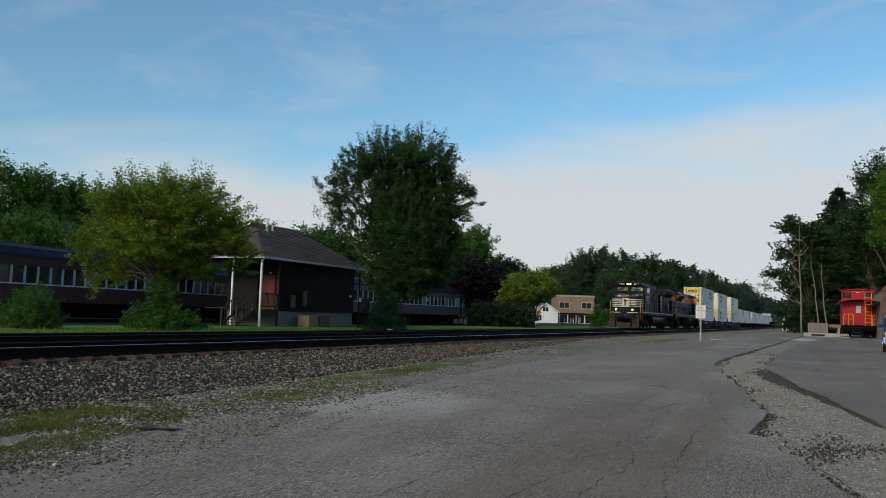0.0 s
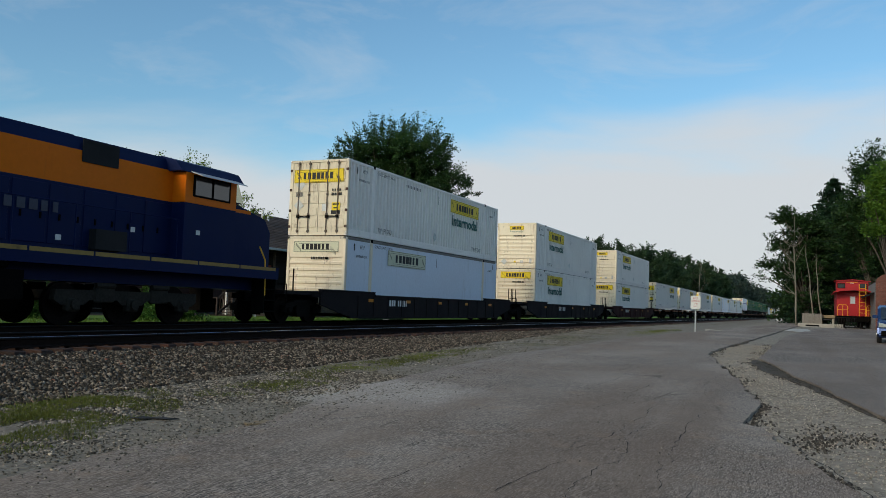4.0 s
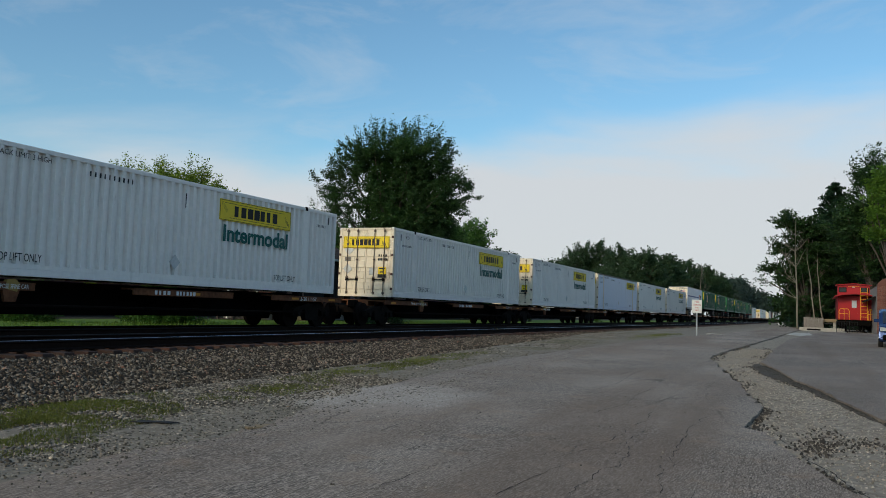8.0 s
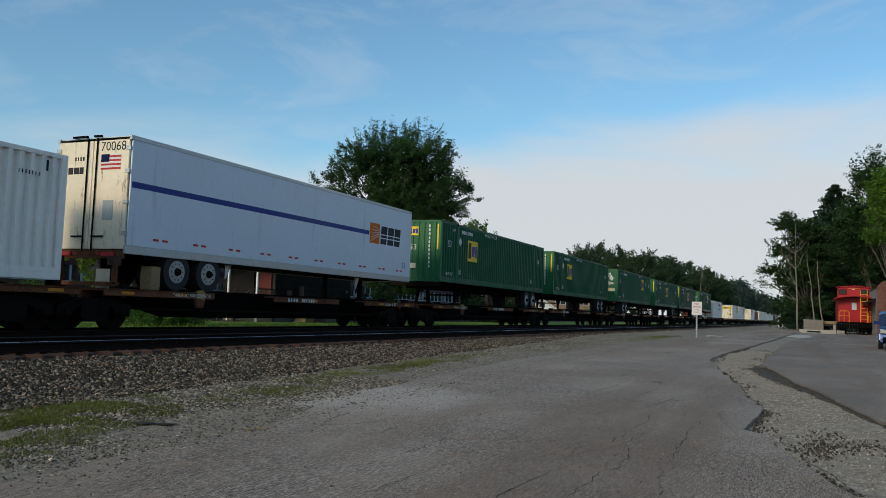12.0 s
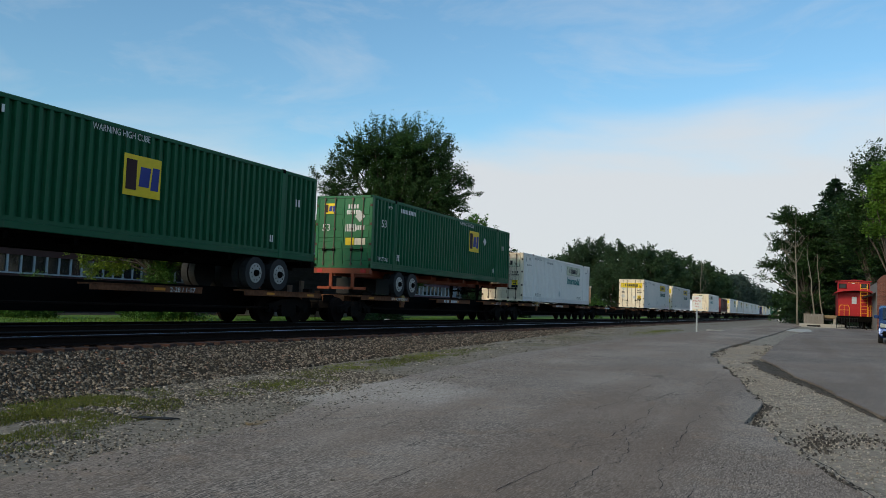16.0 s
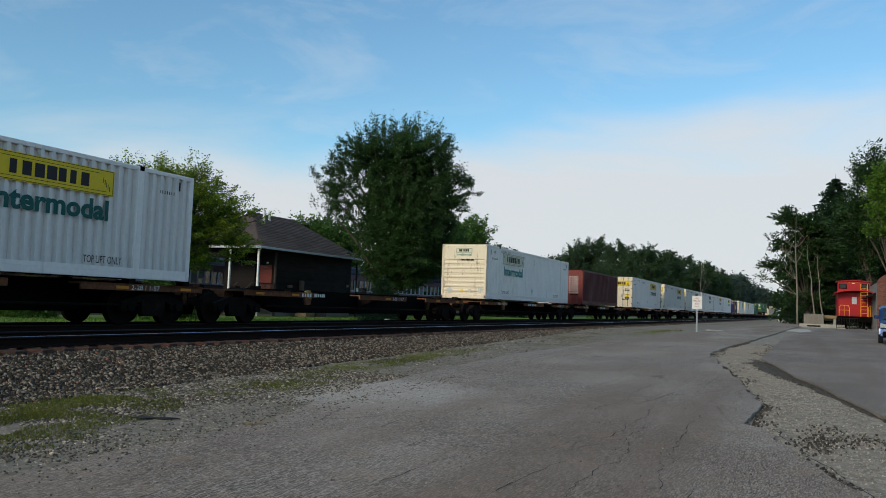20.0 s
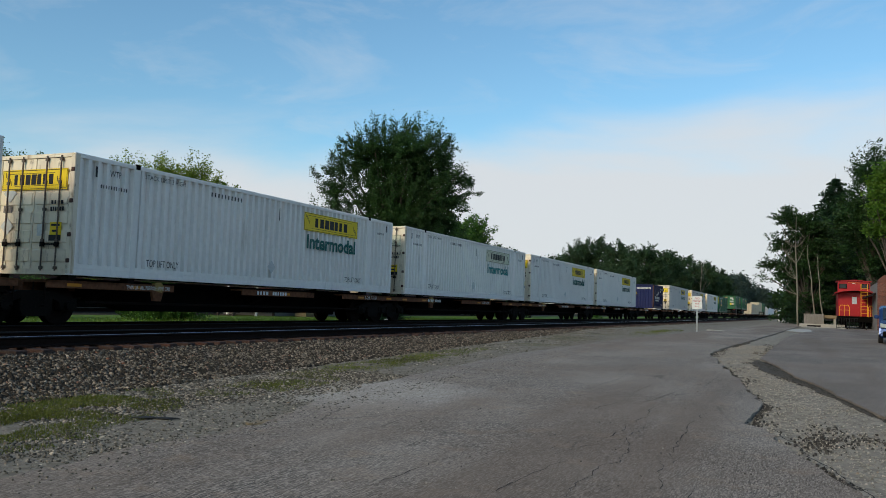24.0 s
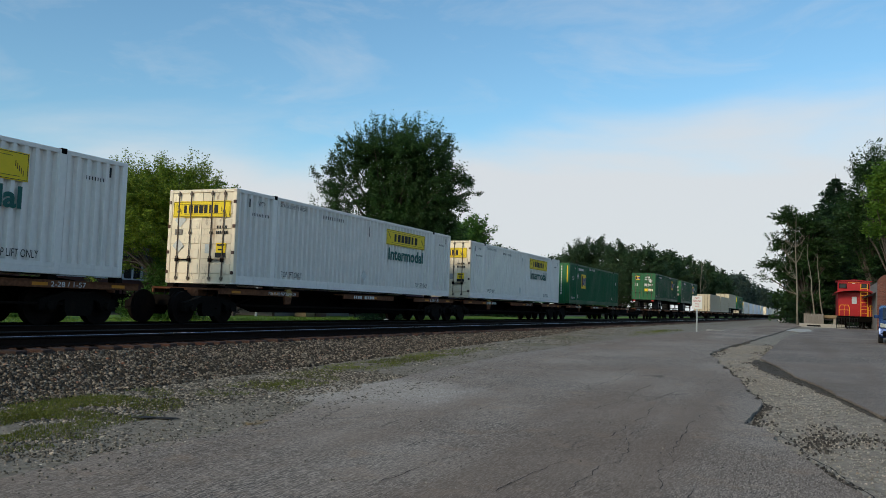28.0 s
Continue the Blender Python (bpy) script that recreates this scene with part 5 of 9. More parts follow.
    bp.inputs["Strength"].default_value, bp.inputs["Distance"].default_value = 0.25, 0.004
    l.new(grit.outputs["Fac"], bp.inputs["Height"])
    l.new(bp.outputs[0], p.inputs["Normal"])
    return m


M_ASPHALT = asphalt_material("old_grey_asphalt", (0.224, 0.186, 0.152), 0.8, 0.9, True)
M_ASPHALT_LOT = asphalt_material("dark_lot_asphalt", (0.184, 0.151, 0.123), 0.6, 0.45)


def ragged_slab(name, outline, mat, label, thick=0.06, rough=0.10, seed=1, drop=0.0):
    """A sheet of paving with a broken edge, laid on the slope of the yard."""
    pts = []
    k = len(outline)
    rnd = random.Random(seed)
    for i in range(k):
        a, b_ = Vector((*outline[i], 0)), Vector((*outline[(i + 1) % k], 0))
        n = max(1, min(40, int((b_ - a).length / 0.22)))
        side = Vector((-(b_ - a).y, (b_ - a).x, 0)).normalized()
        for j in range(n):
            q = a.lerp(b_, j / n)
            near = -12 < q.x < 8 and 0 < q.y < 60
            w = rough * (noise.noise(q * 1.1) + 0.7 * noise.noise(q * 3.7) + 0.3 * rnd.uniform(-1, 1)) if near else 0
            pts.append(q + side * w)
    bm = bmesh.new()
    f_ = bm.faces.new([bm.verts.new(q) for q in pts])
    if f_.normal.z < 0:
        f_.normal_flip()
    for y_ in (-40.0, 38.0):
        bmesh.ops.bisect_plane(bm, geom=bm.verts[:] + bm.edges[:] + bm.faces[:], plane_co=(0, y_, 0), plane_no=(0, 1, 0))
    bmesh.ops.triangulate(bm, faces=bm.faces[:])
    ret = bmesh.ops.extrude_face_region(bm, geom=bm.faces[:])
    top = {q for q in ret["geom"] if isinstance(q, bmesh.types.BMVert)}
    for q in bm.verts:
        q.co.z = road_level(q.co.y) - drop + (0.0 if q in top else -thick)
    bmesh.ops.recalc_face_normals(bm, faces=bm.faces[:])
    return thing_mesh(name, mesh_of(name, bm, mat), label, "road", kind="structure")


road = ragged_slab("road", [(-5.8, -30), (-5.75, 4.5), (-5.85, 5.9), (-5.65, 7.3), (-5.75, 8.2), (-6.3, 10), (-6.6, 12.8), (-6.9, 20), (-6.2, 30), (-5.0, 38),
                            (-4.2, 60), (-2.5, 110), (-0.5, 110), (-1.5, 60), (-1.75, 39.6), (-2.15, 32), (-2.5, 27.7), (-2.65, 24.5), (-2.2, 21.6), (-1.6, 18.7),
                            (-1.22, 16.4), (-0.67, 13.3), (-0.72, 12.0), (-0.8, 11.1), (-0.42, 10.85), (-0.39, 10.1), (-0.08, 9.0), (0.15, 8.3), (0.42, 7.7), (0.9, 5.0),
                            (1.2, -30)], M_ASPHALT, "cracked old grey asphalt road with a broken edge")
lot = ragged_slab("pavement", [(-0.95, 40), (-1.21, 28.7), (-1.24, 23.5), (-0.65, 20.6), (-0.26, 18.4), (0.11, 16.86), (0.49, 14.82), (0.86, 13.1), (1.12, 12.0), (1.9, 8.6), (2.6, -30),
                               (40, -30), (40, 76), (3.2, 76), (1.0, 74), (-0.2, 60)], M_ASPHALT_LOT, "dark asphalt parking lot with a raised broken edge", seed=2, rough=0.06)

M_SOIL = material("dark_damp_soil", (0.080, 0.070, 0.056), 0.95, spec=0.2, vary=0.4, big=3.0, fine=30, bump=0.5, dirt=(0.17, 0.15, 0.12), dirt_amount=0.8)
M_PALECONCRETE = material("pale_worn_concrete", (0.42, 0.40, 0.36), 0.9, vary=0.25, big=0.8, fine=16, bump=0.2)
M_CRACK = material("dirt_filled_crack", (0.042, 0.037, 0.031), 0.95, spec=0.1, vary=0.3, bump=0.0)
ragged_slab("soil_strip", [(-1.30, 23.3), (-0.70, 20.6), (-0.30, 18.4), (0.07, 16.86), (0.45, 14.82), (0.82, 13.1), (1.08, 12.0), (1.03, 12.0), (0.78, 13.1), (0.40, 14.82), (0.0, 16.5), (-0.36, 17.8), (-0.72, 19.0), (-1.02, 19.9), (-1.42, 22.4)],
            M_SOIL, "dark damp soil along the lot's broken edge", thick=0.02, rough=0.05, seed=3, drop=0.034)
ragged_slab("concrete_patch", [(-1.43, 54.3), (-1.23, 63.0), (-0.22, 63.0), (-0.04, 55.1), (-0.61, 50.9)], M_PALECONCRETE, "pale worn concrete patch at the lot's corner", thick=0.03, rough=0.15, seed=5, drop=-0.006)
crack_rnd = random.Random(77)
for pts, wide in (([(-1.75, 6.3), (-1.75, 7.55), (-1.66, 7.87), (-1.70, 8.52), (-1.88, 9.3), (-1.80, 10.2)], 0.011), ([(-2.30, 7.9), (-2.07, 8.61), (-2.02, 9.36), (-2.0, 10.21), (-1.96, 10.77), (-2.05, 12.0)], 0.014),
                  ([(-1.12, 6.8), (-1.19, 7.34), (-1.28, 8.01), (-1.39, 8.31)], 0.009), ([(-1.20, 8.1), (-1.28, 8.54), (-1.31, 9.56), (-1.38, 10.62), (-1.30, 11.9)], 0.013),
                  ([(-2.26, 6.2), (-2.2, 6.6), (-2.19, 7.21), (-2.06, 7.9)], 0.012), ([(-3.18, 6.0), (-3.15, 6.55), (-3.12, 7.07), (-3.02, 7.6)], 0.012), ([(-2.70, 11.2), (-2.63, 11.93), (-2.5, 12.7), (-2.62, 13.63), (-2.55, 15.5)], 0.013),
                  ([(-2.42, 8.0), (-2.38, 8.31), (-2.29, 9.06), (-2.19, 9.25)], 0.008), ([(-0.45, 10.8), (-0.18, 9.92), (-0.04, 9.14), (0.14, 8.7), (0.29, 8.15), (0.5, 7.2)], 0.022),
                  ([(-1.55, 14.0), (-1.75, 15.6), (-1.70, 17.4)], 0.014), ([(-3.4, 13.5), (-3.3, 15.5), (-3.45, 18.0), (-3.2, 21.0)], 0.015), ([(-1.0, 5.8), (-0.85, 6.6), (-0.9, 7.3)], 0.010)):
    left, right = [], []
    for (xa, ya), (xb, yb) in zip(pts, pts[1:]):
        n_ = max(3, int((yb - ya if yb > ya else ya - yb) / 0.09))
        for i in range(n_):
            f_ = i / n_
            xc_, yc_ = xa + (xb - xa) * f_ + crack_rnd.uniform(-0.022, 0.022) + 0.05 * noise.noise(Vector((xa * 3, (ya + (yb - ya) * f_) * 2.3, 4))), ya + (yb - ya) * f_
            w_ = wide * crack_rnd.choice((0.08, 0.16, 0.25, 0.32, 0.45))
            left.append((xc_ - w_, yc_, road_level(yc_) + 0.004))
            right.append((xc_ + w_, yc_, road_level(yc_) + 0.004))
    n_ = len(left)
    crack = new("crack", array_mesh("crack", left + right, [(i, i + 1, n_ + i + 1, n_ + i) for i in range(n_ - 1)], M_CRACK))
    crack.parent = road

# ---------------------------------------------------------------- railway


def rail(xc, y0, y1, name, parent, polished):
    bm = bmesh.new()
    prism(bm, [(xc - 0.075, -0.185), (xc + 0.075, -0.185), (xc + 0.075, -0.170), (xc + 0.012, -0.145), (xc + 0.010, -0.055), (xc + 0.036, -0.040), (xc + 0.034, -0.022),
               (xc - 0.034, -0.022), (xc - 0.036, -0.040), (xc - 0.010, -0.055), (xc - 0.012, -0.145), (xc - 0.075, -0.170)], "y", y0, y1)
    r = part(name, bm, M_RAILSIDE, parent, "rust-brown steel rail")
    bm = bmesh.new()
    prism(bm, [(xc - 0.037, -0.020), (xc - 0.030, -0.007), (xc - 0.014, -0.001), (xc + 0.014, -0.001), (xc + 0.030, -0.007), (xc + 0.037, -0.020)], "y", y0, y1)
    part("rail_head", bm, M_RAILDULL, r, "dull worn rail head")
    if polished:
        bm = bmesh.new()
        prism(bm, [(xc + 0.010, -0.001), (xc + 0.012, 0.0015), (xc + 0.022, 0.0), (xc + 0.0315, -0.0045), (xc + 0.030, -0.008)], "y", y0, y1)
        part("running_band", bm, M_RAILTOP, r, "thin polished running band")
    return r


rng_ = np.random.RandomState(5)
for xc, group in ((XN, "near"), (XT, "far")):
    track = thing("railway_track", "straight railway track of rusty rails on dark wooden ties", "railway track", "railway tracks", "structure")
    for s in (-1, 1):
        rail(xc + s * 0.7525, -120, 900, "rail", track, s > 0 and group == "near")
    bm = bmesh.new()
    box(bm, -1.30, 1.30, -0.115, 0.115, -0.36, -0.19, bevel=0.012)
    tie = part("tie", bm, M_TIE, track)
    tie.matrix_basis = pose(xc, -8, 0)
    count = 170 if group == "near" else 60
    step = 0.52
    for k in range(1, count):
        o = tie.copy()
        scene.collection.objects.link(o)
        o.matrix_basis = pose(xc + rng_.uniform(-0.05, 0.05), -8 + k * step + rng_.uniform(-0.02, 0.02), rng_.uniform(-0.012, 0.006), 0, rng_.uniform(-0.5, 0.5), rng_.uniform(-1.2, 1.2))
    bm = bmesh.new()
    for k in range(count):
        for s in (-1, 1):
            box(bm, xc + s * 0.7525 - 0.17, xc + s * 0.7525 + 0.17, -8.1 + k * step, -7.9 + k * step, -0.19, -0.178)
    tagged(part("tie_plates", bm, M_RAILSIDE, track), kind="stuff")

# ---------------------------------------------------------------- the train: locomotives


def three_axle_truck(parent, y, axle=1.88):
    bm = bmesh.new()
    for s in (-1, 1):
        x = s * 1.12
        h = axle
        prism(bm, [(-h - 0.55, 0.62), (-h - 0.5, 0.86), (h + 0.5, 0.86), (h + 0.55, 0.62), (h + 0.34, 0.50), (h - 0.34, 0.50), (h - 0.5, 0.62), (0.5, 0.62), (0.34, 0.50), (-0.34, 0.50),
                   (-0.5, 0.62), (-h + 0.5, 0.62), (-h + 0.34, 0.50), (-h - 0.34, 0.50)], "x", *sorted((x - 0.08, x + 0.08)))
        for k in (-h, 0, h):
            box(bm, *sorted((x - s * 0.06, x + s * 0.14)), k - 0.2, k + 0.2, 0.34, 0.66, bevel=0.04)
            tube(bm, (x + s * 0.12, k, 0.52), (x + s * 0.20, k, 0.52), 0.13, sides=12)
        for k in (-h / 2, h / 2):
            box(bm, *sorted((x, x + s * 0.12)), k - 0.32, k + 0.32, 0.56, 0.94, bevel=0.03)
            tube(bm, (x + s * 0.1, k - 0.3, 0.98), (x + s * 0.1, k + 0.3, 0.98), 0.07)
    box(bm, -1.1, 1.1, -1.2, 1.2, 0.62, 0.84)
    t = part("truck", bm, M_LOCOTRUCK, parent, "dusty three-axle locomotive truck")
    t.matrix_basis = pose(0, y, 0)
    bm = bmesh.new()
    tube(bm, (-0.065, 0, 0), (0.065, 0, 0), 0.52, sides=28)
    tube(bm, (0.06, 0, 0), (0.075, 0, 0), 0.34, 0.3, sides=20)
    first = part("wheel", bm, M_CARSTEEL, t)
    places = [(s, k) for s in (1, -1) for k in (-axle, 0, axle)]
    first.matrix_basis = pose(0.76, -axle, 0.52)
    for s, k in places[1:]:
        w = first.copy()
        scene.collection.objects.link(w)
        w.matrix_basis = pose(s * 0.76, k, 0.52, rz=180 if s < 0 else 0)


def handrail(parent, x, y0, y1, z0, z1, posts, mat):
    bm = bmesh.new()
    tube(bm, (x, y0, z1), (x, y1, z1), 0.018, sides=6)
    part("handrail", bm, mat, parent)
    for k in range(posts):
        y = y0 + (y1 - y0) * k / (posts - 1)
        bm = bmesh.new()
        tube(bm, (x, y, z0), (x, y, z1), 0.018, sides=6)
        part("rail_post", bm, mat, parent)


def steps(parent, s, y, mat=None):
    """Corner steps of a locomotive: two cheek plates and four treads."""
    well = solid("step_well", mat or M_BLACK, parent, (*sorted((s * 1.0, s * 1.03)), y - 0.30, y + 0.30, 0.35, 1.55))
    for k in (-0.28, 0.28):
        solid("cheek_plate", mat or M_BLACK, well, (*sorted((s * 1.03, s * 1.48)), y + k - 0.02, y + k + 0.02, 0.35, 1.55))
    for z in (0.4, 0.75, 1.1, 1.42):
        solid("tread", mat or M_BLACK, well, (*sorted((s * 1.05, s * 1.48)), y - 0.258, y + 0.258, z - 0.02, z + 0.02))


def lit_lamp(parent, place, r, mat, name="headlight"):
    x, y, z = place
    bm = bmesh.new()
    tube(bm, (x, y + 0.10, z), (x, y, z), r * 1.25, sides=16)
    h = part(name, bm, M_GRIME, parent, "black lamp housing")
    bm = bmesh.new()
    tube(bm, (x, y, z), (x, y - 0.012, z), r, sides=16)
    part("lens", bm, mat, h, "glowing lamp lens" if mat is not M_LENS else "unlit glass lens")


def black_locomotive():
    c = thing("locomotive", "black wide-cab diesel locomotive, white nose stripes, headlights lit", "locomotive", "locomotives of the train")
    bm = bmesh.new()
    box(bm, -1.5, 1.5, 2.0, 21.7, 1.40, 1.62)
    box(bm, -0.9, 0.9, 0.9, 21.9, 1.05, 1.40)
    part("frame", bm, M_BLACK, c)
    for s in (-1, 1):
        solid("skirt_panel", M_TANK, c, (*sorted((s * 1.47, s * 1.512)), 2.5, 4.9, 1.40, 1.585), (*sorted((s * 1.47, s * 1.512)), 4.95, 8.2, 1.34, 1.585), label="grey-black skirt panel")
    for a, b_ in ((2.5, 8.2), (8.5, 9.9), (10.05, 12.2), (12.35, 14.0), (14.1, 15.5), (15.6, 17.3), (17.5, 19.2), (19.4, 21.6)):
        for s in (-1, 1):
            solid("sill_stripe", M_STRIPE, c, (*sorted((s * 1.5, s * 1.506)), a, b_, 1.60, 1.69))
    # pilot and front platform
    bm = bmesh.new()
    lo = [bm.verts.new(q) for q in ((-1.46, 1.08, 0.10), (-0.42, 0.66, 0.10), (0.42, 0.66, 0.10), (1.46, 1.08, 0.10))]
    mid_ = [bm.verts.new(q) for q in ((-1.40, 1.16, 1.08), (-0.66, 0.92, 0.98), (0.66, 0.92, 0.98), (1.40, 1.16, 1.08))]
    back = [bm.verts.new(q) for q in ((-1.40, 1.30, 1.08), (-0.66, 1.06, 0.98), (0.66, 1.06, 0.98), (1.40, 1.30, 1.08))]
    feet = [bm.verts.new(q) for q in ((-1.46, 1.30, 0.10), (-0.42, 0.86, 0.10), (0.42, 0.86, 0.10), (1.46, 1.30, 0.10))]
    for a_, b2 in ((lo, mid_), (mid_, back), (back, feet), (feet, lo)):
        for i in range(3):
            bm.faces.new((a_[i], a_[i + 1], b2[i + 1], b2[i]))
    for i in (0, 3):
        bm.faces.new((lo[i], mid_[i], back[i], feet[i]))
    bmesh.ops.recalc_face_normals(bm, faces=bm.faces[:])
    part("pilot", bm, M_PILOT, c, "dusty brown snowplough pilot")
    solid("end_plate", M_PILOT, c, (-1.42, 1.42, 1.32, 1.8, 0.86, 1.45), bevel=0.03)
    for s in (-1, 1):
        solid("cable_box", M_GRIME, c, (*sorted((s * 0.5, s * 0.72)), 1.12, 1.32, 1.0, 1.32), (*sorted((s * 0.95, s * 1.3)), 1.2, 1.32, 0.9, 1.15), bevel=0.02)
    bm = bmesh.new()
    coupler(bm, 1.2, 0.42)
    box(bm, -0.25, 0.25, 0.85, 1.15, 0.68, 1.1)
    for s in (-1, 1):
        bent(bm, [(s * 0.35, 1.1, 1.2), (s * 0.38, 0.85, 0.85), (s * 0.30, 0.8, 0.62), (s * 0.45, 1.05, 0.55)], 0.03)
        bent(bm, [(s * 0.6, 1.12, 1.25), (s * 0.62, 0.9, 0.95), (s * 0.55, 0.85, 0.72)], 0.025)
    part("coupler", bm, M_GRIME, c)
    solid("anticlimber", M_BLACK, c, (-1.05, 1.05, 0.95, 1.3, 1.40, 1.58), bevel=0.04)
    solid("anticlimber_lip", M_PILOT, c, (-0.95, -0.2, 0.94, 0.955, 1.44, 1.54), (0.2, 0.95, 0.94, 0.955, 1.44, 1.54))
    solid("platform_stripe", M_STRIPE, c, (-1.35, -0.35, 0.925, 0.938, 1.53, 1.585), (0.35, 1.35, 0.925, 0.938, 1.53, 1.585), label="white edge stripe")
    for x_ in (-0.62, 0.0, 0.62):
        bm = bmesh.new()
        tube(bm, (x_, 1.12, 1.58), (x_, 1.12, 2.78), 0.022, sides=6)
        part("rail_post", bm, M_BLACK, c)
    bm = bmesh.new()
    bent(bm, [(-1.25, 1.15, 2.72), (-0.62, 1.12, 2.78), (0.62, 1.12, 2.78), (1.25, 1.15, 2.72)], 0.022)
    part("handrail", bm, M_BLACK, c)
    bm = bmesh.new()
    tube(bm, (0.16, 0.78, 1.30), (0.16, 0.90, 1.30), 0.055, sides=10)
    part("hose_valve", bm, M_REDTAPE, c, "red hose valve")
    solid("front_platform", M_BLACK, c, (-1.45, 1.45, 1.1, 2.4, 1.5, 1.60))
    # nose
    bm = bmesh.new()
    lo = [(-1.44, 3.6), (-1.44, 2.35), (-1.08, 1.62), (1.08, 1.62), (1.44, 2.35), (1.44, 3.6)]
    base = [bm.verts.new((x_, y_, 1.62)) for x_, y_ in lo]
    top = [bm.verts.new((x_, y_, z_)) for (x_, y_), z_ in zip([(-1.44, 3.6), (-1.44, 2.35), (-1.0, 1.70), (1.0, 1.70), (1.44, 2.35), (1.44, 3.6)], (3.60, 3.22, 3.12, 3.12, 3.22, 3.60))]
    bm.faces.new(base)
    bm.faces.new((top[1], top[2], top[3], top[4]))
    bm.faces.new((top[0], top[1], top[4], top[5]))
    for i in range(6):
        j = (i + 1) % 6
        bm.faces.new((base[i], base[j], top[j], top[i]))
    bmesh.ops.recalc_face_normals(bm, faces=bm.faces[:])
    part("nose", bm, M_BLACK, c)
    for k in range(5):
        z0 = 2.12 + k * 0.170
        bm = bmesh.new()
        for s in (-1, 1):
            box(bm, *sorted((s * 0.34, s * 1.06)), 1.595, 1.62, z0, z0 + 0.095)
            prism(bm, [(s * 1.06, 1.585), (s * 1.09, 1.605), (s * 1.458, 2.34), (s * 1.43, 2.35)], "z", z0, z0 + 0.095)
            box(bm, *sorted((s * 1.44, s * 1.452)), 2.34, 3.05 + k * 0.09, z0, z0 + 0.095)
        part("nose_stripe", bm, M_STRIPE, c, "white stripe round the nose")
    solid("crest_panel", M_STRIPE, c, (-0.32, 0.32, 1.59, 1.61, 2.10, 2.96), label="white panel with dark crest")
    bm = bmesh.new()
    prism(bm, [(-0.06, 2.26), (0.06, 2.26), (0.02, 2.5), (0.10, 2.66), (0.22, 2.72), (0.17, 2.80), (0.02, 2.80), (-0.10, 2.94), (-0.12, 2.72), (-0.02, 2.56)], "y", 1.582, 1.59)
    part("crest", bm, M_INK, c)
    for x_, m_ in ((0.0, M_GRIME),):
        solid("nose_door", M_BLACK, c, (0.42, 0.98, 1.575, 1.61, 1.66, 2.18))
    bm = bmesh.new()
    box(bm, 0.1, 0.3, 1.85, 1.9, 3.16, 3.26)
    part("nose_lamp", bm, M_AMBER, c)
    # cab
    bm = bmesh.new()
    box(bm, -1.5, 1.5, 3.6, 6.25, 1.62, 4.30, bevel=0.02)
    part("cab", bm, M_BLACK, c)
    bm = bmesh.new()
    prism(bm, [(-1.56, 4.28), (-1.45, 4.42), (-0.9, 4.62), (0.9, 4.62), (1.45, 4.42), (1.56, 4.28)], "y", 3.30, 6.35)
    part("cab_roof", bm, M_BLACK, c)
    for s in (-1, 1):
        bm = bmesh.new()
        prism(bm, [(s * 0.16, 3.74), (s * 1.22, 3.70), (s * 1.32, 3.80), (s * 1.30, 4.06), (s * 1.18, 4.12), (s * 0.16, 4.18)], "y", 3.57, 3.598)
        part("windscreen", bm, M_WINDSHIELD, c, "windscreen with bright sky in it")
        bm = bmesh.new()
        bent(bm, [(s * 0.16, 3.56, 3.74), (s * 1.22, 3.56, 3.70), (s * 1.32, 3.56, 3.80), (s * 1.30, 3.56, 4.06), (s * 1.18, 3.56, 4.12), (s * 0.16, 3.56, 4.18), (s * 0.16, 3.56, 3.74)], 0.022, 6)
        part("window_seal", bm, M_GRIME, c, "black rubber seal")
        bm = bmesh.new()
        bent(bm, [(s * 0.5, 3.54, 4.26), (s * 0.7, 3.54, 4.0), (s * 0.98, 3.54, 3.9)], 0.012, 4)
        part("wiper", bm, M_GRIME, c)
        solid("number_board", M_GRIME, c, (*sorted((s * 0.32, s * 1.12)), 3.24, 3.30, 4.30, 4.52))
        lettering("9377", 0.15, M_LETTER, c, (s * 0.72, 3.236, 4.41), "end", width=0.52)
        x_ = s * 1.5
        win = solid("side_window", M_STEEL, c, (*sorted((x_, x_ + s * 0.03)), 4.55, 6.12, 3.56, 4.22), label="aluminium-framed cab side window")
        solid("pane", M_GLASS_DARK, win, (*sorted((x_ + s * 0.03, x_ + s * 0.036)), 4.62, 5.30, 3.63, 4.15), (*sorted((x_ + s * 0.03, x_ + s * 0.036)), 5.36, 6.05, 3.63, 4.15))
        bm = bmesh.new()
        prism(bm, [(s * 1.5, 4.30), (s * 1.85, 4.12), (s * 1.85, 4.10), (s * 1.5, 4.27)], "y", 4.5, 6.15)
        part("sunshade", bm, M_BLACK, c)
    for x_ in (-0.14, 0.14):
        lit_lamp(c, (x_, 3.22, 4.43), 0.085, M_HEADLIGHT)
    for s in (-1, 1):
        lit_lamp(c, (s * 0.80, 1.12, 1.84), 0.105, M_DITCH, "ditch_light")
    lettering("9377", 0.34, M_LETTER, c, (1.506, 5.15, 3.14), "side", width=1.4, bold=0.01)
    bm = bmesh.new()
    bars(bm, "side", (1.502, 5.15, 2.88), 0.22, 0.09, 2)
    bars(bm, "side", (1.502, 5.55, 2.66), 0.55, 0.11, 5)
    part("small_notice", bm, M_LETTER, c)
    # equipment cabinet behind the cab
    bm = bmesh.new()
    box(bm, -1.44, 1.44, 6.25, 11.55, 1.62, 4.18, bevel=0.02)
    box(bm, -1.2, 1.2, 6.3, 11.55, 4.18, 4.56, bevel=0.03)
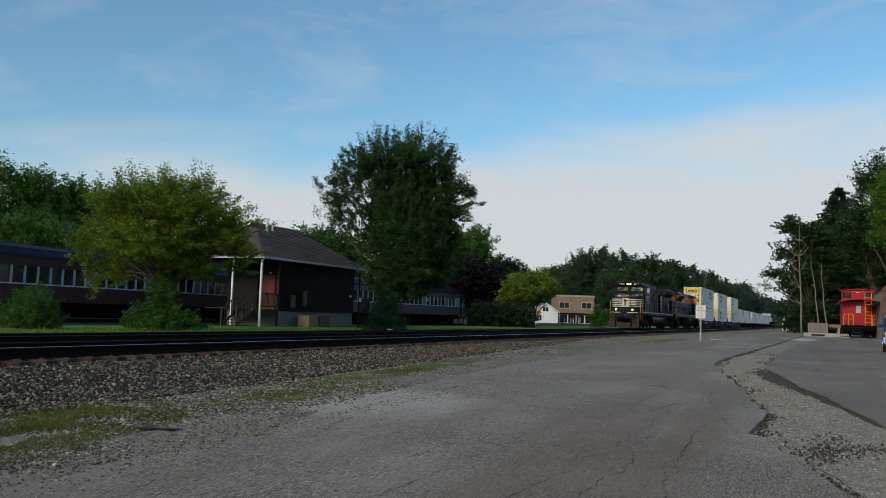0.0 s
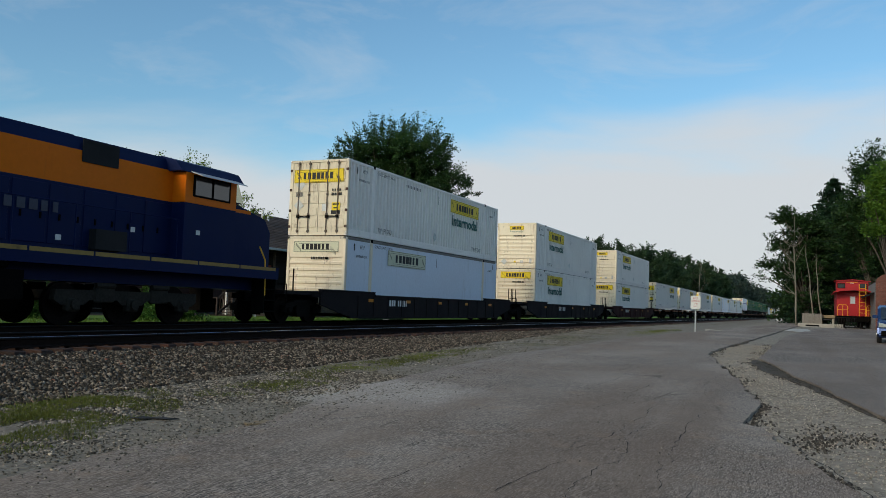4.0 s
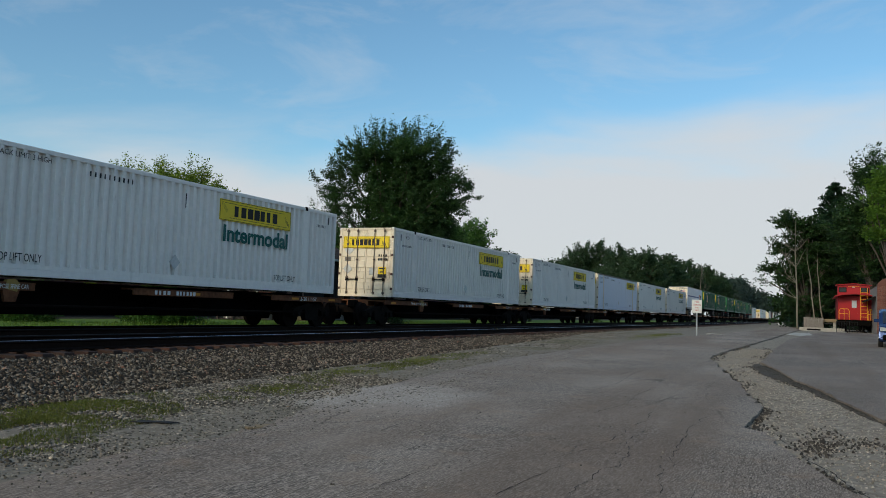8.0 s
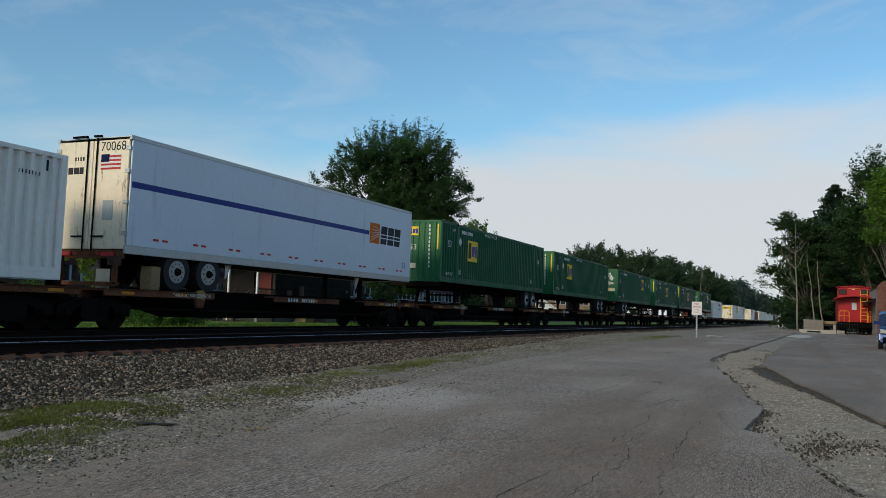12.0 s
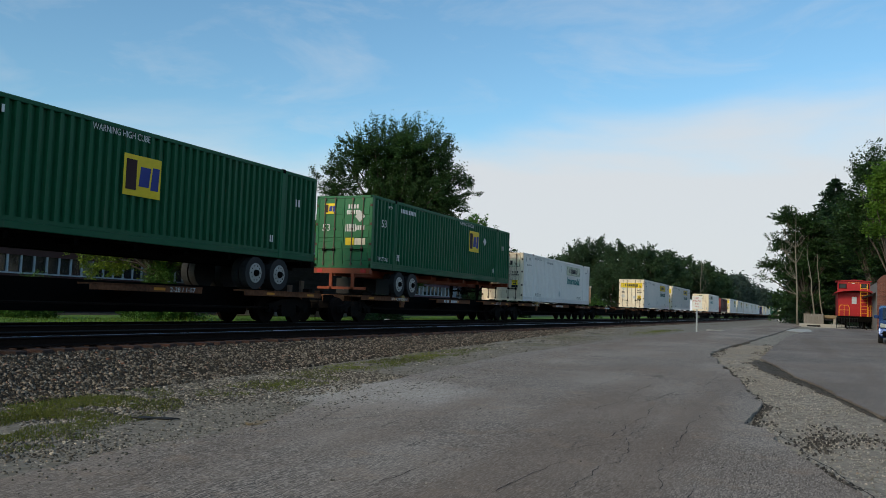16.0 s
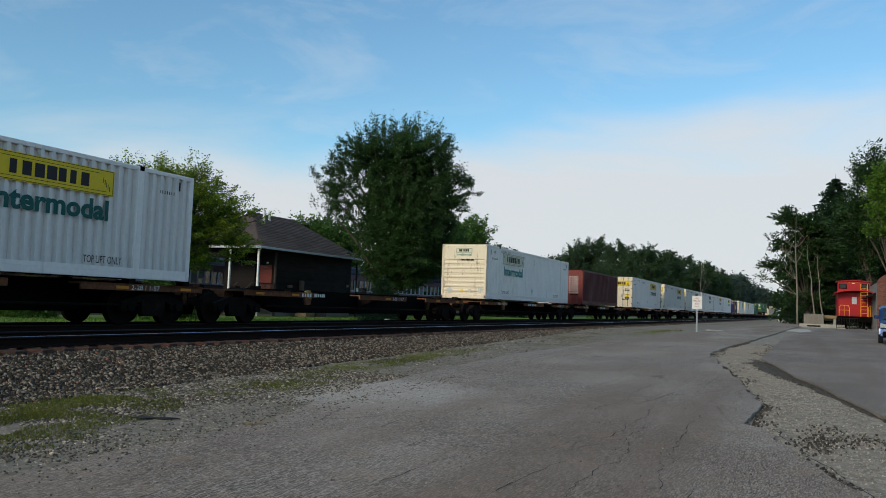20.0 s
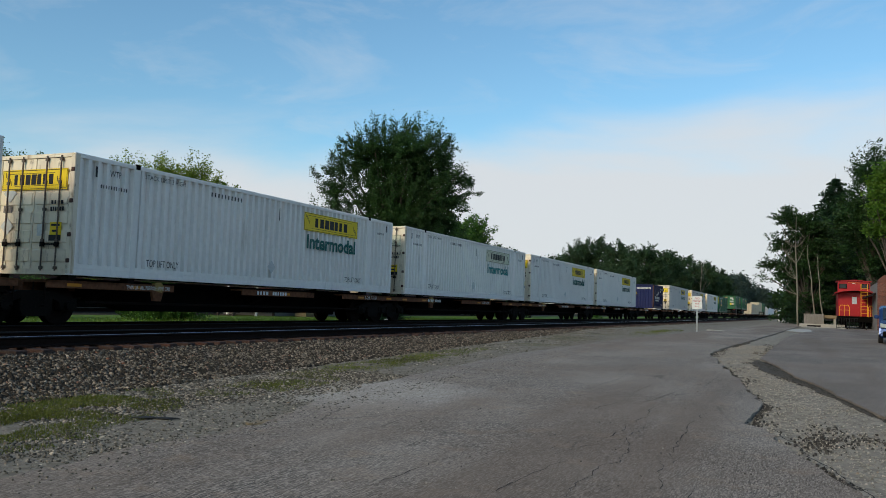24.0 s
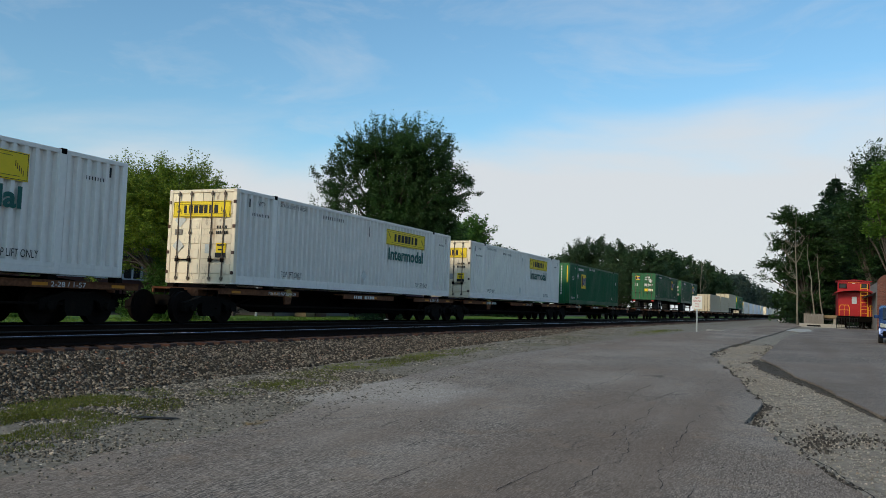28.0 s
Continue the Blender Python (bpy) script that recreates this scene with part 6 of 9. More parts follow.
    part("equipment_cabinet", bm, M_BLACK, c)
    for a, b_, z0, z1 in ((6.6, 7.15, 3.62, 4.15), (7.3, 7.85, 3.62, 4.15), (9.9, 11.4, 3.70, 4.14), (7.5, 8.9, 2.65, 3.25)):
        solid("grille", M_GRILLE, c, (1.44, 1.446, a, b_, z0, z1), (-1.446, -1.44, a, b_, z0, z1))
    solid("window_frame", M_STEEL, c, (1.445, 1.46, 7.15, 7.21, 3.6, 4.16), (1.445, 1.46, 7.85, 7.91, 3.6, 4.16))
    # hood
    bm = bmesh.new()
    prism(bm, [(-1.02, 1.62), (-1.02, 4.05), (-0.85, 4.22), (0.85, 4.22), (1.02, 4.05), (1.02, 1.62)], "y", 11.55, 21.25)
    part("hood", bm, M_BLACK, c)
    for k in range(13):
        y = 11.75 + k * 0.72
        for s in (-1, 1):
            solid("hood_door", M_BLACK, c, (*sorted((s * 1.02, s * 1.045)), y, y + 0.64, 1.85, 3.72), bevel=0.01)
    for a, b_, z0, z1 in ((16.7, 17.5, 2.2, 2.75), (17.7, 18.4, 2.1, 2.8), (18.9, 19.6, 2.0, 2.9), (20.0, 20.8, 2.1, 2.7)):
        solid("grille", M_GRILLE, c, (1.046, 1.052, a, b_, z0, z1), (-1.052, -1.046, a, b_, z0, z1))
    bm = bmesh.new()
    prism(bm, [(-1.02, 3.55), (-1.52, 3.95), (-1.52, 4.36), (-1.3, 4.5), (1.3, 4.5), (1.52, 4.36), (1.52, 3.95), (1.02, 3.55)], "y", 16.6, 21.9)
    part("radiator_wing", bm, M_BLACK, c)
    solid("radiator_screen", M_GRILLE, c, (1.52, 1.526, 17.0, 21.5, 3.98, 4.34), (-1.526, -1.52, 17.0, 21.5, 3.98, 4.34))
    solid("exhaust_stack", M_CARSTEEL, c, (-0.42, 0.42, 14.95, 15.6, 4.2, 4.56), bevel=0.03)
    solid("exhaust_lip", M_GRIME, c, (-0.48, 0.48, 14.9, 15.65, 4.56, 4.60), bevel=0.01)
    solid("roof_hatch", M_BLACK, c, (-0.7, 0.7, 15.9, 16.6, 4.2, 4.34))
    bm = bmesh.new()
    for z_, x_, dy in ((4.55, 0.25, -0.28), (4.6, -0.1, 0.05), (4.5, 0.1, 0.3)):
        tube(bm, (x_, 13.8, z_ + 0.12), (x_, 13.8 + dy * 1.6, z_ + 0.12), 0.05, 0.14, sides=12)
    box(bm, -0.2, 0.35, 13.68, 13.92, 4.55, 4.68)
    tube(bm, (0.08, 13.8, 4.2), (0.08, 13.8, 4.6), 0.05)
    part("horn", bm, M_GRIME, c, "cluster of black air horns")
    bm = bmesh.new()
    for k in range(5):
        box(bm, 1.046, 1.052, 12.0, 12.86, 3.03 + k * 0.137, 3.12 + k * 0.137)
    part("stripe_mark", bm, M_STRIPE, c, "white striped mark")
    bm = bmesh.new()
    for k in range(5):
        box(bm, 1.046, 1.052, 14.0, 14.95 - 0.07 * abs(k - 2), 3.12 + k * 0.115, 3.19 + k * 0.115)
    for p_ in ([(15.02, 3.10), (15.28, 3.10), (15.20, 3.66), (14.98, 3.66)], [(15.40, 3.10), (15.70, 3.10), (15.62, 3.66), (15.32, 3.66)], [(15.84, 3.10), (16.42, 3.10), (16.36, 3.34), (15.80, 3.34)],
               [(15.80, 3.42), (16.38, 3.42), (16.30, 3.66), (15.76, 3.66)]):
        prism(bm, p_, "x", 1.046, 1.052)
    part("logo_shape", bm, M_STRIPE, c, "white striped logo shapes")
    bm = bmesh.new()
    bars(bm, "side", (1.046, 15.4, 2.80), 1.75, 0.21, 7)
    bars(bm, "side", (1.046, 15.5, 2.42), 2.0, 0.21, 8)
    part("name_bars", bm, M_STRIPE, c)
    bm = bmesh.new()
    for k in range(4):
        box(bm, 1.047, 1.053, 20.9, 21.15, 2.2 + k * 0.18, 2.31 + k * 0.18)
    part("end_stripe", bm, M_STRIPE, c)
    bm = bmesh.new()
    for y_, z_ in ((6.75, 3.35), (7.2, 3.3), (9.2, 3.2), (9.7, 3.22), (10.6, 3.3), (16.0, 2.1), (17.0, 2.0), (18.8, 3.2), (12.0, 2.0)):
        box(bm, 1.453 if y_ < 11.5 else 1.053, 1.457 if y_ < 11.5 else 1.057, y_, y_ + 0.13, z_, z_ + 0.08)
    part("small_notice", bm, M_LETTER, c)
    # an opened engine door with gear behind it
    gear = solid("open_doorway", M_GRILLE, c, (1.046, 1.054, 12.95, 13.95, 1.80, 3.72))
    for y_, z_, h_ in ((13.0, 2.5, 0.5), (13.2, 2.0, 0.35), (13.05, 3.1, 0.3), (13.3, 2.9, 0.25)):
        solid("engine_part", M_LOCOTRUCK, gear, (1.054, 1.075, y_, y_ + 0.16, z_, z_ + h_), bevel=0.008)
    solid("folded_door", M_TANK, gear, (1.05, 1.30, 13.45, 13.49, 1.85, 3.70), (1.05, 1.30, 13.90, 13.94, 1.85, 3.70), label="engine door swung out")
    for y_ in (6.5, 7.6, 8.95, 9.6, 10.35, 11.1):
        solid("panel_seam", M_GRIME, c, (1.44, 1.444, y_, y_ + 0.018, 1.7, 3.6))
    for y_, w_, z_ in ((3.85, 0.5, 1.75), (8.0, 0.7, 1.75), (10.4, 0.6, 2.2)):
        solid("access_panel", M_BLACK, c, (1.44 if y_ > 6.2 else 1.5, 1.462 if y_ > 6.2 else 1.515, y_, y_ + w_, z_, z_ + 0.85), bevel=0.006)
    bm = bmesh.new()
    bent(bm, [(1.475, 6.6, 2.30), (1.475, 11.4, 2.30)], 0.012, 5)
    part("grab_rail", bm, M_BLACK, c)
    # fittings on the roofs
    bm = bmesh.new()
    for y_ in (3.9, 4.5, 5.2, 5.8):
        box(bm, -0.25, 0.25, y_, y_ + 0.18, 4.60, 4.70)
    part("roof_fitting", bm, M_GRIME, c)
    bm = bmesh.new()
    tube(bm, (0.5, 4.2, 4.6), (0.5, 4.2, 4.95), 0.012, sides=5)
    part("aerial", bm, M_GRIME, c)
    # hoses and gear over the plough
    for s in (-1, 1):
        bm = bmesh.new()
        bent(bm, [(s * 0.85, 0.98, 1.30), (s * 0.95, 0.72, 0.95), (s * 1.0, 0.72, 0.62), (s * 1.12, 0.9, 0.55)], 0.03)
        bent(bm, [(s * 1.05, 1.05, 1.25), (s * 1.12, 0.86, 0.90), (s * 1.05, 0.84, 0.70)], 0.022)
        part("brake_hose", bm, M_RUBBER, c, "hanging black brake hoses")
        bm = bmesh.new()
        bent(bm, [(s * 0.25, 0.86, 1.18), (s * 0.75, 0.80, 1.08), (s * 1.25, 0.98, 1.18)], 0.018)
        part("uncoupling_lever", bm, M_PILOT, c, "dusty uncoupling lever")
        solid("plough_rib", M_GRIME, c, (*sorted((s * 0.70, s * 0.78)), 0.72, 0.95, 0.12, 0.98), bevel=0.01)
    # a black plate put in as the shade round the coupler
    solid("coupler_pocket", M_GRIME, c, (-0.62, 0.62, 0.80, 0.95, 0.62, 1.02), bevel=0.03, label="black plate in place of the shade round the coupler")
    # below the deck
    bm = bmesh.new()
    prism(bm, [(-1.30, 1.36), (-1.46, 1.22), (-1.50, 1.0), (-1.48, 0.75), (-1.38, 0.50), (-1.15, 0.30), (1.15, 0.30), (1.38, 0.50), (1.48, 0.75), (1.50, 1.0), (1.46, 1.22), (1.30, 1.36)], "y", 8.3, 14.6)
    part("fuel_tank", bm, M_TANK, c, "blue-black fuel tank")
    for s, y in product((-1, 1), (7.0, 14.6)):
        bm = bmesh.new()
        tube(bm, (s * 1.2, y, 1.2), (s * 1.2, y + 1.35, 1.2), 0.14)
        part("air_tank", bm, M_GRIME, c)
    for y in (4.9, 17.1):
        three_axle_truck(c, y)
    for s in (-1, 1):
        steps(c, s, 2.12)
        steps(c, s, 21.55)
        handrail(c, s * 1.46, 6.6, 21.4, 1.65, 2.72, 12, M_BLACK)
        for pts in ([(s * 1.44, 1.85, 2.72), (s * 1.46, 1.62, 2.66), (s * 1.47, 1.52, 2.0), (s * 1.47, 1.6, 0.95), (s * 1.47, 1.78, 0.86)],
                    [(s * 1.46, 2.45, 2.7), (s * 1.47, 2.62, 1.9), (s * 1.47, 2.5, 0.85)]):
            bm = bmesh.new()
            bent(bm, pts, 0.024)
            part("grab_rail", bm, M_YELLOW, c, "yellow-painted grab rail")
    solid("rear_platform", M_BLACK, c, (-1.45, 1.45, 21.2, 22.0, 1.5, 1.60))
    bm = bmesh.new()
    coupler(bm, 21.5, 22.0)
    part("coupler", bm, M_GRIME, c)
    return c


def orange_locomotive():
    """Runs with its long hood leading: radiators first, cab last."""
    c = thing("locomotive", "navy and orange diesel locomotive with flared radiators and yellow handrails", "locomotive", "locomotives of the train")
    bm = bmesh.new()
    box(bm, -1.5, 1.5, 2.3, 22.9, 1.42, 1.66)
    box(bm, -0.9, 0.9, 0.7, 23.0, 1.05, 1.42)
    part("frame", bm, M_LBLUE, c)
    for k in range(11):
        y = 2.55 + k * 1.84
        for s in (-1, 1):
            solid("sill_stripe", M_LSILL, c, (*sorted((s * 1.5, s * 1.506)), y, y + 1.78, 1.68, 1.78), label="yellow sill stripe")
    solid("walkway", M_LBLUE, c, (-1.5, 1.5, 2.3, 22.9, 1.66, 1.79))
    bm = bmesh.new()
    box(bm, -1.4, 1.4, 0.75, 2.3, 1.55, 1.66)
    prism(bm, [(0.7, 0.2), (0.7, 1.5), (0.82, 1.5), (0.95, 0.2)], "x", -1.4, 1.4)
    part("end_platform", bm, M_GRIME, c)
    # hood: navy below, orange band, navy top
    for z0, z1, m_ in ((1.79, 3.36, M_LBLUE), (3.36, 4.22, M_LORANGE), (4.22, 4.56, M_LBLUE)):
        bm = bmesh.new()
        t = 0.0 if z1 < 4.5 else 0.22
        prism(bm, [(-1.05, z0), (1.05, z0), (1.05 - t * 0.6, z1), (-1.05 + t * 0.6, z1)], "y", 1.15, 18.4)
        part("hood_band", bm, m_, c, "orange band along the hood" if m_ is M_LORANGE else "")
    # radiator flare at the leading end
    bm = bmesh.new()
    prism(bm, [(-1.0, 3.36), (-1.52, 4.12), (-1.52, 4.24), (1.52, 4.24), (1.52, 4.12), (1.0, 3.36)], "y", 4.3, 8.95)
    part("radiator_flare", bm, M_LORANGE, c)
    bm = bmesh.new()
    prism(bm, [(-1.53, 4.24), (-1.2, 4.60), (1.2, 4.60), (1.53, 4.24)], "y", 3.9, 9.4)
    part("radiator_roof", bm, M_LBLUE, c)
    for s in (-1, 1):
        bm = bmesh.new()
        for a, b_ in (((4.55, 4.1, 1.535), (8.7, 4.1, 1.535)),):
            v = [bm.verts.new((s * q[2], q[0], q[1])) for q in (a, b_)] + [bm.verts.new((s * 1.06, 8.3, 3.42)), bm.verts.new((s * 1.06, 3.95, 3.42))]
            bm.faces.new(v if s > 0 else v[::-1])
            w = [bm.verts.new(q.co + Vector((-s * 0.02, 0, 0))) for q in v]
            bm.faces.new(w[::-1] if s > 0 else w)
        part("radiator_screen", bm, M_GRILLE, c, "black slanted radiator screen")
        bm = bmesh.new()
        for k in range(9):
            box(bm, *sorted((s * 1.05, s * 1.056)), 2.55, 3.9, 4.02 + k * 0.0 - 0.03 * k, 4.03 - 0.03 * k)
        part("vent_slot", bm, M_GRILLE, c)
        solid("air_filter_grille", M_GRILLE, c, (*sorted((s * 1.05, s * 1.058)), 2.45, 4.1, 1.95, 3.25))
    for k in range(14):
        y = 4.4 + k * 1.0
        for s in (-1, 1):
            solid("hood_door", M_LBLUE, c, (*sorted((s * 1.05, s * 1.07)), y, y + 0.93, 1.9, 3.28), bevel=0.008)
    bm = bmesh.new()
    for k in range(26):
        y = 4.6 + k * 0.53
        box(bm, 1.07, 1.09, y, y + 0.05, 2.45, 2.6)
    part("door_latch", bm, M_GRIME, c)
    # leading end
    bm = bmesh.new()
    prism(bm, [(-1.05, 1.15), (-0.75, 0.98), (0.75, 0.98), (1.05, 1.15)], "z", 1.79, 3.36)
    part("end_panel", bm, M_LBLUE, c)
    bm = bmesh.new()
    prism(bm, [(-1.05, 1.15), (-0.75, 0.98), (0.75, 0.98), (1.05, 1.15)], "z", 3.36, 4.30)
    part("end_panel", bm, M_LORANGE, c)
    solid("lamp_panel", M_GRIME, c, (0.02, 0.62, 0.95, 0.99, 3.82, 4.10), bevel=0.02)
    for x_ in (0.18, 0.46):
        lit_lamp(c, (x_, 0.94, 3.96), 0.10, M_LENS)
    lettering("1071", 0.30, M_LBLUE, c, (1.056, 1.72, 4.0), "side", width=0.95, bold=0.01)
    lit_lamp(c, (0.95, 0.72, 1.95), 0.10, M_LENS, "ditch_light")
    lit_lamp(c, (-0.95, 0.72, 1.95), 0.10, M_LENS, "ditch_light")
    solid("end_door", M_GRILLE, c, (-0.42, 0.05, 0.965, 0.98, 1.85, 3.5))
    # central equipment and roof
    for a, b_, z in ((9.4, 12.0, 4.62), (12.6, 15.2, 4.60)):
        solid("roof_hatch", M_LBLUE, c, (-0.85, 0.85, a, b_, 4.5, z), bevel=0.03)
    solid("exhaust_stack", M_CARSTEEL, c, (-0.35, 0.35, 11.0, 11.8, 4.55, 4.78), bevel=0.03)
    bm = bmesh.new()
    for z_, x_, dy in ((4.80, 0.25, -0.28), (4.84, -0.1, 0.05), (4.76, 0.1, 0.3)):
        tube(bm, (x_, 10.0, z_), (x_, 10.0 + dy * 1.6, z_), 0.04, 0.11, sides=12)
    box(bm, -0.2, 0.35, 9.85, 10.15, 4.5, 4.78)
    part("horn", bm, M_GRIME, c)
    solid("inverter_grille", M_GRILLE, c, (1.06, 1.075, 15.25, 16.4, 3.95, 4.5), (-1.075, -1.06, 15.25, 16.4, 3.95, 4.5))
    bm = bmesh.new()
    bars(bm, "side", (1.092, 8.6, 2.75), 2.0, 0.24, 6)
    bars(bm, "side", (1.092, 11.3, 2.75), 2.2, 0.24, 7)
    bars(bm, "side", (1.092, 14.0, 2.75), 1.6, 0.24, 5)
    part("name_bars", bm, M_FADED, c, "faded silver lettering bars")
    # cab and nose at the trailing end
    for z0, z1, m_ in ((1.79, 3.36, M_LBLUE), (3.36, 4.2, M_LORANGE)):
        solid("cab_wall", m_, c, (-1.5, 1.5, 18.4, 20.6, z0, z1), bevel=0.01)
    bm = bmesh.new()
    prism(bm, [(-1.52, 4.2), (-1.3, 4.48), (-0.8, 4.62), (0.8, 4.62), (1.3, 4.48), (1.52, 4.2)], "y", 18.2, 20.9)
    part("cab_roof", bm, M_LBLUE, c)
    bm = bmesh.new()
    prism(bm, [(20.6, 1.79), (22.75, 1.79), (22.75, 2.9), (22.45, 3.3), (21.0, 3.62), (20.6, 3.66)], "x", -1.2, 1.2)
    part("nose", bm, M_LBLUE, c)
    solid("nose_band", M_LORANGE, c, (-1.205, 1.205, 20.6, 21.7, 3.38, 3.48))
    bm = bmesh.new()
    prism(bm, [(20.6, 3.64), (21.05, 3.62), (20.75, 4.22), (20.6, 4.22)], "x", -1.42, 1.42)
    part("windscreen", bm, M_WINDSHIELD, c)
    for s in (-1, 1):
        x_ = s * 1.5
        win = solid("side_window", M_GRIME, c, (*sorted((x_, x_ + s * 0.02)), 18.7, 20.3, 3.55, 4.15))
        solid("pane", M_GLASS_DARK, win, (*sorted((x_ + s * 0.02, x_ + s * 0.026)), 18.78, 19.45, 3.6, 4.1), (*sorted((x_ + s * 0.02, x_ + s * 0.026)), 19.55, 20.22, 3.6, 4.1))
        bm = bmesh.new()
        prism(bm, [(s * 1.5, 4.24), (s * 1.9, 4.10), (s * 1.9, 4.08), (s * 1.5, 4.21)], "y", 18.6, 20.6)
        part("sunshade", bm, M_STEEL, c)
        solid("battery_box", M_GRILLE, c, (*sorted((s * 1.07, s * 1.3)), 15.6, 16.6, 1.85, 2.35))
        handrail(c, s * 1.46, 3.0, 18.2, 1.79, 2.86, 10, M_LBLUE)
        steps(c, s, 2.0, M_GRIME)
        steps(c, s, 22.5, M_GRIME)
        for pts in ([(s * 1.3, 0.82, 2.75), (s * 1.42, 1.05, 2.72), (s * 1.47, 1.35, 2.1), (s * 1.47, 1.4, 1.3), (s * 1.47, 1.2, 1.1)],
                    [(s * 1.46, 3.0, 2.86), (s * 1.47, 2.45, 2.8), (s * 1.47, 2.3, 2.1), (s * 1.47, 2.25, 1.0)],
                    [(s * 0.6, 0.72, 2.75), (s * 0.62, 0.72, 1.7)],
                    [(s * 1.46, 21.9, 2.4), (s * 1.47, 22.2, 2.0), (s * 1.47, 22.25, 0.9)]):
            bm = bmesh.new()
            bent(bm, pts, 0.024)
            part("grab_rail", bm, M_YELLOW, c, "yellow-painted grab rail")
    bm = bmesh.new()
    for y_, z_ in ((3.0, 2.4), (6.3, 2.0), (9.5, 2.0), (12.4, 2.05), (16.9, 2.4), (18.9, 2.5), (14.6, 2.0)):
        box(bm, 1.09 if y_ < 18 else 1.505, 1.094 if y_ < 18 else 1.509, y_, y_ + 0.16, z_, z_ + 0.13)
    part("small_notice", bm, M_LETTER, c)
    bm = bmesh.new()
    prism(bm, [(-1.38, 1.25), (-1.38, 0.6), (-1.1, 0.32), (1.1, 0.32), (1.38, 0.6), (1.38, 1.25)], "y", 8.3, 13.6)
    part("fuel_tank", bm, M_GRIME, c)
    for s in (-1, 1):
        bm = bmesh.new()
        tube(bm, (s * 1.25, 9.0, 1.42), (s * 1.25, 13.2, 1.42), 0.17)
        part("air_tank", bm, M_GRIME, c)
    for y in (4.45, 17.0):
        three_axle_truck(c, y)
    for a, b_ in ((1.0, 0.3), (22.6, 23.1)):
        bm = bmesh.new()
        coupler(bm, a, b_)
        part("coupler", bm, M_GRIME, c)
    return c


on_train(black_locomotive(), -100.3)
on_train(orange_locomotive(), -78.0)

# ---------------------------------------------------------------- trees
M_BARK = material("grey_bark", (0.075, 0.062, 0.050), 0.9, vary=0.4, big=2.0, fine=16, bump=0.5)
M_BARK_PALE = material("pale_bare_bark", (0.17, 0.155, 0.12), 0.9, vary=0.3, big=2.0, fine=16, bump=0.4)
F_DARK = foliage("dark_green_leaves", (0.016, 0.044, 0.011), (0.040, 0.092, 0.019), thin=0.28)
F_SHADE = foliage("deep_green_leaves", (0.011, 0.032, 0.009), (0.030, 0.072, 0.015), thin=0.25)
F_MID = foliage("green_leaves", (0.030, 0.088, 0.016), (0.088, 0.185, 0.032))
F_YELLOW = foliage("yellow_green_leaves", (0.056, 0.118, 0.012), (0.23, 0.30, 0.030))
F_LEAF = foliage("fresh_green_leaves", (0.030, 0.090, 0.014), (0.088, 0.185, 0.028))
F_LIME = foliage("bright_green_leaves", (0.05, 0.12, 0.012), (0.12, 0.22, 0.026))
F_PURPLE = foliage("purple_leaves", (0.006, 0.005, 0.006), (0.014, 0.010, 0.012))
F_SPRUCE = foliage("spruce_needles", (0.008, 0.026, 0.012), (0.018, 0.05, 0.018))
F_YOUNG = foliage("young_spruce_needles", (0.012, 0.036, 0.014), (0.030, 0.075, 0.028))
# the next two leaf colours have distance haze mixed in: paler and bluer
F_FAR = foliage("haze_tinted_leaves", (0.030, 0.062, 0.028), (0.058, 0.106, 0.044))
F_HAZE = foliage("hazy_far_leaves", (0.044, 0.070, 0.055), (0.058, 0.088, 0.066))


def limbs_mesh(paths, mat, sides=6):
    """Tapered limbs: each path is a list of (point, radius)."""
    vs, fs, k = [], [], 0
    for path in paths:
        n = len(path)
        for i, (p, r) in enumerate(path):
            a = path[max(0, i - 1)][0]
            b_ = path[min(n - 1, i + 1)][0]
            d = Vector(b_) - Vector(a)
            turn = d.to_track_quat("Z", "Y").to_matrix() if d.length > 1e-6 else Matrix.Identity(3)
            for j in range(sides):
                w = 2 * math.pi * j / sides
                vs.append(Vector(p) + turn @ Vector((math.cos(w) * r, math.sin(w) * r, 0)))
        for i in range(n - 1):
            for j in range(sides):
                q = (j + 1) % sides
                fs.append((k + i * sides + j, k + i * sides + q, k + (i + 1) * sides + q, k + (i + 1) * sides + j))
        k += n * sides
    return array_mesh("limbs", [tuple(v_) for v_ in vs], fs, mat, smooth=True)


def leaf_mesh(centres, spread, per, size, mat, rs, flat=0.75, droop=0.0, twigs=None):
    """Small pointed leaves in clumps round the centres, drawn out along twigs where these are given."""
    c = np.repeat(np.asarray(centres, np.float64), per, axis=0)
    n = len(c)
    if twigs is not None:
        along = rs.uniform(-1.1, 1.0, n)
        c = c + np.repeat(twigs, per, axis=0) * along[:, None]
    sp = np.repeat(np.broadcast_to(np.asarray(spread, np.float64), (len(centres),)), per)
    c = c + rs.normal(0, 1, (n, 3)) * sp[:, None] * np.array([1, 1, flat])
    a = rs.normal(0, 1, (n, 3))
    a[:, 2] = a[:, 2] * 0.6 - droop
    a /= np.linalg.norm(a, axis=1)[:, None]
    b_ = np.cross(a, rs.normal(0, 1, (n, 3)))
    b_ /= np.linalg.norm(b_, axis=1)[:, None] + 1e-9
    s = size * rs.uniform(0.6, 1.35, n)[:, None]
    v_ = np.stack([c - a * s * 0.5, c + b_ * s * 0.30, c + a * s * 0.5, c - b_ * s * 0.30], axis=1).reshape(-1, 3)
    return array_mesh("leaves", v_, np.arange(4 * n).reshape(-1, 4), mat)


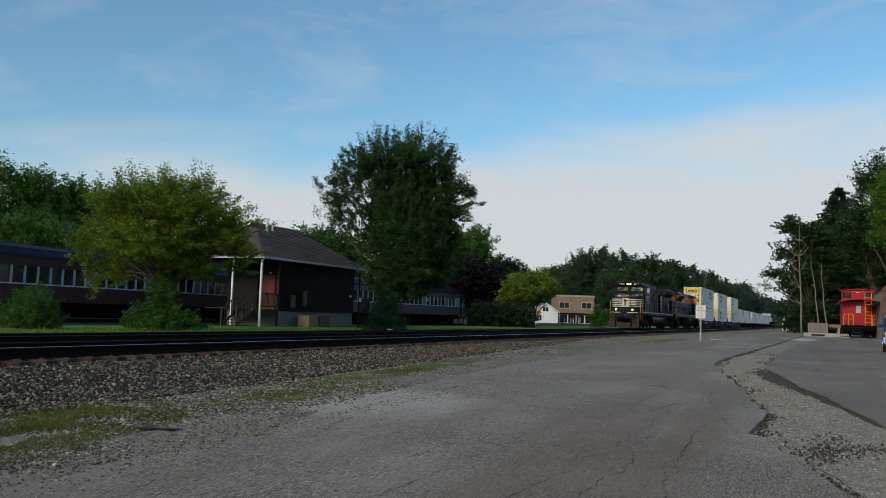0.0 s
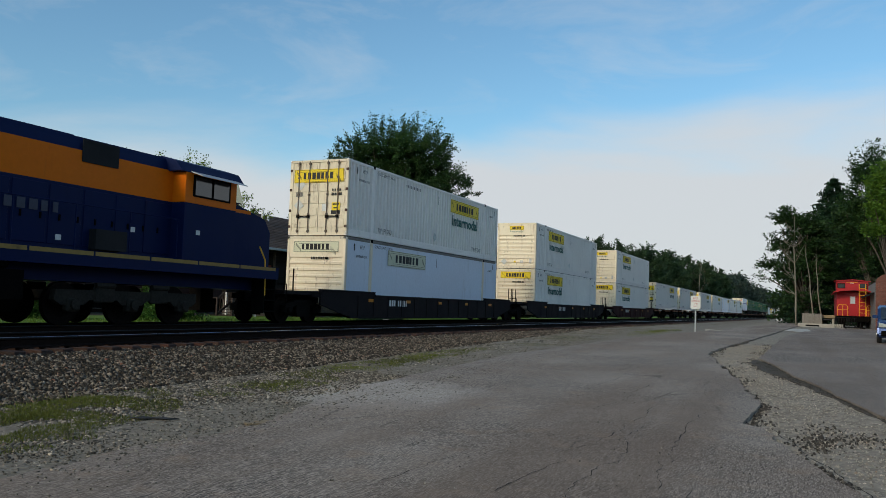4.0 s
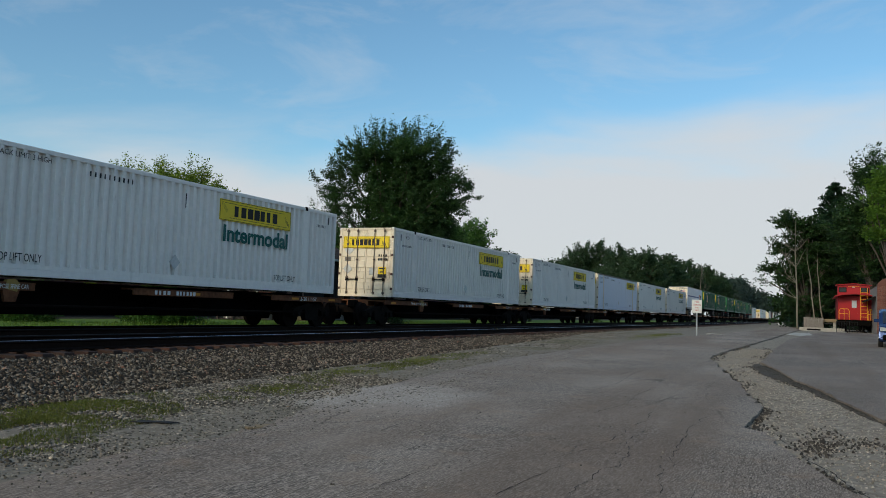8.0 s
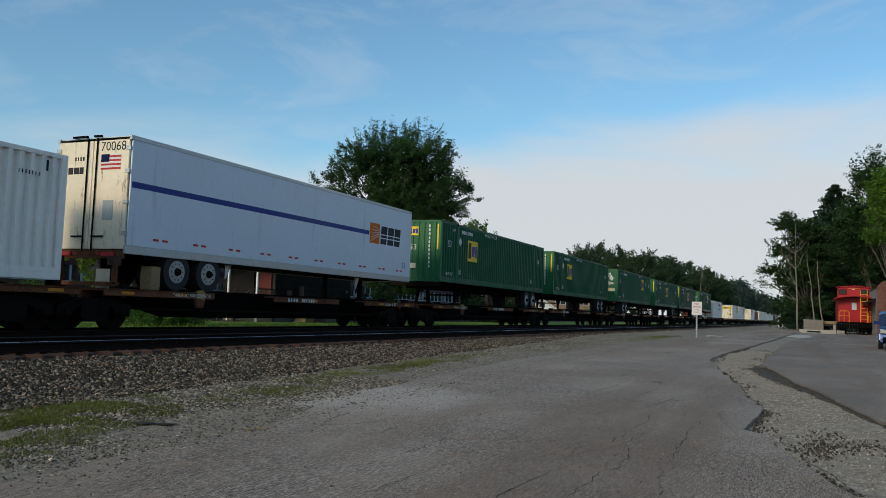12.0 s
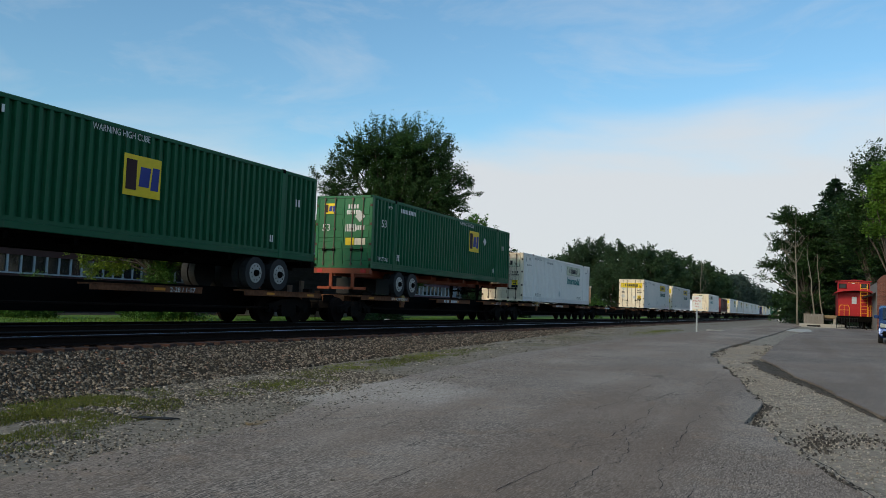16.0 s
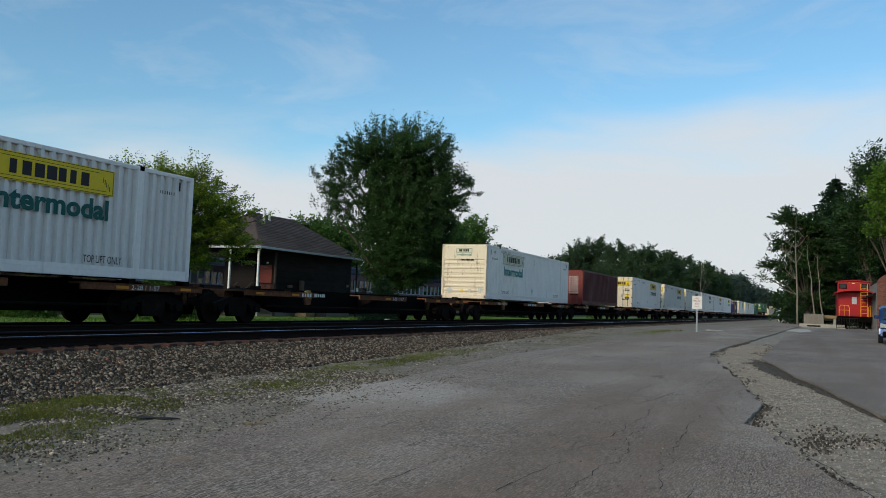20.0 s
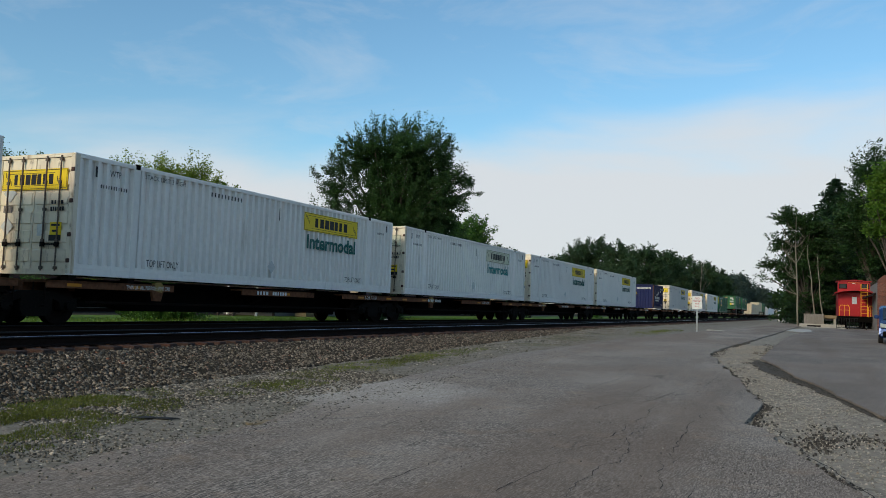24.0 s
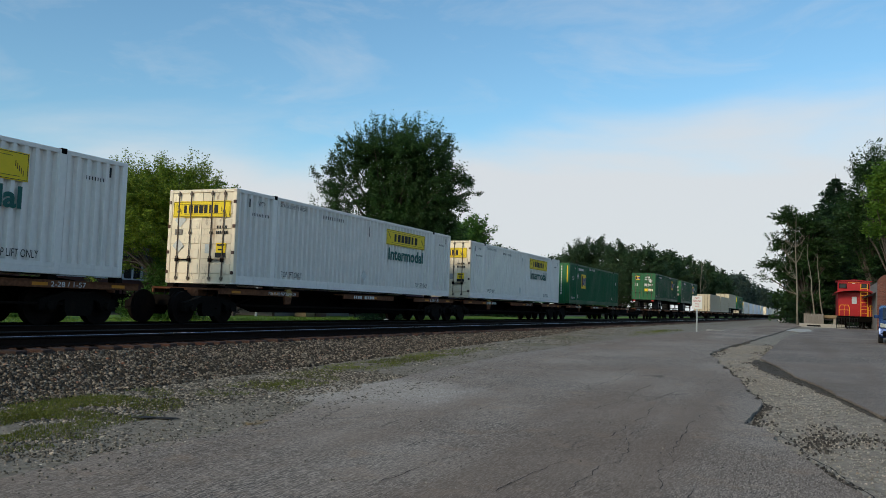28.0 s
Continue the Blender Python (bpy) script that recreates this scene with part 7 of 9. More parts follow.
def clump_centres(lobes, n, rs, inner=0.35):
    """Places for clumps in a crown made of lobes (x, y, z, radius, height radius), more of them near the outside."""
    w = np.array([l_[3] ** 2 * l_[4] * (l_[5] if len(l_) > 5 else 1.0) for l_ in lobes])
    pick = rs.choice(len(lobes), n, p=w / w.sum())
    d = rs.normal(0, 1, (n, 3))
    d /= np.linalg.norm(d, axis=1)[:, None]
    rad = inner + (1 - inner) * rs.uniform(0, 1, n) ** 0.55
    lob = np.array([l_[:5] for l_ in lobes])[pick]
    return lob[:, :3] + d * rad[:, None] * np.stack([lob[:, 3], lob[:, 3], lob[:, 4]], 1), d


def tree(name, label, base, lobes, mat, seed, clumps=300, per=45, size=0.16, spread=0.34, trunk=0.22, stems=1, bark=None, shoots=0, droop=0.0, limbs=46, inner=0.35, category="tree", group="", fork=0.35, gaps=None, grain=0.6, flat=0.75):
    """A tapered trunk, limbs that reach into the crown, and a crown of small leaves in uneven clumps."""
    rs = np.random.RandomState(seed)
    t = thing(name, label, category, group, at=pose(*base))
    lob = [(l_[0] - base[0], l_[1] - base[1], l_[2] - base[2], *l_[3:]) for l_ in lobes]
    cen, way = clump_centres(lob, clumps, rs, inner)
    if gaps is not None:             # hollows between the boughs
        full = np.array([noise.noise(Vector((q[0] * grain, q[1] * grain, q[2] * grain * 1.5 + seed))) > gaps for q in cen])
        cen, way = cen[full], way[full]
        clumps = len(cen)
    way = way + np.array([0, 0, 0.55 - droop]) + rs.normal(0, 0.35, way.shape)
    way /= np.linalg.norm(way, axis=1)[:, None]
    ln = spread * rs.uniform(0.9, 2.3, clumps)
    if shoots:                       # longer upright twigs over the outline
        top = np.argsort(-cen[:, 2] + rs.uniform(0, 1.2, clumps))[:shoots * 4]
        ln[top] *= 1.5
        way[top] = way[top] * 0.5 + np.array([0, 0, 0.8])
    crown = new("crown", leaf_mesh(cen, spread * 0.42 * rs.uniform(0.6, 1.4, clumps), per, size, mat, rs, flat=flat, droop=droop, twigs=way * ln[:, None]))
    crown.parent = t
    z_top = max(l_[2] + l_[4] for l_ in lob)
    mid = np.array([np.mean([l_[0] for l_ in lob]), np.mean([l_[1] for l_ in lob])])
    paths = []
    zf = z_top * fork
    for s in range(stems):
        off = rs.normal(0, 0.12, 2) * (stems > 1)
        lean = mid * 0.5 + rs.normal(0, 0.5, 2) * (stems > 1)
        tr = []
        for k in range(7):
            q = k / 6
            tr.append(((off[0] + lean[0] * q ** 1.5, off[1] + lean[1] * q ** 1.5, -0.15 + q * z_top * 0.8), trunk * (1.25 if k == 0 else 1) * (1 - 0.85 * q) / (1 + 0.35 * (stems - 1))))
        paths.append(tr)
    for k in range(min(limbs, len(cen))):
        e_ = cen[rs.randint(len(cen))]
        tr = paths[rs.randint(stems)]
        q = min(0.95, max(fork * 0.8, (e_[2] / z_top) * rs.uniform(0.45, 0.8)))
        i = min(5, int(q * 6 / 1.0 * 0.98))
        p0, r0 = np.array(tr[i][0]), tr[i][1]
        m_ = p0 * 0.5 + e_ * 0.5 + np.array([0, 0, 0.10 * np.linalg.norm(e_ - p0)]) + rs.normal(0, 0.15, 3)
        r1 = min(r0 * 0.55, 0.03 + 0.018 * np.linalg.norm(e_ - p0))
        paths.append([(tuple(p0), r1), (tuple(p0 * 0.45 + m_ * 0.55), r1 * 0.75), (tuple(m_ * 0.8 + e_ * 0.2), r1 * 0.5), (tuple(e_), r1 * 0.15)])
    tr_ = new("trunk", limbs_mesh(paths, bark or M_BARK))
    tr_.parent = t
    return t


def conifer(name, label, base, height, radius, seed, mat=None, tiers=26, size=0.16, group="", power=0.85):
    """A straight trunk with drooping tiers of boughs that shorten to the top."""
    rs = np.random.RandomState(seed)
    t = thing(name, label, "tree", group, at=pose(*base))
    cen, spr, paths = [], [], [[((0, 0, -0.1), 0.05 + height * 0.011), ((0, 0, height * 0.5), 0.03 + height * 0.006), ((0, 0, height), 0.012)]]
    for k in range(tiers):
        q = k / tiers
        z_ = height * (0.05 + 0.93 * q)
        reach = radius * (1 - q) ** power * rs.uniform(0.75, 1.15) + 0.05
        n = max(4, int(10 * (1 - q) + 4))
        for j in range(n):
            w = 2 * math.pi * (j + rs.uniform(-0.3, 0.3)) / n + k
            rr = reach * rs.uniform(0.75, 1.15)
            tip = np.array([math.cos(w) * rr, math.sin(w) * rr, z_ - rr * 0.28])
            paths.append([((0, 0, z_), 0.02 + rr * 0.008), (tuple(tip * np.array([0.5, 0.5, 1]) + np.array([0, 0, rr * 0.10])), 0.015), (tuple(tip), 0.006)])
            for f_ in (0.35, 0.6, 0.8, 1.0):
                cen.append((tip[0] * f_, tip[1] * f_, z_ + (tip[2] - z_) * f_ ** 1.3))
                spr.append(0.08 + 0.11 * rr)
    c = new("crown", leaf_mesh(np.array(cen), np.array(spr), 26, size, mat or F_SPRUCE, rs, flat=0.45, droop=0.5))
    c.parent = t
    tk = new("trunk", limbs_mesh(paths, M_BARK, 5))
    tk.parent = t
    return t


def bare_tree(name, label, base, height, lean, seed, branches=9, r=0.12, bark=None, reach=2.0):
    """A dead, leafless tree: a thin trunk and upswept bare branches."""
    rs = np.random.RandomState(seed)
    t = thing(name, label, "tree", at=pose(*base))
    tk = [((lean[0] * q + rs.normal(0, 0.06), lean[1] * q + rs.normal(0, 0.06), -0.1 + height * q), r * (1 - 0.8 * q)) for q in np.linspace(0, 1, 8)]
    paths = [tk]
    for k in range(branches):
        q = rs.uniform(0.35, 0.95)
        i = int(q * 7)
        p0 = np.array(tk[i][0])
        w = rs.uniform(0, 2 * math.pi)
        ln = reach * rs.uniform(0.5, 1.1) * (1.2 - q)
        e_ = p0 + np.array([math.cos(w) * ln, math.sin(w) * ln, ln * rs.uniform(0.5, 1.3)])
        m_ = (p0 + e_) / 2 + np.array([0, 0, -0.08 * ln])
        paths.append([(tuple(p0), tk[i][1] * 0.42), (tuple(m_), tk[i][1] * 0.24), (tuple(e_), 0.010)])
        for j in range(3):
            e2 = m_ + (e_ - m_) * rs.uniform(0.2, 1) + rs.normal(0, 0.3 * ln, 3) + np.array([0, 0, 0.25 * ln])
            paths.append([(tuple(m_ * 0.5 + e_ * 0.5), 0.02), (tuple(e2), 0.006)])
    me = limbs_mesh(paths, bark or M_BARK_PALE, 5)
    o = new("trunk", me)
    o.parent = t
    return t


LAWN = -0.36
tree("broad_tree", "tall dense dark green tree with feathery upright shoots on lawn", (-27.20, 51.57, LAWN),
     [(-26.0, 51.6, 7.7, 3.4, 3.3, 1.4), (-29.2, 50.1, 9.3, 2.7, 2.8, 0.46), (-30.6, 49.4, 8.6, 1.7, 2.3, 0.45), (-29.3, 50.2, 6.7, 2.0, 1.8, 0.28), (-27.4, 50.6, 11.3, 3.2, 2.0, 0.85), (-25.2, 51.5, 11.4, 2.6, 2.0, 0.9),
      (-24.2, 52.0, 11.0, 1.5, 1.8, 0.8), (-23.9, 52.3, 8.7, 2.2, 2.7, 1.0), (-22.1, 53.2, 9.1, 1.0, 1.3, 0.7), (-26.0, 51.8, 4.9, 3.5, 3.0, 1.4), (-27.9, 50.9, 4.7, 1.6, 2.2, 0.5),
      (-23.7, 52.7, 5.8, 1.8, 2.2, 1.2), (-26.5, 51.7, 2.9, 2.5, 1.3, 1.2), (-24.6, 52.5, 3.3, 1.4, 1.3), (-28.1, 51.0, 3.1, 0.9, 0.9)],
     F_DARK, 11, clumps=3300, per=95, size=0.125, spread=0.27, trunk=0.40, shoots=26, limbs=60, inner=0.25, fork=0.25, gaps=-0.30, grain=1.0)
tree("spreading_tree", "wide yellow-green ornamental tree with ivy at its foot", (-27.32, 29.51, LAWN),
     [(-27.1, 29.2, 5.1, 3.2, 1.5), (-28.8, 28.3, 5.7, 1.6, 1.0), (-26.5, 29.4, 5.9, 1.9, 0.9), (-24.4, 30.5, 4.5, 1.7, 0.9), (-29.8, 28.1, 3.4, 1.5, 1.2), (-24.6, 30.5, 3.5, 1.6, 0.8), (-27.3, 29.2, 3.6, 3.1, 1.1), (-30.4, 28.0, 2.0, 0.8, 0.8), (-29.1, 28.5, 2.3, 1.0, 0.7),
      (-26.0, 29.9, 2.7, 1.6, 0.6), (-24.0, 30.8, 2.7, 0.7, 0.6), (-27.4, 29.3, 2.4, 0.8, 1.0)],
     F_YELLOW, 12, clumps=1700, per=110, size=0.09, spread=0.24, trunk=0.20, stems=1, limbs=46, shoots=10, inner=0.3, fork=0.6, gaps=-0.26, grain=0.9, flat=0.42)
tree("ivy_shrub", "leafy green shrub and ivy round a tree foot", (-26.89, 29.05, LAWN),
     [(-26.9, 29.1, -0.0, 1.4, 0.4), (-27.9, 28.6, -0.0, 0.7, 0.4), (-25.6, 29.7, -0.0, 0.6, 0.4), (-26.9, 28.9, 1.3, 0.6, 1.3), (-27.8, 28.6, 0.4, 0.5, 0.5), (-26.2, 29.4, 0.3, 0.6, 0.5)], F_MID, 13, clumps=420, per=60, size=0.09, spread=0.17, trunk=0.03, limbs=10, category="shrub")
tree("juniper_bush", "dense dark green juniper bush on the lawn", (-30.43, 24.81, LAWN),
     [(-30.4, 24.8, 0.1, 1.2, 0.6), (-30.2, 24.9, 0.7, 0.9, 0.5), (-31.0, 24.5, 0.1, 0.8, 0.6), (-29.5, 25.2, -0.0, 0.6, 0.5)], F_MID, 14, clumps=420, per=80, size=0.065, spread=0.15, trunk=0.05, limbs=14, category="bush", shoots=20)
conifer("young_spruce", "small bushy dark spruce on the lawn", (-22.33, 41.66, LAWN), 2.65, 1.4, 15, F_YOUNG, tiers=20, size=0.085)
tree("purple_tree", "dark purple-leaved ornamental tree", (-36.78, 89.07, LAWN), [(-36.5, 88.9, 4.6, 3.6, 2.8), (-38.6, 88.0, 3.5, 2.6, 2.4), (-34.5, 89.8, 4.3, 1.8, 2.2)], F_PURPLE, 16, clumps=420, per=48, size=0.30, spread=0.5, trunk=0.2)
tree("hedge", "clipped dark green hedge row", (-32.38, 86.65, LAWN), [(-34.1, 85.9, 0.7, 1.6, 1.5), (-32.1, 86.8, 0.7, 2.0, 1.4), (-30.1, 87.7, 0.6, 1.8, 1.1)], F_SPRUCE, 17, clumps=240, per=46, size=0.24, spread=0.35, trunk=0.1, category="hedge", limbs=10)
tree("yellow_tree", "small round yellow-green tree with a slanting trunk", (-29.03, 89.25, LAWN), [(-29.5, 88.7, 4.0, 3.2, 1.5), (-31.6, 87.9, 3.1, 1.3, 1.0), (-27.4, 89.7, 3.9, 1.6, 1.0), (-29.0, 88.9, 5.0, 2.5, 0.8)], F_YELLOW, 18, clumps=330, per=46, size=0.24, spread=0.36, trunk=0.16, limbs=30)
tree("broad_tree", "green deciduous tree behind the coaches", (-42.90, 103.91, LAWN), [(-42.2, 103.4, 9.8, 2.6, 2.8), (-43.9, 102.9, 7.5, 3.4, 3.7), (-40.9, 103.9, 11.0, 1.4, 1.8)], F_MID, 19, clumps=420, per=44, size=0.34, spread=0.6, trunk=0.25)
tree("broad_tree", "green tree behind the dark building", (-50.69, 78.41, LAWN), [(-51.5, 77.3, 8.5, 1.6, 1.5), (-49.5, 78.3, 7.7, 2.5, 2.3), (-47.5, 79.3, 6.8, 1.9, 2.8)], F_MID, 20, clumps=330, per=44, size=0.30, spread=0.5, trunk=0.25)
k = 30
for base, lobes, mat in (
        ((-76.80, 60.06, LAWN), [(-77.0, 58.8, 12.5, 2.0, 3.5), (-78.9, 58.3, 8.4, 3.5, 4.7), (-75.7, 59.8, 7.9, 2.6, 3.5)], F_MID),
        ((-75.02, 63.05, LAWN), [(-75.3, 61.8, 12.3, 3.0, 2.5), (-74.2, 62.6, 8.8, 3.3, 3.6)], F_LEAF),
        ((-72.53, 66.38, LAWN), [(-73.3, 65.0, 11.5, 2.2, 2.7), (-71.7, 65.9, 9.1, 2.8, 3.7)], F_MID),
        ((-71.84, 72.19, LAWN), [(-73.0, 70.7, 10.3, 3.6, 3.9), (-69.5, 72.5, 8.5, 3.6, 3.2), (-65.3, 74.4, 8.0, 3.2, 2.6)], F_MID),
        ((-63.78, 52.71, LAWN), [(-64.2, 52.0, 5.4, 3.8, 3.0), (-60.1, 53.9, 5.3, 2.8, 2.0)], F_MID)):
    tree("broad_tree", "tall dark green tree behind the parked coaches", base, lobes, mat, k, clumps=620, per=60, size=0.24, spread=0.5, trunk=0.3, group="trees behind the coaches", gaps=-0.34, grain=0.5)
    k += 1
bare_tree("dead_snag", "pale broken dead trunk", (-35.01, 94.26, LAWN), 5.0, (0.3, 0.2), 41, branches=3, r=0.28, reach=0.5)
bare_tree("bare_tree", "thin leafless tree top", (-37.75, 106.23, LAWN), 8.2, (0.2, 0.0), 42, branches=16, r=0.12, bark=M_BARK, reach=3.0)
tree("broad_tree", "low green tree behind a bare tree", (-41.49, 113.35, LAWN), [(-41.9, 112.6, 7.3, 2.1, 1.8), (-40.0, 113.5, 6.7, 2.0, 1.5)], F_FAR, 43, clumps=200, per=40, size=0.4, spread=0.6, trunk=0.2)
tree("tall_bush", "green bush beside the railway", (-26.75, 111.19, LAWN), [(-26.7, 111.2, 1.0, 0.9, 1.1), (-27.4, 110.9, 0.6, 0.9, 0.8)], F_MID, 44, clumps=70, per=44, size=0.26, spread=0.4, trunk=0.1, category="bush")

# the woods along the railway beyond the town
WOODS = [(-58.3, 223.6, 13.1, 5.6, 6.5), (-54.5, 227.5, 14.2, 5.6, 6.6), (-45.6, 215.1, 12.8, 5.0, 6.2), (-46.9, 211.6, 7.5, 6.7, 5.8), (-38.4, 207.4, 11.7, 5.0, 5.0), (-37.2, 229.9, 12.2, 5.2, 5.2), (-35.2, 252.9, 12.1, 5.0, 5.3), (-32.3, 276.3, 11.6, 5.1, 5.4),
         (-29.8, 294.0, 10.4, 4.2, 5.0), (-65.6, 239.2, 10.6, 5.0, 6.0)]
rs = np.random.RandomState(50)
k = 0
for x_, y_, z_, r, rz in WOODS:
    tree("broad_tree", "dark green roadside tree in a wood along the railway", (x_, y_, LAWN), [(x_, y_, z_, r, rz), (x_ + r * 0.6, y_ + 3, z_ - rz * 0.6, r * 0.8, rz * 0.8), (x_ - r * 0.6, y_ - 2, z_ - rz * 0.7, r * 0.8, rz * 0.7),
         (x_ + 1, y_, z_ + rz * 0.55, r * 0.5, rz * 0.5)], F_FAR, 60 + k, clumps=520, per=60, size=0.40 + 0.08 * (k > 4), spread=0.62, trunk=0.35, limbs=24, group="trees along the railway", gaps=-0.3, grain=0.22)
    k += 1
bare_tree("bare_tree", "pale leafless tree in front of a wood", (-30.30, 250.41, LAWN), 17.0, (0.8, 0.0), 71, branches=10, r=0.25, reach=5.0)
bare_tree("bare_tree", "pale leafless tree in front of a wood", (-29.29, 255.27, LAWN), 16.0, (-0.6, 0.0), 72, branches=8, r=0.22, reach=4.0)


def far_wood(name, label, spots, mat, seed, size, spread, clumps=200, per=40):
    rs_ = np.random.RandomState(seed)
    cen = []
    for x_, y_, z_, r, rz in spots:
        c_, _ = clump_centres([(x_, y_, z_, r, rz), (x_, y_, z_ * 0.4, r, z_ * 0.5)], clumps, rs_, 0.4)
        cen.append(c_)
    return thing_mesh(name, leaf_mesh(np.concatenate(cen), spread, per, size, mat, rs_), label, "trees", kind="stuff")


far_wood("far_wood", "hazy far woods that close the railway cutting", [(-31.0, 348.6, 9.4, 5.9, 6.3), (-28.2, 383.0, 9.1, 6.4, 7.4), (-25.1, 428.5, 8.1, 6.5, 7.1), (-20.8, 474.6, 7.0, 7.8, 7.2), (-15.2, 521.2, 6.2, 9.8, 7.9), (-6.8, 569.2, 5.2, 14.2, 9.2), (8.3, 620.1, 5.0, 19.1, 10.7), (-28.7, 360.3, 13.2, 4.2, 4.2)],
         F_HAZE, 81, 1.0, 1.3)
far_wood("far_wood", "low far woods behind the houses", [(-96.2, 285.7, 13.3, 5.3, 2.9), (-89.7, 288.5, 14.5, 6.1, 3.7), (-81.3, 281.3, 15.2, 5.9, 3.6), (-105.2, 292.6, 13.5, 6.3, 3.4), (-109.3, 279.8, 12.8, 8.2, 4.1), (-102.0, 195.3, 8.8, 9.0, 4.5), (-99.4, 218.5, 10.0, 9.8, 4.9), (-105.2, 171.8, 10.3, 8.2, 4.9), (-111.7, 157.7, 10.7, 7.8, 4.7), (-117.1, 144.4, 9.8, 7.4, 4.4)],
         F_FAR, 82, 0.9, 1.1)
# woods outside the view, added to close the place and cut reflected sky
ring = []
for k in range(46):
    w = math.radians(20 + k * 7.0)
    d = 120 + 18 * math.sin(k * 2.3)
    ring.append((math.sin(w) * d, math.cos(w) * d * 0.9, 5.0, 9.5, 6.5))
far_wood("far_wood", "dark unseen woods added round the yard", [q for q in ring if not (q[0] < 4 and q[1] > 0)], F_DARK, 83, 1.6, 1.7, clumps=110, per=26)

# added leaves, mostly unseen, that keep the gap under the coaches dark
far_wood("undergrowth", "dark leaf bank added to darken the gap under the parked coaches", [(-49.5 - 0.12 * (y_ - 25), y_, 0.6, 2.6, 2.2) for y_ in range(14, 92, 4)], F_SHADE, 84, 0.30, 0.45, clumps=70, per=40)

# trees on the far side of the yard
YARD = -0.08
tree("locust_tree", "tall dark tree with layered flat foliage", (-0.49, 107.60, YARD), [(-1.9, 106.1, 12.5, 2.5, 1.3), (-0.4, 106.9, 10.7, 3.0, 2.3), (-4.1, 105.3, 9.9, 1.7, 0.9), (-2.8, 105.9, 9.1, 2.0, 1.1), (-4.5, 105.4, 6.9, 1.5, 0.8), (-3.1, 106.1, 5.6, 2.1, 1.1), (-5.1, 105.2, 5.8, 1.1, 0.6),
     (-1.0, 107.0, 6.6, 3.2, 2.4), (-0.4, 107.5, 3.3, 2.7, 2.0), (1.2, 107.8, 8.1, 2.7, 4.0)], F_SHADE, 91, clumps=1900, per=60, size=0.22, spread=0.40, trunk=0.35, limbs=90, inner=0.15, droop=0.2, gaps=-0.05, grain=0.5, flat=0.4)
conifer("spruce", "tall dark spruce with drooping boughs", (2.52, 115.56, YARD), 19.2, 5.4, 92, tiers=46, size=0.30, power=0.62)
tree("broad_tree", "large green deciduous tree at the yard's edge", (6.52, 104.15, YARD), [(6.0, 102.6, 17.2, 2.3, 2.5), (7.4, 103.6, 13.5, 3.1, 3.8), (4.8, 102.5, 12.1, 2.3, 3.8), (6.8, 103.8, 7.8, 3.1, 3.1), (4.6, 101.9, 18.1, 0.9, 1.1), (3.6, 102.1, 10.8, 2.3, 3.5)], F_SHADE, 93, gaps=-0.15, grain=0.45, clumps=1150, per=60, size=0.24, spread=0.5, trunk=0.4, shoots=10, inner=0.2)
tree("broad_tree", "bright green sunlit tree at the yard's edge", (7.52, 95.80, YARD), [(6.0, 94.4, 9.8, 1.5, 0.8), (7.0, 94.6, 13.5, 2.1, 3.4), (6.0, 94.0, 14.3, 1.0, 1.1)], F_LIME, 94, clumps=300, per=46, size=0.26, spread=0.42, trunk=0.3)
tree("broad_tree", "dense dark trees behind the caboose", (3.76, 124.91, YARD), [(3.1, 124.2, 6.9, 4.6, 5.3), (0.3, 123.2, 4.5, 3.8, 3.8), (6.5, 125.9, 5.5, 4.6, 5.3), (-2.2, 122.3, 2.1, 3.1, 2.0), (10.0, 127.5, 5.6, 4.6, 6.1), (1.7, 123.2, 11.4, 3.1, 4.6), (6.6, 125.3, 12.3, 4.6, 4.6)], F_SHADE, 95, clumps=1400, per=40, size=0.5, spread=0.85, trunk=0.4, inner=0.1)
bare_tree("bare_tree", "tall pale leafless tree by the fence", (-1.38, 89.60, YARD), 11.0, (-0.2, 0.0), 96, branches=24, r=0.12, reach=2.6)
bare_tree("bare_tree", "thin pale leaning bare trunk", (0.31, 92.56, YARD), 8.4, (-0.9, 0.0), 97, branches=2, r=0.10, reach=0.8)
bare_tree("bare_tree", "thin pale bent bare trunk", (0.94, 92.84, YARD), 8.2, (-0.6, 0.0), 98, branches=2, r=0.09, reach=0.8)

# ---------------------------------------------------------------- beyond the railway: coaches and buildings
M_COACH = paint("dull_maroon_coach_paint", (0.055, 0.019, 0.019), 0.6, vary=0.2, dirt=(0.03, 0.02, 0.02), dirt_amount=0.6, streak=True)
M_COACH2 = paint("violet_maroon_coach_paint", (0.115, 0.062, 0.085), 0.6, vary=0.2, dirt=(0.04, 0.03, 0.03), dirt_amount=0.5, streak=True)
M_COACHROOF = paint("blue_black_roof_paint", (0.007, 0.009, 0.020), 0.55, spec=0.12, vary=0.25, dirt=(0.02, 0.02, 0.026), dirt_amount=0.5)
M_TRIM = paint("pale_window_trim", (0.40, 0.44, 0.50), 0.6, vary=0.15)
M_PALEBLUE = paint("pale_blue_coach_panel", (0.34, 0.38, 0.45), 0.6, vary=0.15, dirt=(0.12, 0.1, 0.1), dirt_amount=0.4, streak=True)
M_PANE = material("dusty_window_glass", (0.020, 0.022, 0.024), 0.12, vary=0.3, bump=0.0, spec=0.6)
M_CURTAIN = material("drawn_blind", (0.16, 0.15, 0.14), 0.8, vary=0.3)
M_SIDING = material("dark_brown_board_siding", (0.0075, 0.006, 0.0065), 0.7, spec=0.15, vary=0.5, big=1.0, fine=20, bump=0.2, per_thing=0.35)
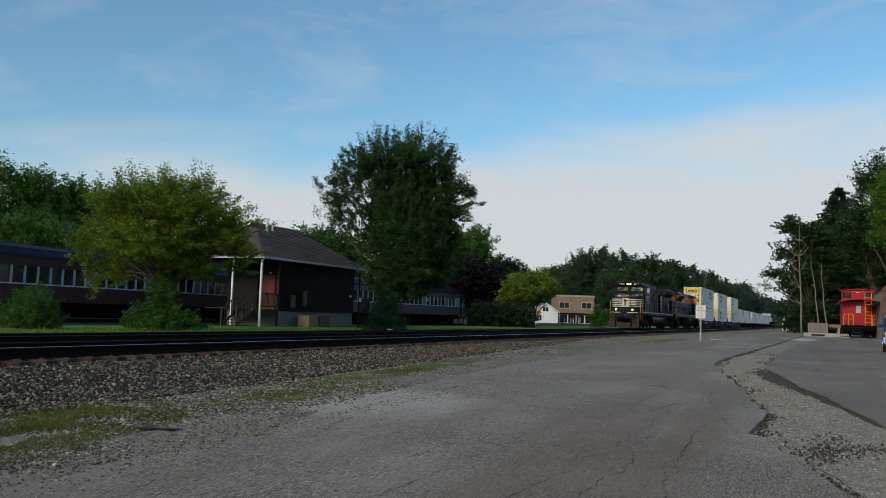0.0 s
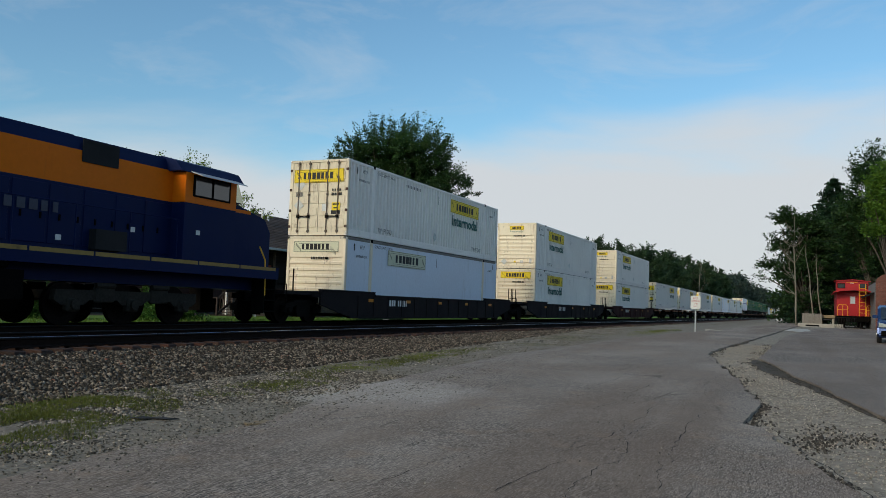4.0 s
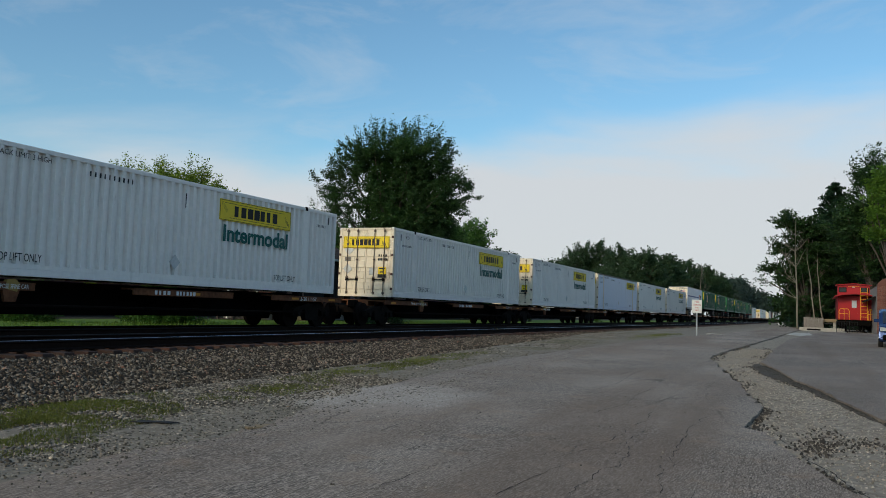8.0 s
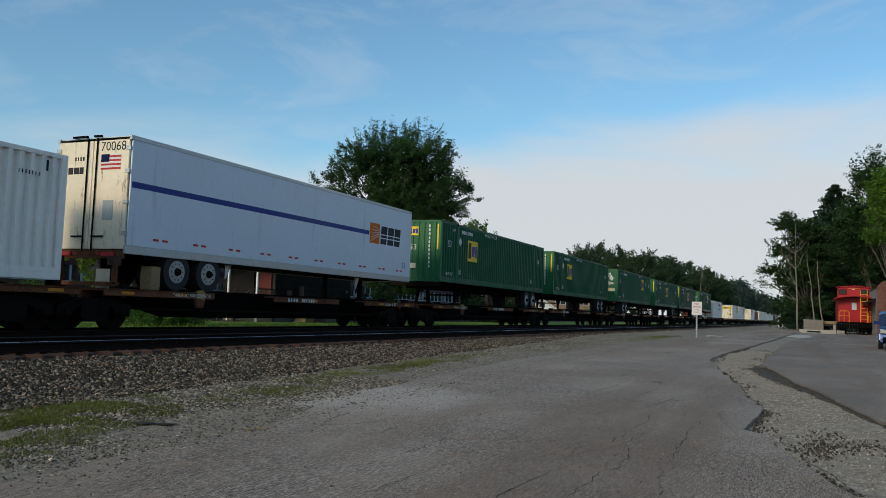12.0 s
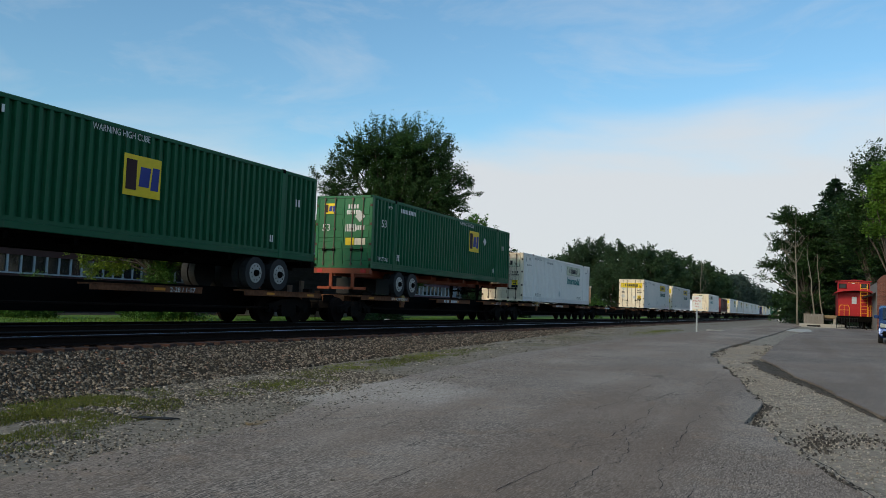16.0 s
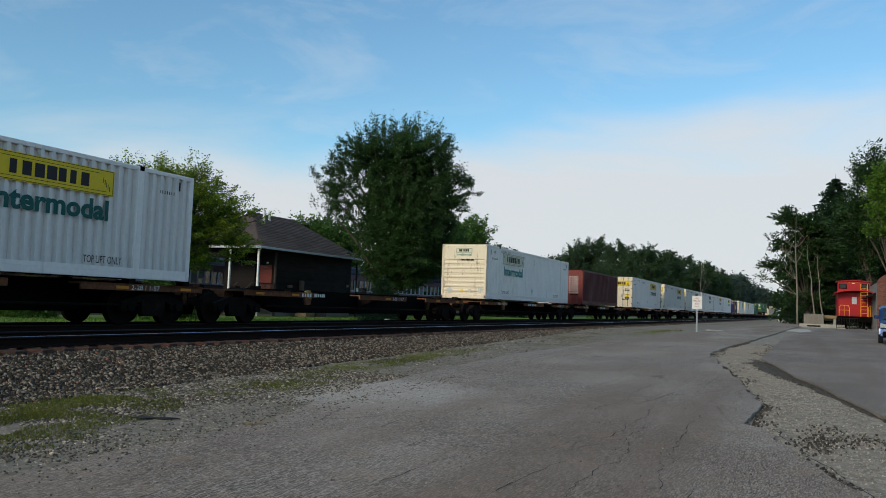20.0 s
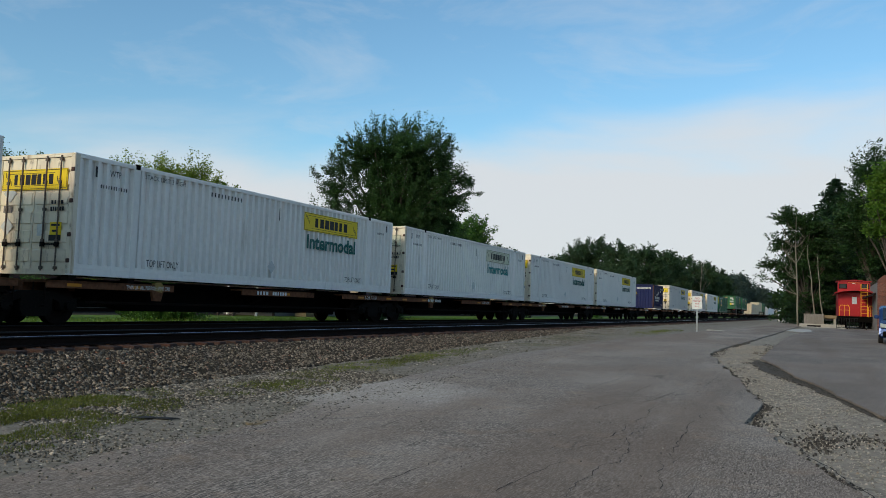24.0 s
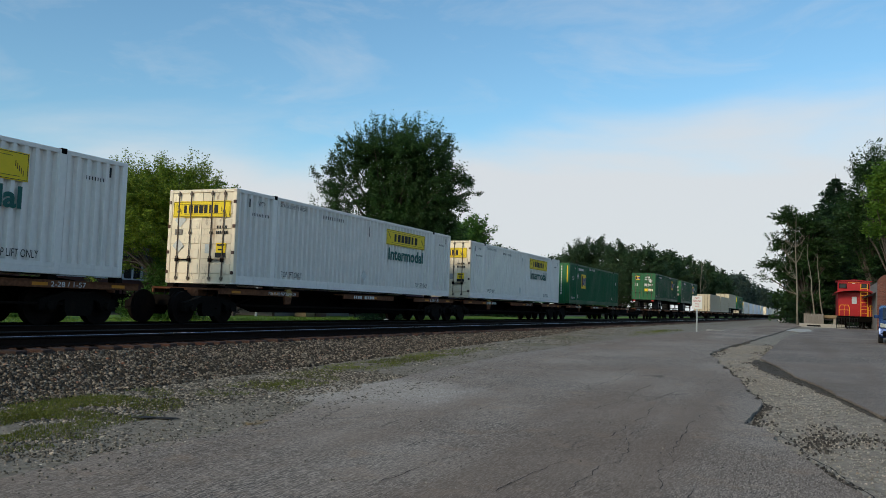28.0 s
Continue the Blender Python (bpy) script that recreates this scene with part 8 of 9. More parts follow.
M_SHINGLE = material("weathered_roof_shingle", (0.075, 0.052, 0.042), 0.9, vary=0.35, big=0.7, fine=14, bump=0.4, per_thing=0.35, dirt=(0.04, 0.05, 0.03), dirt_amount=0.6)
M_WHITEPAINT = paint("white_painted_trim", (0.72, 0.73, 0.72), 0.6, vary=0.1, dirt=(0.35, 0.33, 0.3), dirt_amount=0.4)
M_GUTTER = paint("grey_gutter", (0.45, 0.47, 0.50), 0.5, vary=0.15)
M_REDDOOR = paint("faded_red_door", (0.115, 0.018, 0.013), 0.6, vary=0.15)
M_DECKWOOD = material("weathered_deck_wood", (0.036, 0.024, 0.020), 0.85, vary=0.35, big=1.5, fine=24, bump=0.3, per_thing=0.25)
M_BLOCK = material("grey_foundation_block", (0.17, 0.165, 0.16), 0.9, vary=0.2, big=0.8, fine=12, bump=0.3)
M_BOXTAN = material("tan_utility_box", (0.22, 0.16, 0.085), 0.7, vary=0.3, dirt=(0.12, 0.05, 0.03), dirt_amount=0.7)
M_BROWNBOX = material("brown_utility_box", (0.10, 0.055, 0.045), 0.7, vary=0.3)
M_BRICK = material("red_brick", (0.16, 0.060, 0.042), 0.85, vary=0.3, big=2.0, fine=16, bump=0.25, per_thing=0.35)
M_MORTAR = material("grey_mortar", (0.22, 0.20, 0.18), 0.95, vary=0.2)
M_TANBRICK = material("tan_brick_front", (0.23, 0.155, 0.105), 0.85, vary=0.25, big=0.8, fine=6, bump=0.2)
M_CABRED = paint("bright_caboose_red", (0.34, 0.004, 0.010), 0.45, vary=0.1, dirt=(0.2, 0.02, 0.02), dirt_amount=0.4)
M_CABYEL = paint("caboose_yellow", (0.80, 0.36, 0.02), 0.45)
M_CONCRETE = material("pale_concrete", (0.33, 0.31, 0.27), 0.9, vary=0.2, big=0.9, fine=14, bump=0.25, dirt=(0.2, 0.18, 0.15), dirt_amount=0.5)
M_IRON = material("black_iron_fence", (0.012, 0.012, 0.013), 0.6, vary=0.2)
M_SIGNWHITE = paint("white_sign_face", (0.66, 0.66, 0.63), 0.5)
M_SIGNRED = paint("red_sign_ink", (0.42, 0.05, 0.05), 0.5)
M_CARBLUE = material("metallic_blue_car_paint", (0.018, 0.05, 0.16), 0.25, 0.4, vary=0.1, bump=0.0)


def coach(label, end_xy, turn, m_body, blind):
    """An old passenger coach parked on a siding: y = 0 at its far end, running back to -L; its +x side faces the railway."""
    L, h, z0 = 25.0, 1.5, 0.0
    c = thing("passenger_coach", label, "passenger coach", "parked coaches", at=pose(end_xy[0], end_xy[1], -0.22, 0, 0, turn))
    solid("lower_side", m_body, c, (-h, h, -L, 0, 0.95, 1.88), bevel=0.02)
    solid("upper_side", m_body, c, (-h, h, -L, 0, 2.86, 3.32), bevel=0.02)
    solid("interior", M_GRILLE, c, (-h + 0.25, h - 0.25, -L + 0.1, -0.1, 1.88, 2.86))
    bm = bmesh.new()
    prism(bm, [(-1.56, 3.30), (-1.50, 3.48), (-1.15, 3.82), (-0.6, 4.02), (0.6, 4.02), (1.15, 3.82), (1.50, 3.48), (1.56, 3.30)], "y", -L - 0.2, 0.2)
    part("roof", bm, M_COACHROOF, c, "blue-black rounded roof")
    for k in range(6):
        solid("roof_vent", M_COACHROOF, c, (-0.3, 0.3, -3 - k * 3.7, -2.4 - k * 3.7, 3.98, 4.14), bevel=0.04)
    n = 24
    step = (L - 2.6) / n
    for s in (-1, 1):
        x_ = s * h
        solid("sill_moulding", M_TRIM, c, (*sorted((x_ + s * 0.03, x_ - s * 0.08)), -L, 0, 1.86, 1.94), label="pale sill moulding")
        solid("letter_board", m_body, c, (*sorted((x_ + s * 0.015, x_ - s * 0.05)), -L, 0, 2.84, 2.90))
        solid("end_panel", M_PALEBLUE if s > 0 else m_body, c, (*sorted((x_, x_ - s * 0.2)), -2.6, 0.0, 1.93, 2.86))
        if s < 0:
            solid("far_side", m_body, c, (x_, x_ + 0.2, -L, -2.6, 1.93, 2.86))
            continue
        for k in range(n + 1):
            y = -2.6 - k * step
            solid("window_post", M_TRIM, c, (x_ - 0.2, x_ - 0.01, y - 0.055, y + 0.055, 1.93, 2.86))
        for k in range(n):
            y = -2.6 - (k + 0.5) * step
            w = solid("window", M_PANE, c, (x_ - 0.12, x_ - 0.09, y - step / 2 + 0.05, y + step / 2 - 0.05, 1.95, 2.85), label="dusty dark coach window")
            if k in blind:
                solid("blind", M_CURTAIN, w, (x_ - 0.088, x_ - 0.082, y - step / 2 + 0.07, y + step / 2 - 0.07, 1.97 + 0.3 * (k % 2), 2.84))
    solid("end_wall", m_body, c, (-h, h, -0.05, 0.02, 0.95, 3.3), (-h, h, -L - 0.02, -L + 0.05, 0.95, 3.3))
    door = solid("door", M_GRILLE, c, (h, h + 0.012, -1.5, -0.75, 0.98, 2.9))
    solid("door_window", M_PANE, door, (h + 0.012, h + 0.018, -1.38, -0.87, 2.1, 2.75))
    solid("door_post", M_TRIM, c, (h, h + 0.03, -0.72, -0.62, 0.98, 2.95), (h, h + 0.03, -1.63, -1.53, 0.98, 2.95))
    bm = bmesh.new()
    for y in (-8.5, -14.5):
        box(bm, -1.2, 1.2, y - 1.7, y + 1.7, 0.4, 0.95)
    box(bm, -1.0, 1.0, -L + 0.5, -0.5, 0.55, 0.95)
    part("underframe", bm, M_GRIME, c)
    # black boxes added to stand in for the shade below the coach
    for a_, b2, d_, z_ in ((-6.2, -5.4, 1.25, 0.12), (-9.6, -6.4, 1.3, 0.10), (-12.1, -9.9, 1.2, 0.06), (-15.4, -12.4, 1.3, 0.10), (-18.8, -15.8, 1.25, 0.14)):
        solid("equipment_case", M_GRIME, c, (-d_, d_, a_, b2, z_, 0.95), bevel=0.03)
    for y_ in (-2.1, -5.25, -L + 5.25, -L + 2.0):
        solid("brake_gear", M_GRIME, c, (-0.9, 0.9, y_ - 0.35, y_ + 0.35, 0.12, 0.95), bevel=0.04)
    for y in (-3.6, -L + 3.6):
        rail_truck(c, y, 2.4)
    bm = bmesh.new()
    box(bm, h - 0.5, h + 0.05, -1.5, -0.8, 0.2, 0.26)
    box(bm, h - 0.5, h + 0.05, -1.5, -0.8, 0.55, 0.61)
    part("step", bm, M_GRIME, c)
    return c


coach("long maroon passenger coach with blue-black roof and dusty windows", (-42.85, 53.33), 8.5, M_COACH, (3, 4, 9, 10, 16))
coach("violet-maroon passenger coach with pale window band, parked on siding", (-38.0, 87.0), 0.0, M_COACH2, (2, 7, 8))
for x_, y0, y1, turn in ((-40.2, 20, 56, 8.5), (-39.5, 58, 92, 0.0)):
    siding = thing("siding_track", "rusty siding track under parked coaches", "railway track", "sidings", "structure", at=pose(x_, (y0 + y1) / 2, -0.2, 0, 0, turn))
    for s in (-1, 1):
        solid("rail", M_RAILSIDE, siding, (s * 0.75 - 0.035, s * 0.75 + 0.035, -(y1 - y0) / 2, (y1 - y0) / 2, -0.16, 0.0))


def siding_wall(parent, x0, x1, y0, y1, z0, z1, face):
    """A wall with lapped boards on the outside, each board a part."""
    solid("wall_core", M_SIDING, parent, (x0, x1, y0, y1, z0, z1))
    n = int((z1 - z0) / 0.2)
    for k in range(n):
        z_ = z0 + k * (z1 - z0) / n
        bm = bmesh.new()
        if face == "x":
            prism(bm, [(x1, z_), (x1 + 0.035, z_), (x1 + 0.01, z_ + 0.21), (x1, z_ + 0.21)], "y", y0, y1)
        else:
            prism(bm, [(y0, z_), (y0 - 0.035, z_), (y0 - 0.01, z_ + 0.21), (y0, z_ + 0.21)], "x", x0, x1)
        part("board", bm, M_SIDING, parent)


def station_house():
    """The dark boarded building with a corner porch under a hipped roof."""
    c = thing("station_house", "dark brown boarded house with hipped shingle roof, porch and red door", "building", at=pose(0, 0, LAWN))
    X, Y0, Y1, YP, B = -32.3, 45.3, 55.0, 42.9, -36.4      # front, wall ends, porch end, back
    solid("foundation", M_BLOCK, c, (B, X - 0.05, Y0, Y1, 0.0, 1.0))
    siding_wall(c, B, X, Y0, Y1, 1.0, 4.35, "x")
    siding_wall(c, B, X - 1.6, Y0 - 0.12, Y0, 1.0, 4.35, "y")
    # roof: a hip with a short ridge
    bm = bmesh.new()
    ex0, ex1, ey0, ey1, ez = B - 2.6, X + 0.75, YP - 0.5, Y1 + 0.5, 4.42
    rx, ry0, ry1, rz = X - 3.1, YP + 3.6, Y1 - 3.6, 7.05
    v_ = [bm.verts.new(q) for q in ((ex0, ey0, ez), (ex1, ey0, ez), (ex1, ey1, ez), (ex0, ey1, ez), (rx, ry0, rz), (rx, ry1, rz),
                                    (ex0, ey0, ez - 0.12), (ex1, ey0, ez - 0.12), (ex1, ey1, ez - 0.12), (ex0, ey1, ez - 0.12))]
    for q in ((0, 1, 4), (1, 2, 5, 4), (2, 3, 5), (3, 0, 4, 5), (0, 6, 7, 1), (1, 7, 8, 2), (2, 8, 9, 3), (3, 9, 6, 0), (9, 8, 7, 6)):
        bm.faces.new([v_[i] for i in q])
    roof = part("roof", bm, M_SHINGLE, c, "weathered brown shingle roof")
    # courses of shingles on the slope towards the railway
    n = 20
    for k in range(n):
        q = (k + 0.5) / n
        x_ = ex1 + (rx - ex1) * q
        z_ = ez + (rz - ez) * q
        ya, yb = ey0 + (ry0 - ey0) * q + 0.05, ey1 + (ry1 - ey1) * q - 0.05
        m_ = max(2, int((yb - ya) / 1.0))
        for j in range(m_):
            a, b_ = ya + (yb - ya) * j / m_, ya + (yb - ya) * (j + 1) / m_ - 0.012
            bm = bmesh.new()
            dx, dz = (rx - ex1) / n, (rz - ez) / n
            lift_ = 0.014 + 0.01 * ((k * 7 + j * 3) % 5) / 5
            prism(bm, [(x_ - dx * 0.55, z_ - dz * 0.55 + lift_ + 0.02), (x_ + dx * 0.5, z_ + dz * 0.5 + 0.01), (x_ + dx * 0.5, z_ + dz * 0.5), (x_ - dx * 0.55, z_ - dz * 0.55)], "y", a, b_)
            part("shingle", bm, M_SHINGLE, roof)
    for q in ((ex1, ex1 + 0.1, ey0, ey1, ez - 0.14, ez + 0.0), (ex0, ex1, ey0 - 0.1, ey0, ez - 0.14, ez), (ex0, ex1, ey1, ey1 + 0.1, ez - 0.14, ez)):
        solid("gutter", M_GUTTER, c, q, label="pale grey gutter")
    for x_, y_ in ((rx + 0.9, ry0 + 0.2), (rx + 0.7, ry0 + 1.1)):
        bm = bmesh.new()
        tube(bm, (x_, y_, rz - 0.9), (x_, y_, rz + 0.15), 0.09)
        part("vent_pipe", bm, M_WHITEPAINT if y_ < ry0 + 0.5 else M_GUTTER, roof)
    # porch
    solid("porch_ceiling", M_SIDING, c, (B, X + 0.2, YP - 0.2, Y0, 4.2, 4.28))
    bm = bmesh.new()
    for k in range(14):
        box(bm, X - 4.0, X, YP + k * 0.17, YP + 0.155 + k * 0.17, 1.06, 1.11)
    part("porch_floor", bm, M_DECKWOOD, c)
    solid("porch_skirt", M_DECKWOOD, c, (X - 0.06, X, YP, Y0, 0.8, 1.06))
    for x_, y_, z_ in ((X + 0.35, YP, 0.0), (X - 1.8, YP - 0.1, 0.0)):
        solid("porch_post", M_WHITEPAINT, c, (x_ - 0.055, x_ + 0.055, y_ - 0.055, y_ + 0.055, z_, 4.25), label="white painted porch post")
    bm = bmesh.new()
    bent(bm, [(X + 0.75, YP - 0.3, 4.3), (X + 0.5, YP - 0.15, 4.15), (X + 0.4, YP, 3.9)], 0.045)
    part("downpipe", bm, M_WHITEPAINT, c)
    door = solid("door", M_REDDOOR, c, (X - 1.25, X - 0.28, Y0 - 0.06, Y0 - 0.004, 1.11, 3.35), label="faded red door")
    solid("door_knob", M_STEEL, door, (X - 1.18, X - 1.10, Y0 - 0.10, Y0 - 0.06, 2.0, 2.08))
    solid("porch_lamp", M_WHITEPAINT, c, (X - 0.7, X - 0.6, Y0 - 0.12, Y0, 3.45, 3.55))
    for z_ in (1.25, 2.08):
        solid("porch_rail", M_DECKWOOD, c, (X - 0.04, X + 0.04, YP + 0.2, Y0, z_, z_ + 0.07))
    for k in range(16):
        y_ = YP + 0.28 + k * 0.13
        solid("baluster", M_DECKWOOD, c, (X - 0.02, X + 0.02, y_, y_ + 0.035, 1.3, 2.1))
    solid("corner_post", M_DECKWOOD, c, (X - 0.06, X + 0.06, Y0 - 0.12, Y0, 0.0, 4.25))
    for k in range(6):                 # steps that come down along the house, away from the far end
        z_ = 1.06 - (k + 1) * 0.165
        y_ = YP - 0.28 * (k + 1)
        solid("step", M_DECKWOOD, c, (X - 1.2, X - 0.05, y_, y_ + 0.30, z_ - 0.04, z_))
    for x_ in (X - 0.05, X - 1.2):
        bm = bmesh.new()
        prism(bm, [(YP, 1.0), (YP - 1.75, 0.02), (YP - 1.75, 0.16), (YP, 1.16)], "x", x_ - 0.03, x_ + 0.03)
        part("stringer", bm, M_DECKWOOD, c)
        bm = bmesh.new()
        tube(bm, (x_, YP, 2.1), (x_, YP - 1.75, 1.05), 0.04)
        st = part("stair_rail", bm, M_DECKWOOD, c)
        for k in range(8):
            y_ = YP - 0.2 - k * 0.21
            solid("baluster", M_DECKWOOD, st, (x_ - 0.018, x_ + 0.018, y_ - 0.018, y_ + 0.018, 1.05 - (YP - y_) * 0.56, 2.08 - (YP - y_) * 0.6))
        solid("newel_post", M_DECKWOOD, st, (x_ - 0.05, x_ + 0.05, YP - 1.8, YP - 1.7, 0.0, 1.15))
    # meters and far porch
    for y_, z_, h_ in ((46.6, 1.75, 0.55), (48.0, 1.9, 0.75)):
        solid("meter_box", M_BROWNBOX, c, (X + 0.03, X + 0.2, y_, y_ + 0.42, z_ - 0.5, z_ + h_ - 0.2), bevel=0.02)
    solid("wall_lamp", M_WHITEPAINT, c, (X + 0.03, X + 0.15, 54.3, 54.45, 2.2, 2.35))
    solid("notice", M_WHITEPAINT, c, (X + 0.42, X + 0.45, 55.1, 55.45, 1.9, 2.2))
    bm = bmesh.new()
    box(bm, X - 2.0, X + 0.4, Y1 + 0.2, Y1 + 1.8, 1.05, 1.12)
    for y_ in (Y1 + 0.25, Y1 + 1.75):
        box(bm, X + 0.3, X + 0.42, y_ - 0.05, y_ + 0.05, 0.0, 4.2 if y_ < Y1 + 1 else 2.2)
    box(bm, X + 0.33, X + 0.39, Y1 + 0.2, Y1 + 1.8, 2.1, 2.18)
    for k in range(11):
        box(bm, X + 0.34, X + 0.38, Y1 + 0.3 + k * 0.14, Y1 + 0.34 + k * 0.14, 1.12, 2.12)
    part("side_porch", bm, M_DECKWOOD, c)
    bm = bmesh.new()
    for k in range(6):
        box(bm, X - 1.2, X + 0.3, Y1 + 1.8 + k * 0.28, Y1 + 2.1 + k * 0.28, 0.86 - k * 0.165, 0.92 - k * 0.165)
    part("side_steps", bm, M_DECKWOOD, c)
    return c


station_house()
for y_, w, h_, m_, label in ((46.7, 1.1, 0.72, M_BOXTAN, "rust-stained tan metal box on the lawn"), (48.0, 1.3, 0.74, M_BROWNBOX, "brown metal box on the lawn")):
    b_ = thing("utility_box", label, "utility box", at=pose(-31.2, y_, LAWN))
    solid("cabinet", m_, b_, (-0.45, 0.45, 0.0, w, 0.0, h_), bevel=0.03)
    solid("lid", m_, b_, (-0.48, 0.48, -0.03, w + 0.03, h_, h_ + 0.05), bevel=0.01)

bm = bmesh.new()
bmesh.ops.create_icosphere(bm, subdivisions=2, radius=0.24)
for v_ in bm.verts:
    v_.co *= 1 + 0.25 * noise.noise(v_.co * 3)
    v_.co.z = v_.co.z * 0.75 + 0.12
thing_mesh("boulder", mesh_of("boulder", bm, M_CONCRETE), "pale painted boulder on the lawn", "rock", at=pose(-20.89, 39.56, LAWN))

# wooden loading deck past the coaches
d_ = thing("wooden_deck", "raised weathered timber deck with board fence", "deck", at=pose(-38.24, 89.51, LAWN))
solid("platform", M_DECKWOOD, d_, (-2.0, 0.0, -1.6, 1.6, 0.9, 1.05))
for k in range(18):
    solid("fence_board", M_TRIM, d_, (0.0, 0.04, -1.6 + k * 0.178, -1.45 + k * 0.178, 1.0, 2.1))
for y_ in (-1.5, 0.0, 1.5):
    solid("post", M_DECKWOOD, d_, (-0.12, 0.0, y_ - 0.06, y_ + 0.06, 0.0, 2.2))


def gable_house(name, label, at, w, d, eave, ridge, m_wall, m_roof, windows, trim=None, storefront=False, flat=False):
    """A far house: walls, roof, framed windows and a door on the face towards -y (local)."""
    c = thing(name, label, "house", at=at)
    solid("wall", m_wall, c, (-w / 2, w / 2, 0, d, 0, eave))
    if flat:
        solid("roof", m_roof, c, (-w / 2 - 0.1, w / 2 + 0.1, -0.1, d, eave, ridge))
    else:
        bm = bmesh.new()
        prism(bm, [(-w / 2 - 0.4, eave - 0.1), (0, ridge), (w / 2 + 0.4, eave - 0.1), (w / 2 + 0.4, eave + 0.05), (0, ridge + 0.2), (-w / 2 - 0.4, eave + 0.05)], "y", -0.4, d + 0.4)
        part("roof", bm, m_roof, c)
        bm = bmesh.new()
        prism(bm, [(-w / 2, eave), (w / 2, eave), (0, ridge)], "y", 0, 0.2)
        part("gable", bm, m_wall, c)
        bm = bmesh.new()
        for s in (-1, 1):
            prism(bm, [(s * (w / 2 + 0.4), eave - 0.15), (0, ridge - 0.05), (0, ridge + 0.22), (s * (w / 2 + 0.4), eave + 0.1)], "y", -0.46, -0.40)
        part("barge_board", bm, trim or M_WHITEPAINT, c, "white barge board")
    for x_, z_, ww, hh in windows:
        f_ = solid("window", M_WHITEPAINT, c, (x_ - ww / 2 - 0.08, x_ + ww / 2 + 0.08, -0.06, 0.02, z_ - 0.08, z_ + hh + 0.08))
        solid("pane", M_PANE, f_, (x_ - ww / 2, x_ - 0.03, -0.07, -0.06, z_, z_ + hh), (x_ + 0.03, x_ + ww / 2, -0.07, -0.06, z_, z_ + hh))
    if storefront:
        solid("awning", M_SIDING, c, (-w / 2 + 0.3, w / 2 - 0.3, -1.4, 0.0, 2.5, 2.9))
        for k in range(5):
            x_ = -w / 2 + 0.5 + k * (w - 1.0) / 4
            solid("awning_post", M_WHITEPAINT, c, (x_ - 0.08, x_ + 0.08, -1.35, -1.2, 0, 2.5))
    return c


FACE = 24.0      # they face the railway at a slant
gable_house("brick_shop", "two-storey tan brick shop with dark awning and white windows", pose(-50.57, 186.28, LAWN - 0.5, 0, 0, FACE), 8.6, 10, 6.6, 7.0, M_TANBRICK, M_CONCRETE,
            [(-2.6, 4.0, 2.2, 1.3), (2.6, 4.0, 2.2, 1.3), (-2.4, 0.7, 2.4, 1.7), (0.2, 0.2, 1.0, 2.1), (2.4, 0.7, 2.4, 1.7)], storefront=True, flat=True)
gable_house("white_house", "small white gabled house with dark roof", pose(-53.73, 173.86, LAWN - 0.4, 0, 0, FACE), 5.2, 8, 2.7, 4.6, M_WHITEPAINT, M_SHINGLE, [(-0.1, 2.9, 1.2, 0.9), (-1.4, 0.9, 0.9, 1.2)])
gable_house("gabled_house", "dark gabled house with white barge boards behind a coach", pose(-62.96, 57.48, LAWN, 0, 0, FACE), 6.5, 9, 3.6, 6.70 + 0.36, M_SIDING, M_SHINGLE, [(0.0, 1.0, 1.0, 1.2)])
gable_house("gabled_house", "dark gabled house with white barge boards behind a coach", pose(-55.94, 67.24, LAWN, 0, 0, FACE), 6.0, 9, 4.0, 7.18 + 0.36, M_SIDING, M_SHINGLE, [(0.0, 1.0, 1.0, 1.2)])
w_ = thing("warning_sign", "yellow diamond road sign on a grey post", "road sign", at=pose(-42.92, 134.71, LAWN, 0, 0, FACE))
bm = bmesh.new()
prism(bm, [(-0.55, 1.95), (0, 1.40), (0.55, 1.95), (0, 2.5)], "y", -0.03, 0.0)
part("sign_panel", bm, M_AMBER, w_)
solid("post", M_STEEL, w_, (-0.04, 0.04, 0.0, 0.06, 0, 2.5))
w_ = thing("street_sign", "pale blue street sign on a white post", "road sign", at=pose(-42.65, 132.63, LAWN, 0, 0, FACE))
solid("sign_panel", M_PALEBLUE, w_, (-0.3, 0.3, -0.03, 0.0, 1.9, 3.0))
solid("post", M_WHITEPAINT, w_, (-0.04, 0.04, 0.0, 0.06, 0, 3.0))

# ---------------------------------------------------------------- the yard
sx, sy = -5.00, 40.66
sg = thing("no_parking_sign", "white no parking sign with red letters on steel post", "sign", at=pose(sx, sy, road_level(sy) - 0.05, 0, 0, 6.8))
bm = bmesh.new()
prism(bm, [(-0.035, 0.0), (-0.035, 0.02), (-0.015, 0.045), (0.015, 0.045), (0.035, 0.02), (0.035, 0.0), (0.02, 0.0), (0.01, 0.03), (-0.01, 0.03), (-0.02, 0.0)], "z", -0.2, 1.72)
part("post", bm, M_STEEL, sg, "galvanised steel post")
pl = solid("sign_panel", M_SIGNWHITE, sg, (-0.225, 0.225, -0.012, 0.0, 1.10, 1.72), bevel=0.004)
for text, z_, h_, w_ in (("NO", 1.61, 0.095, 0.20), ("PARKING", 1.475, 0.095, 0.36), ("THIS", 1.345, 0.065, 0.18), ("SIDE", 1.225, 0.065, 0.18)):
    lettering(text, h_, M_SIGNRED, pl, (0.0, -0.014, z_), "end", width=w_)


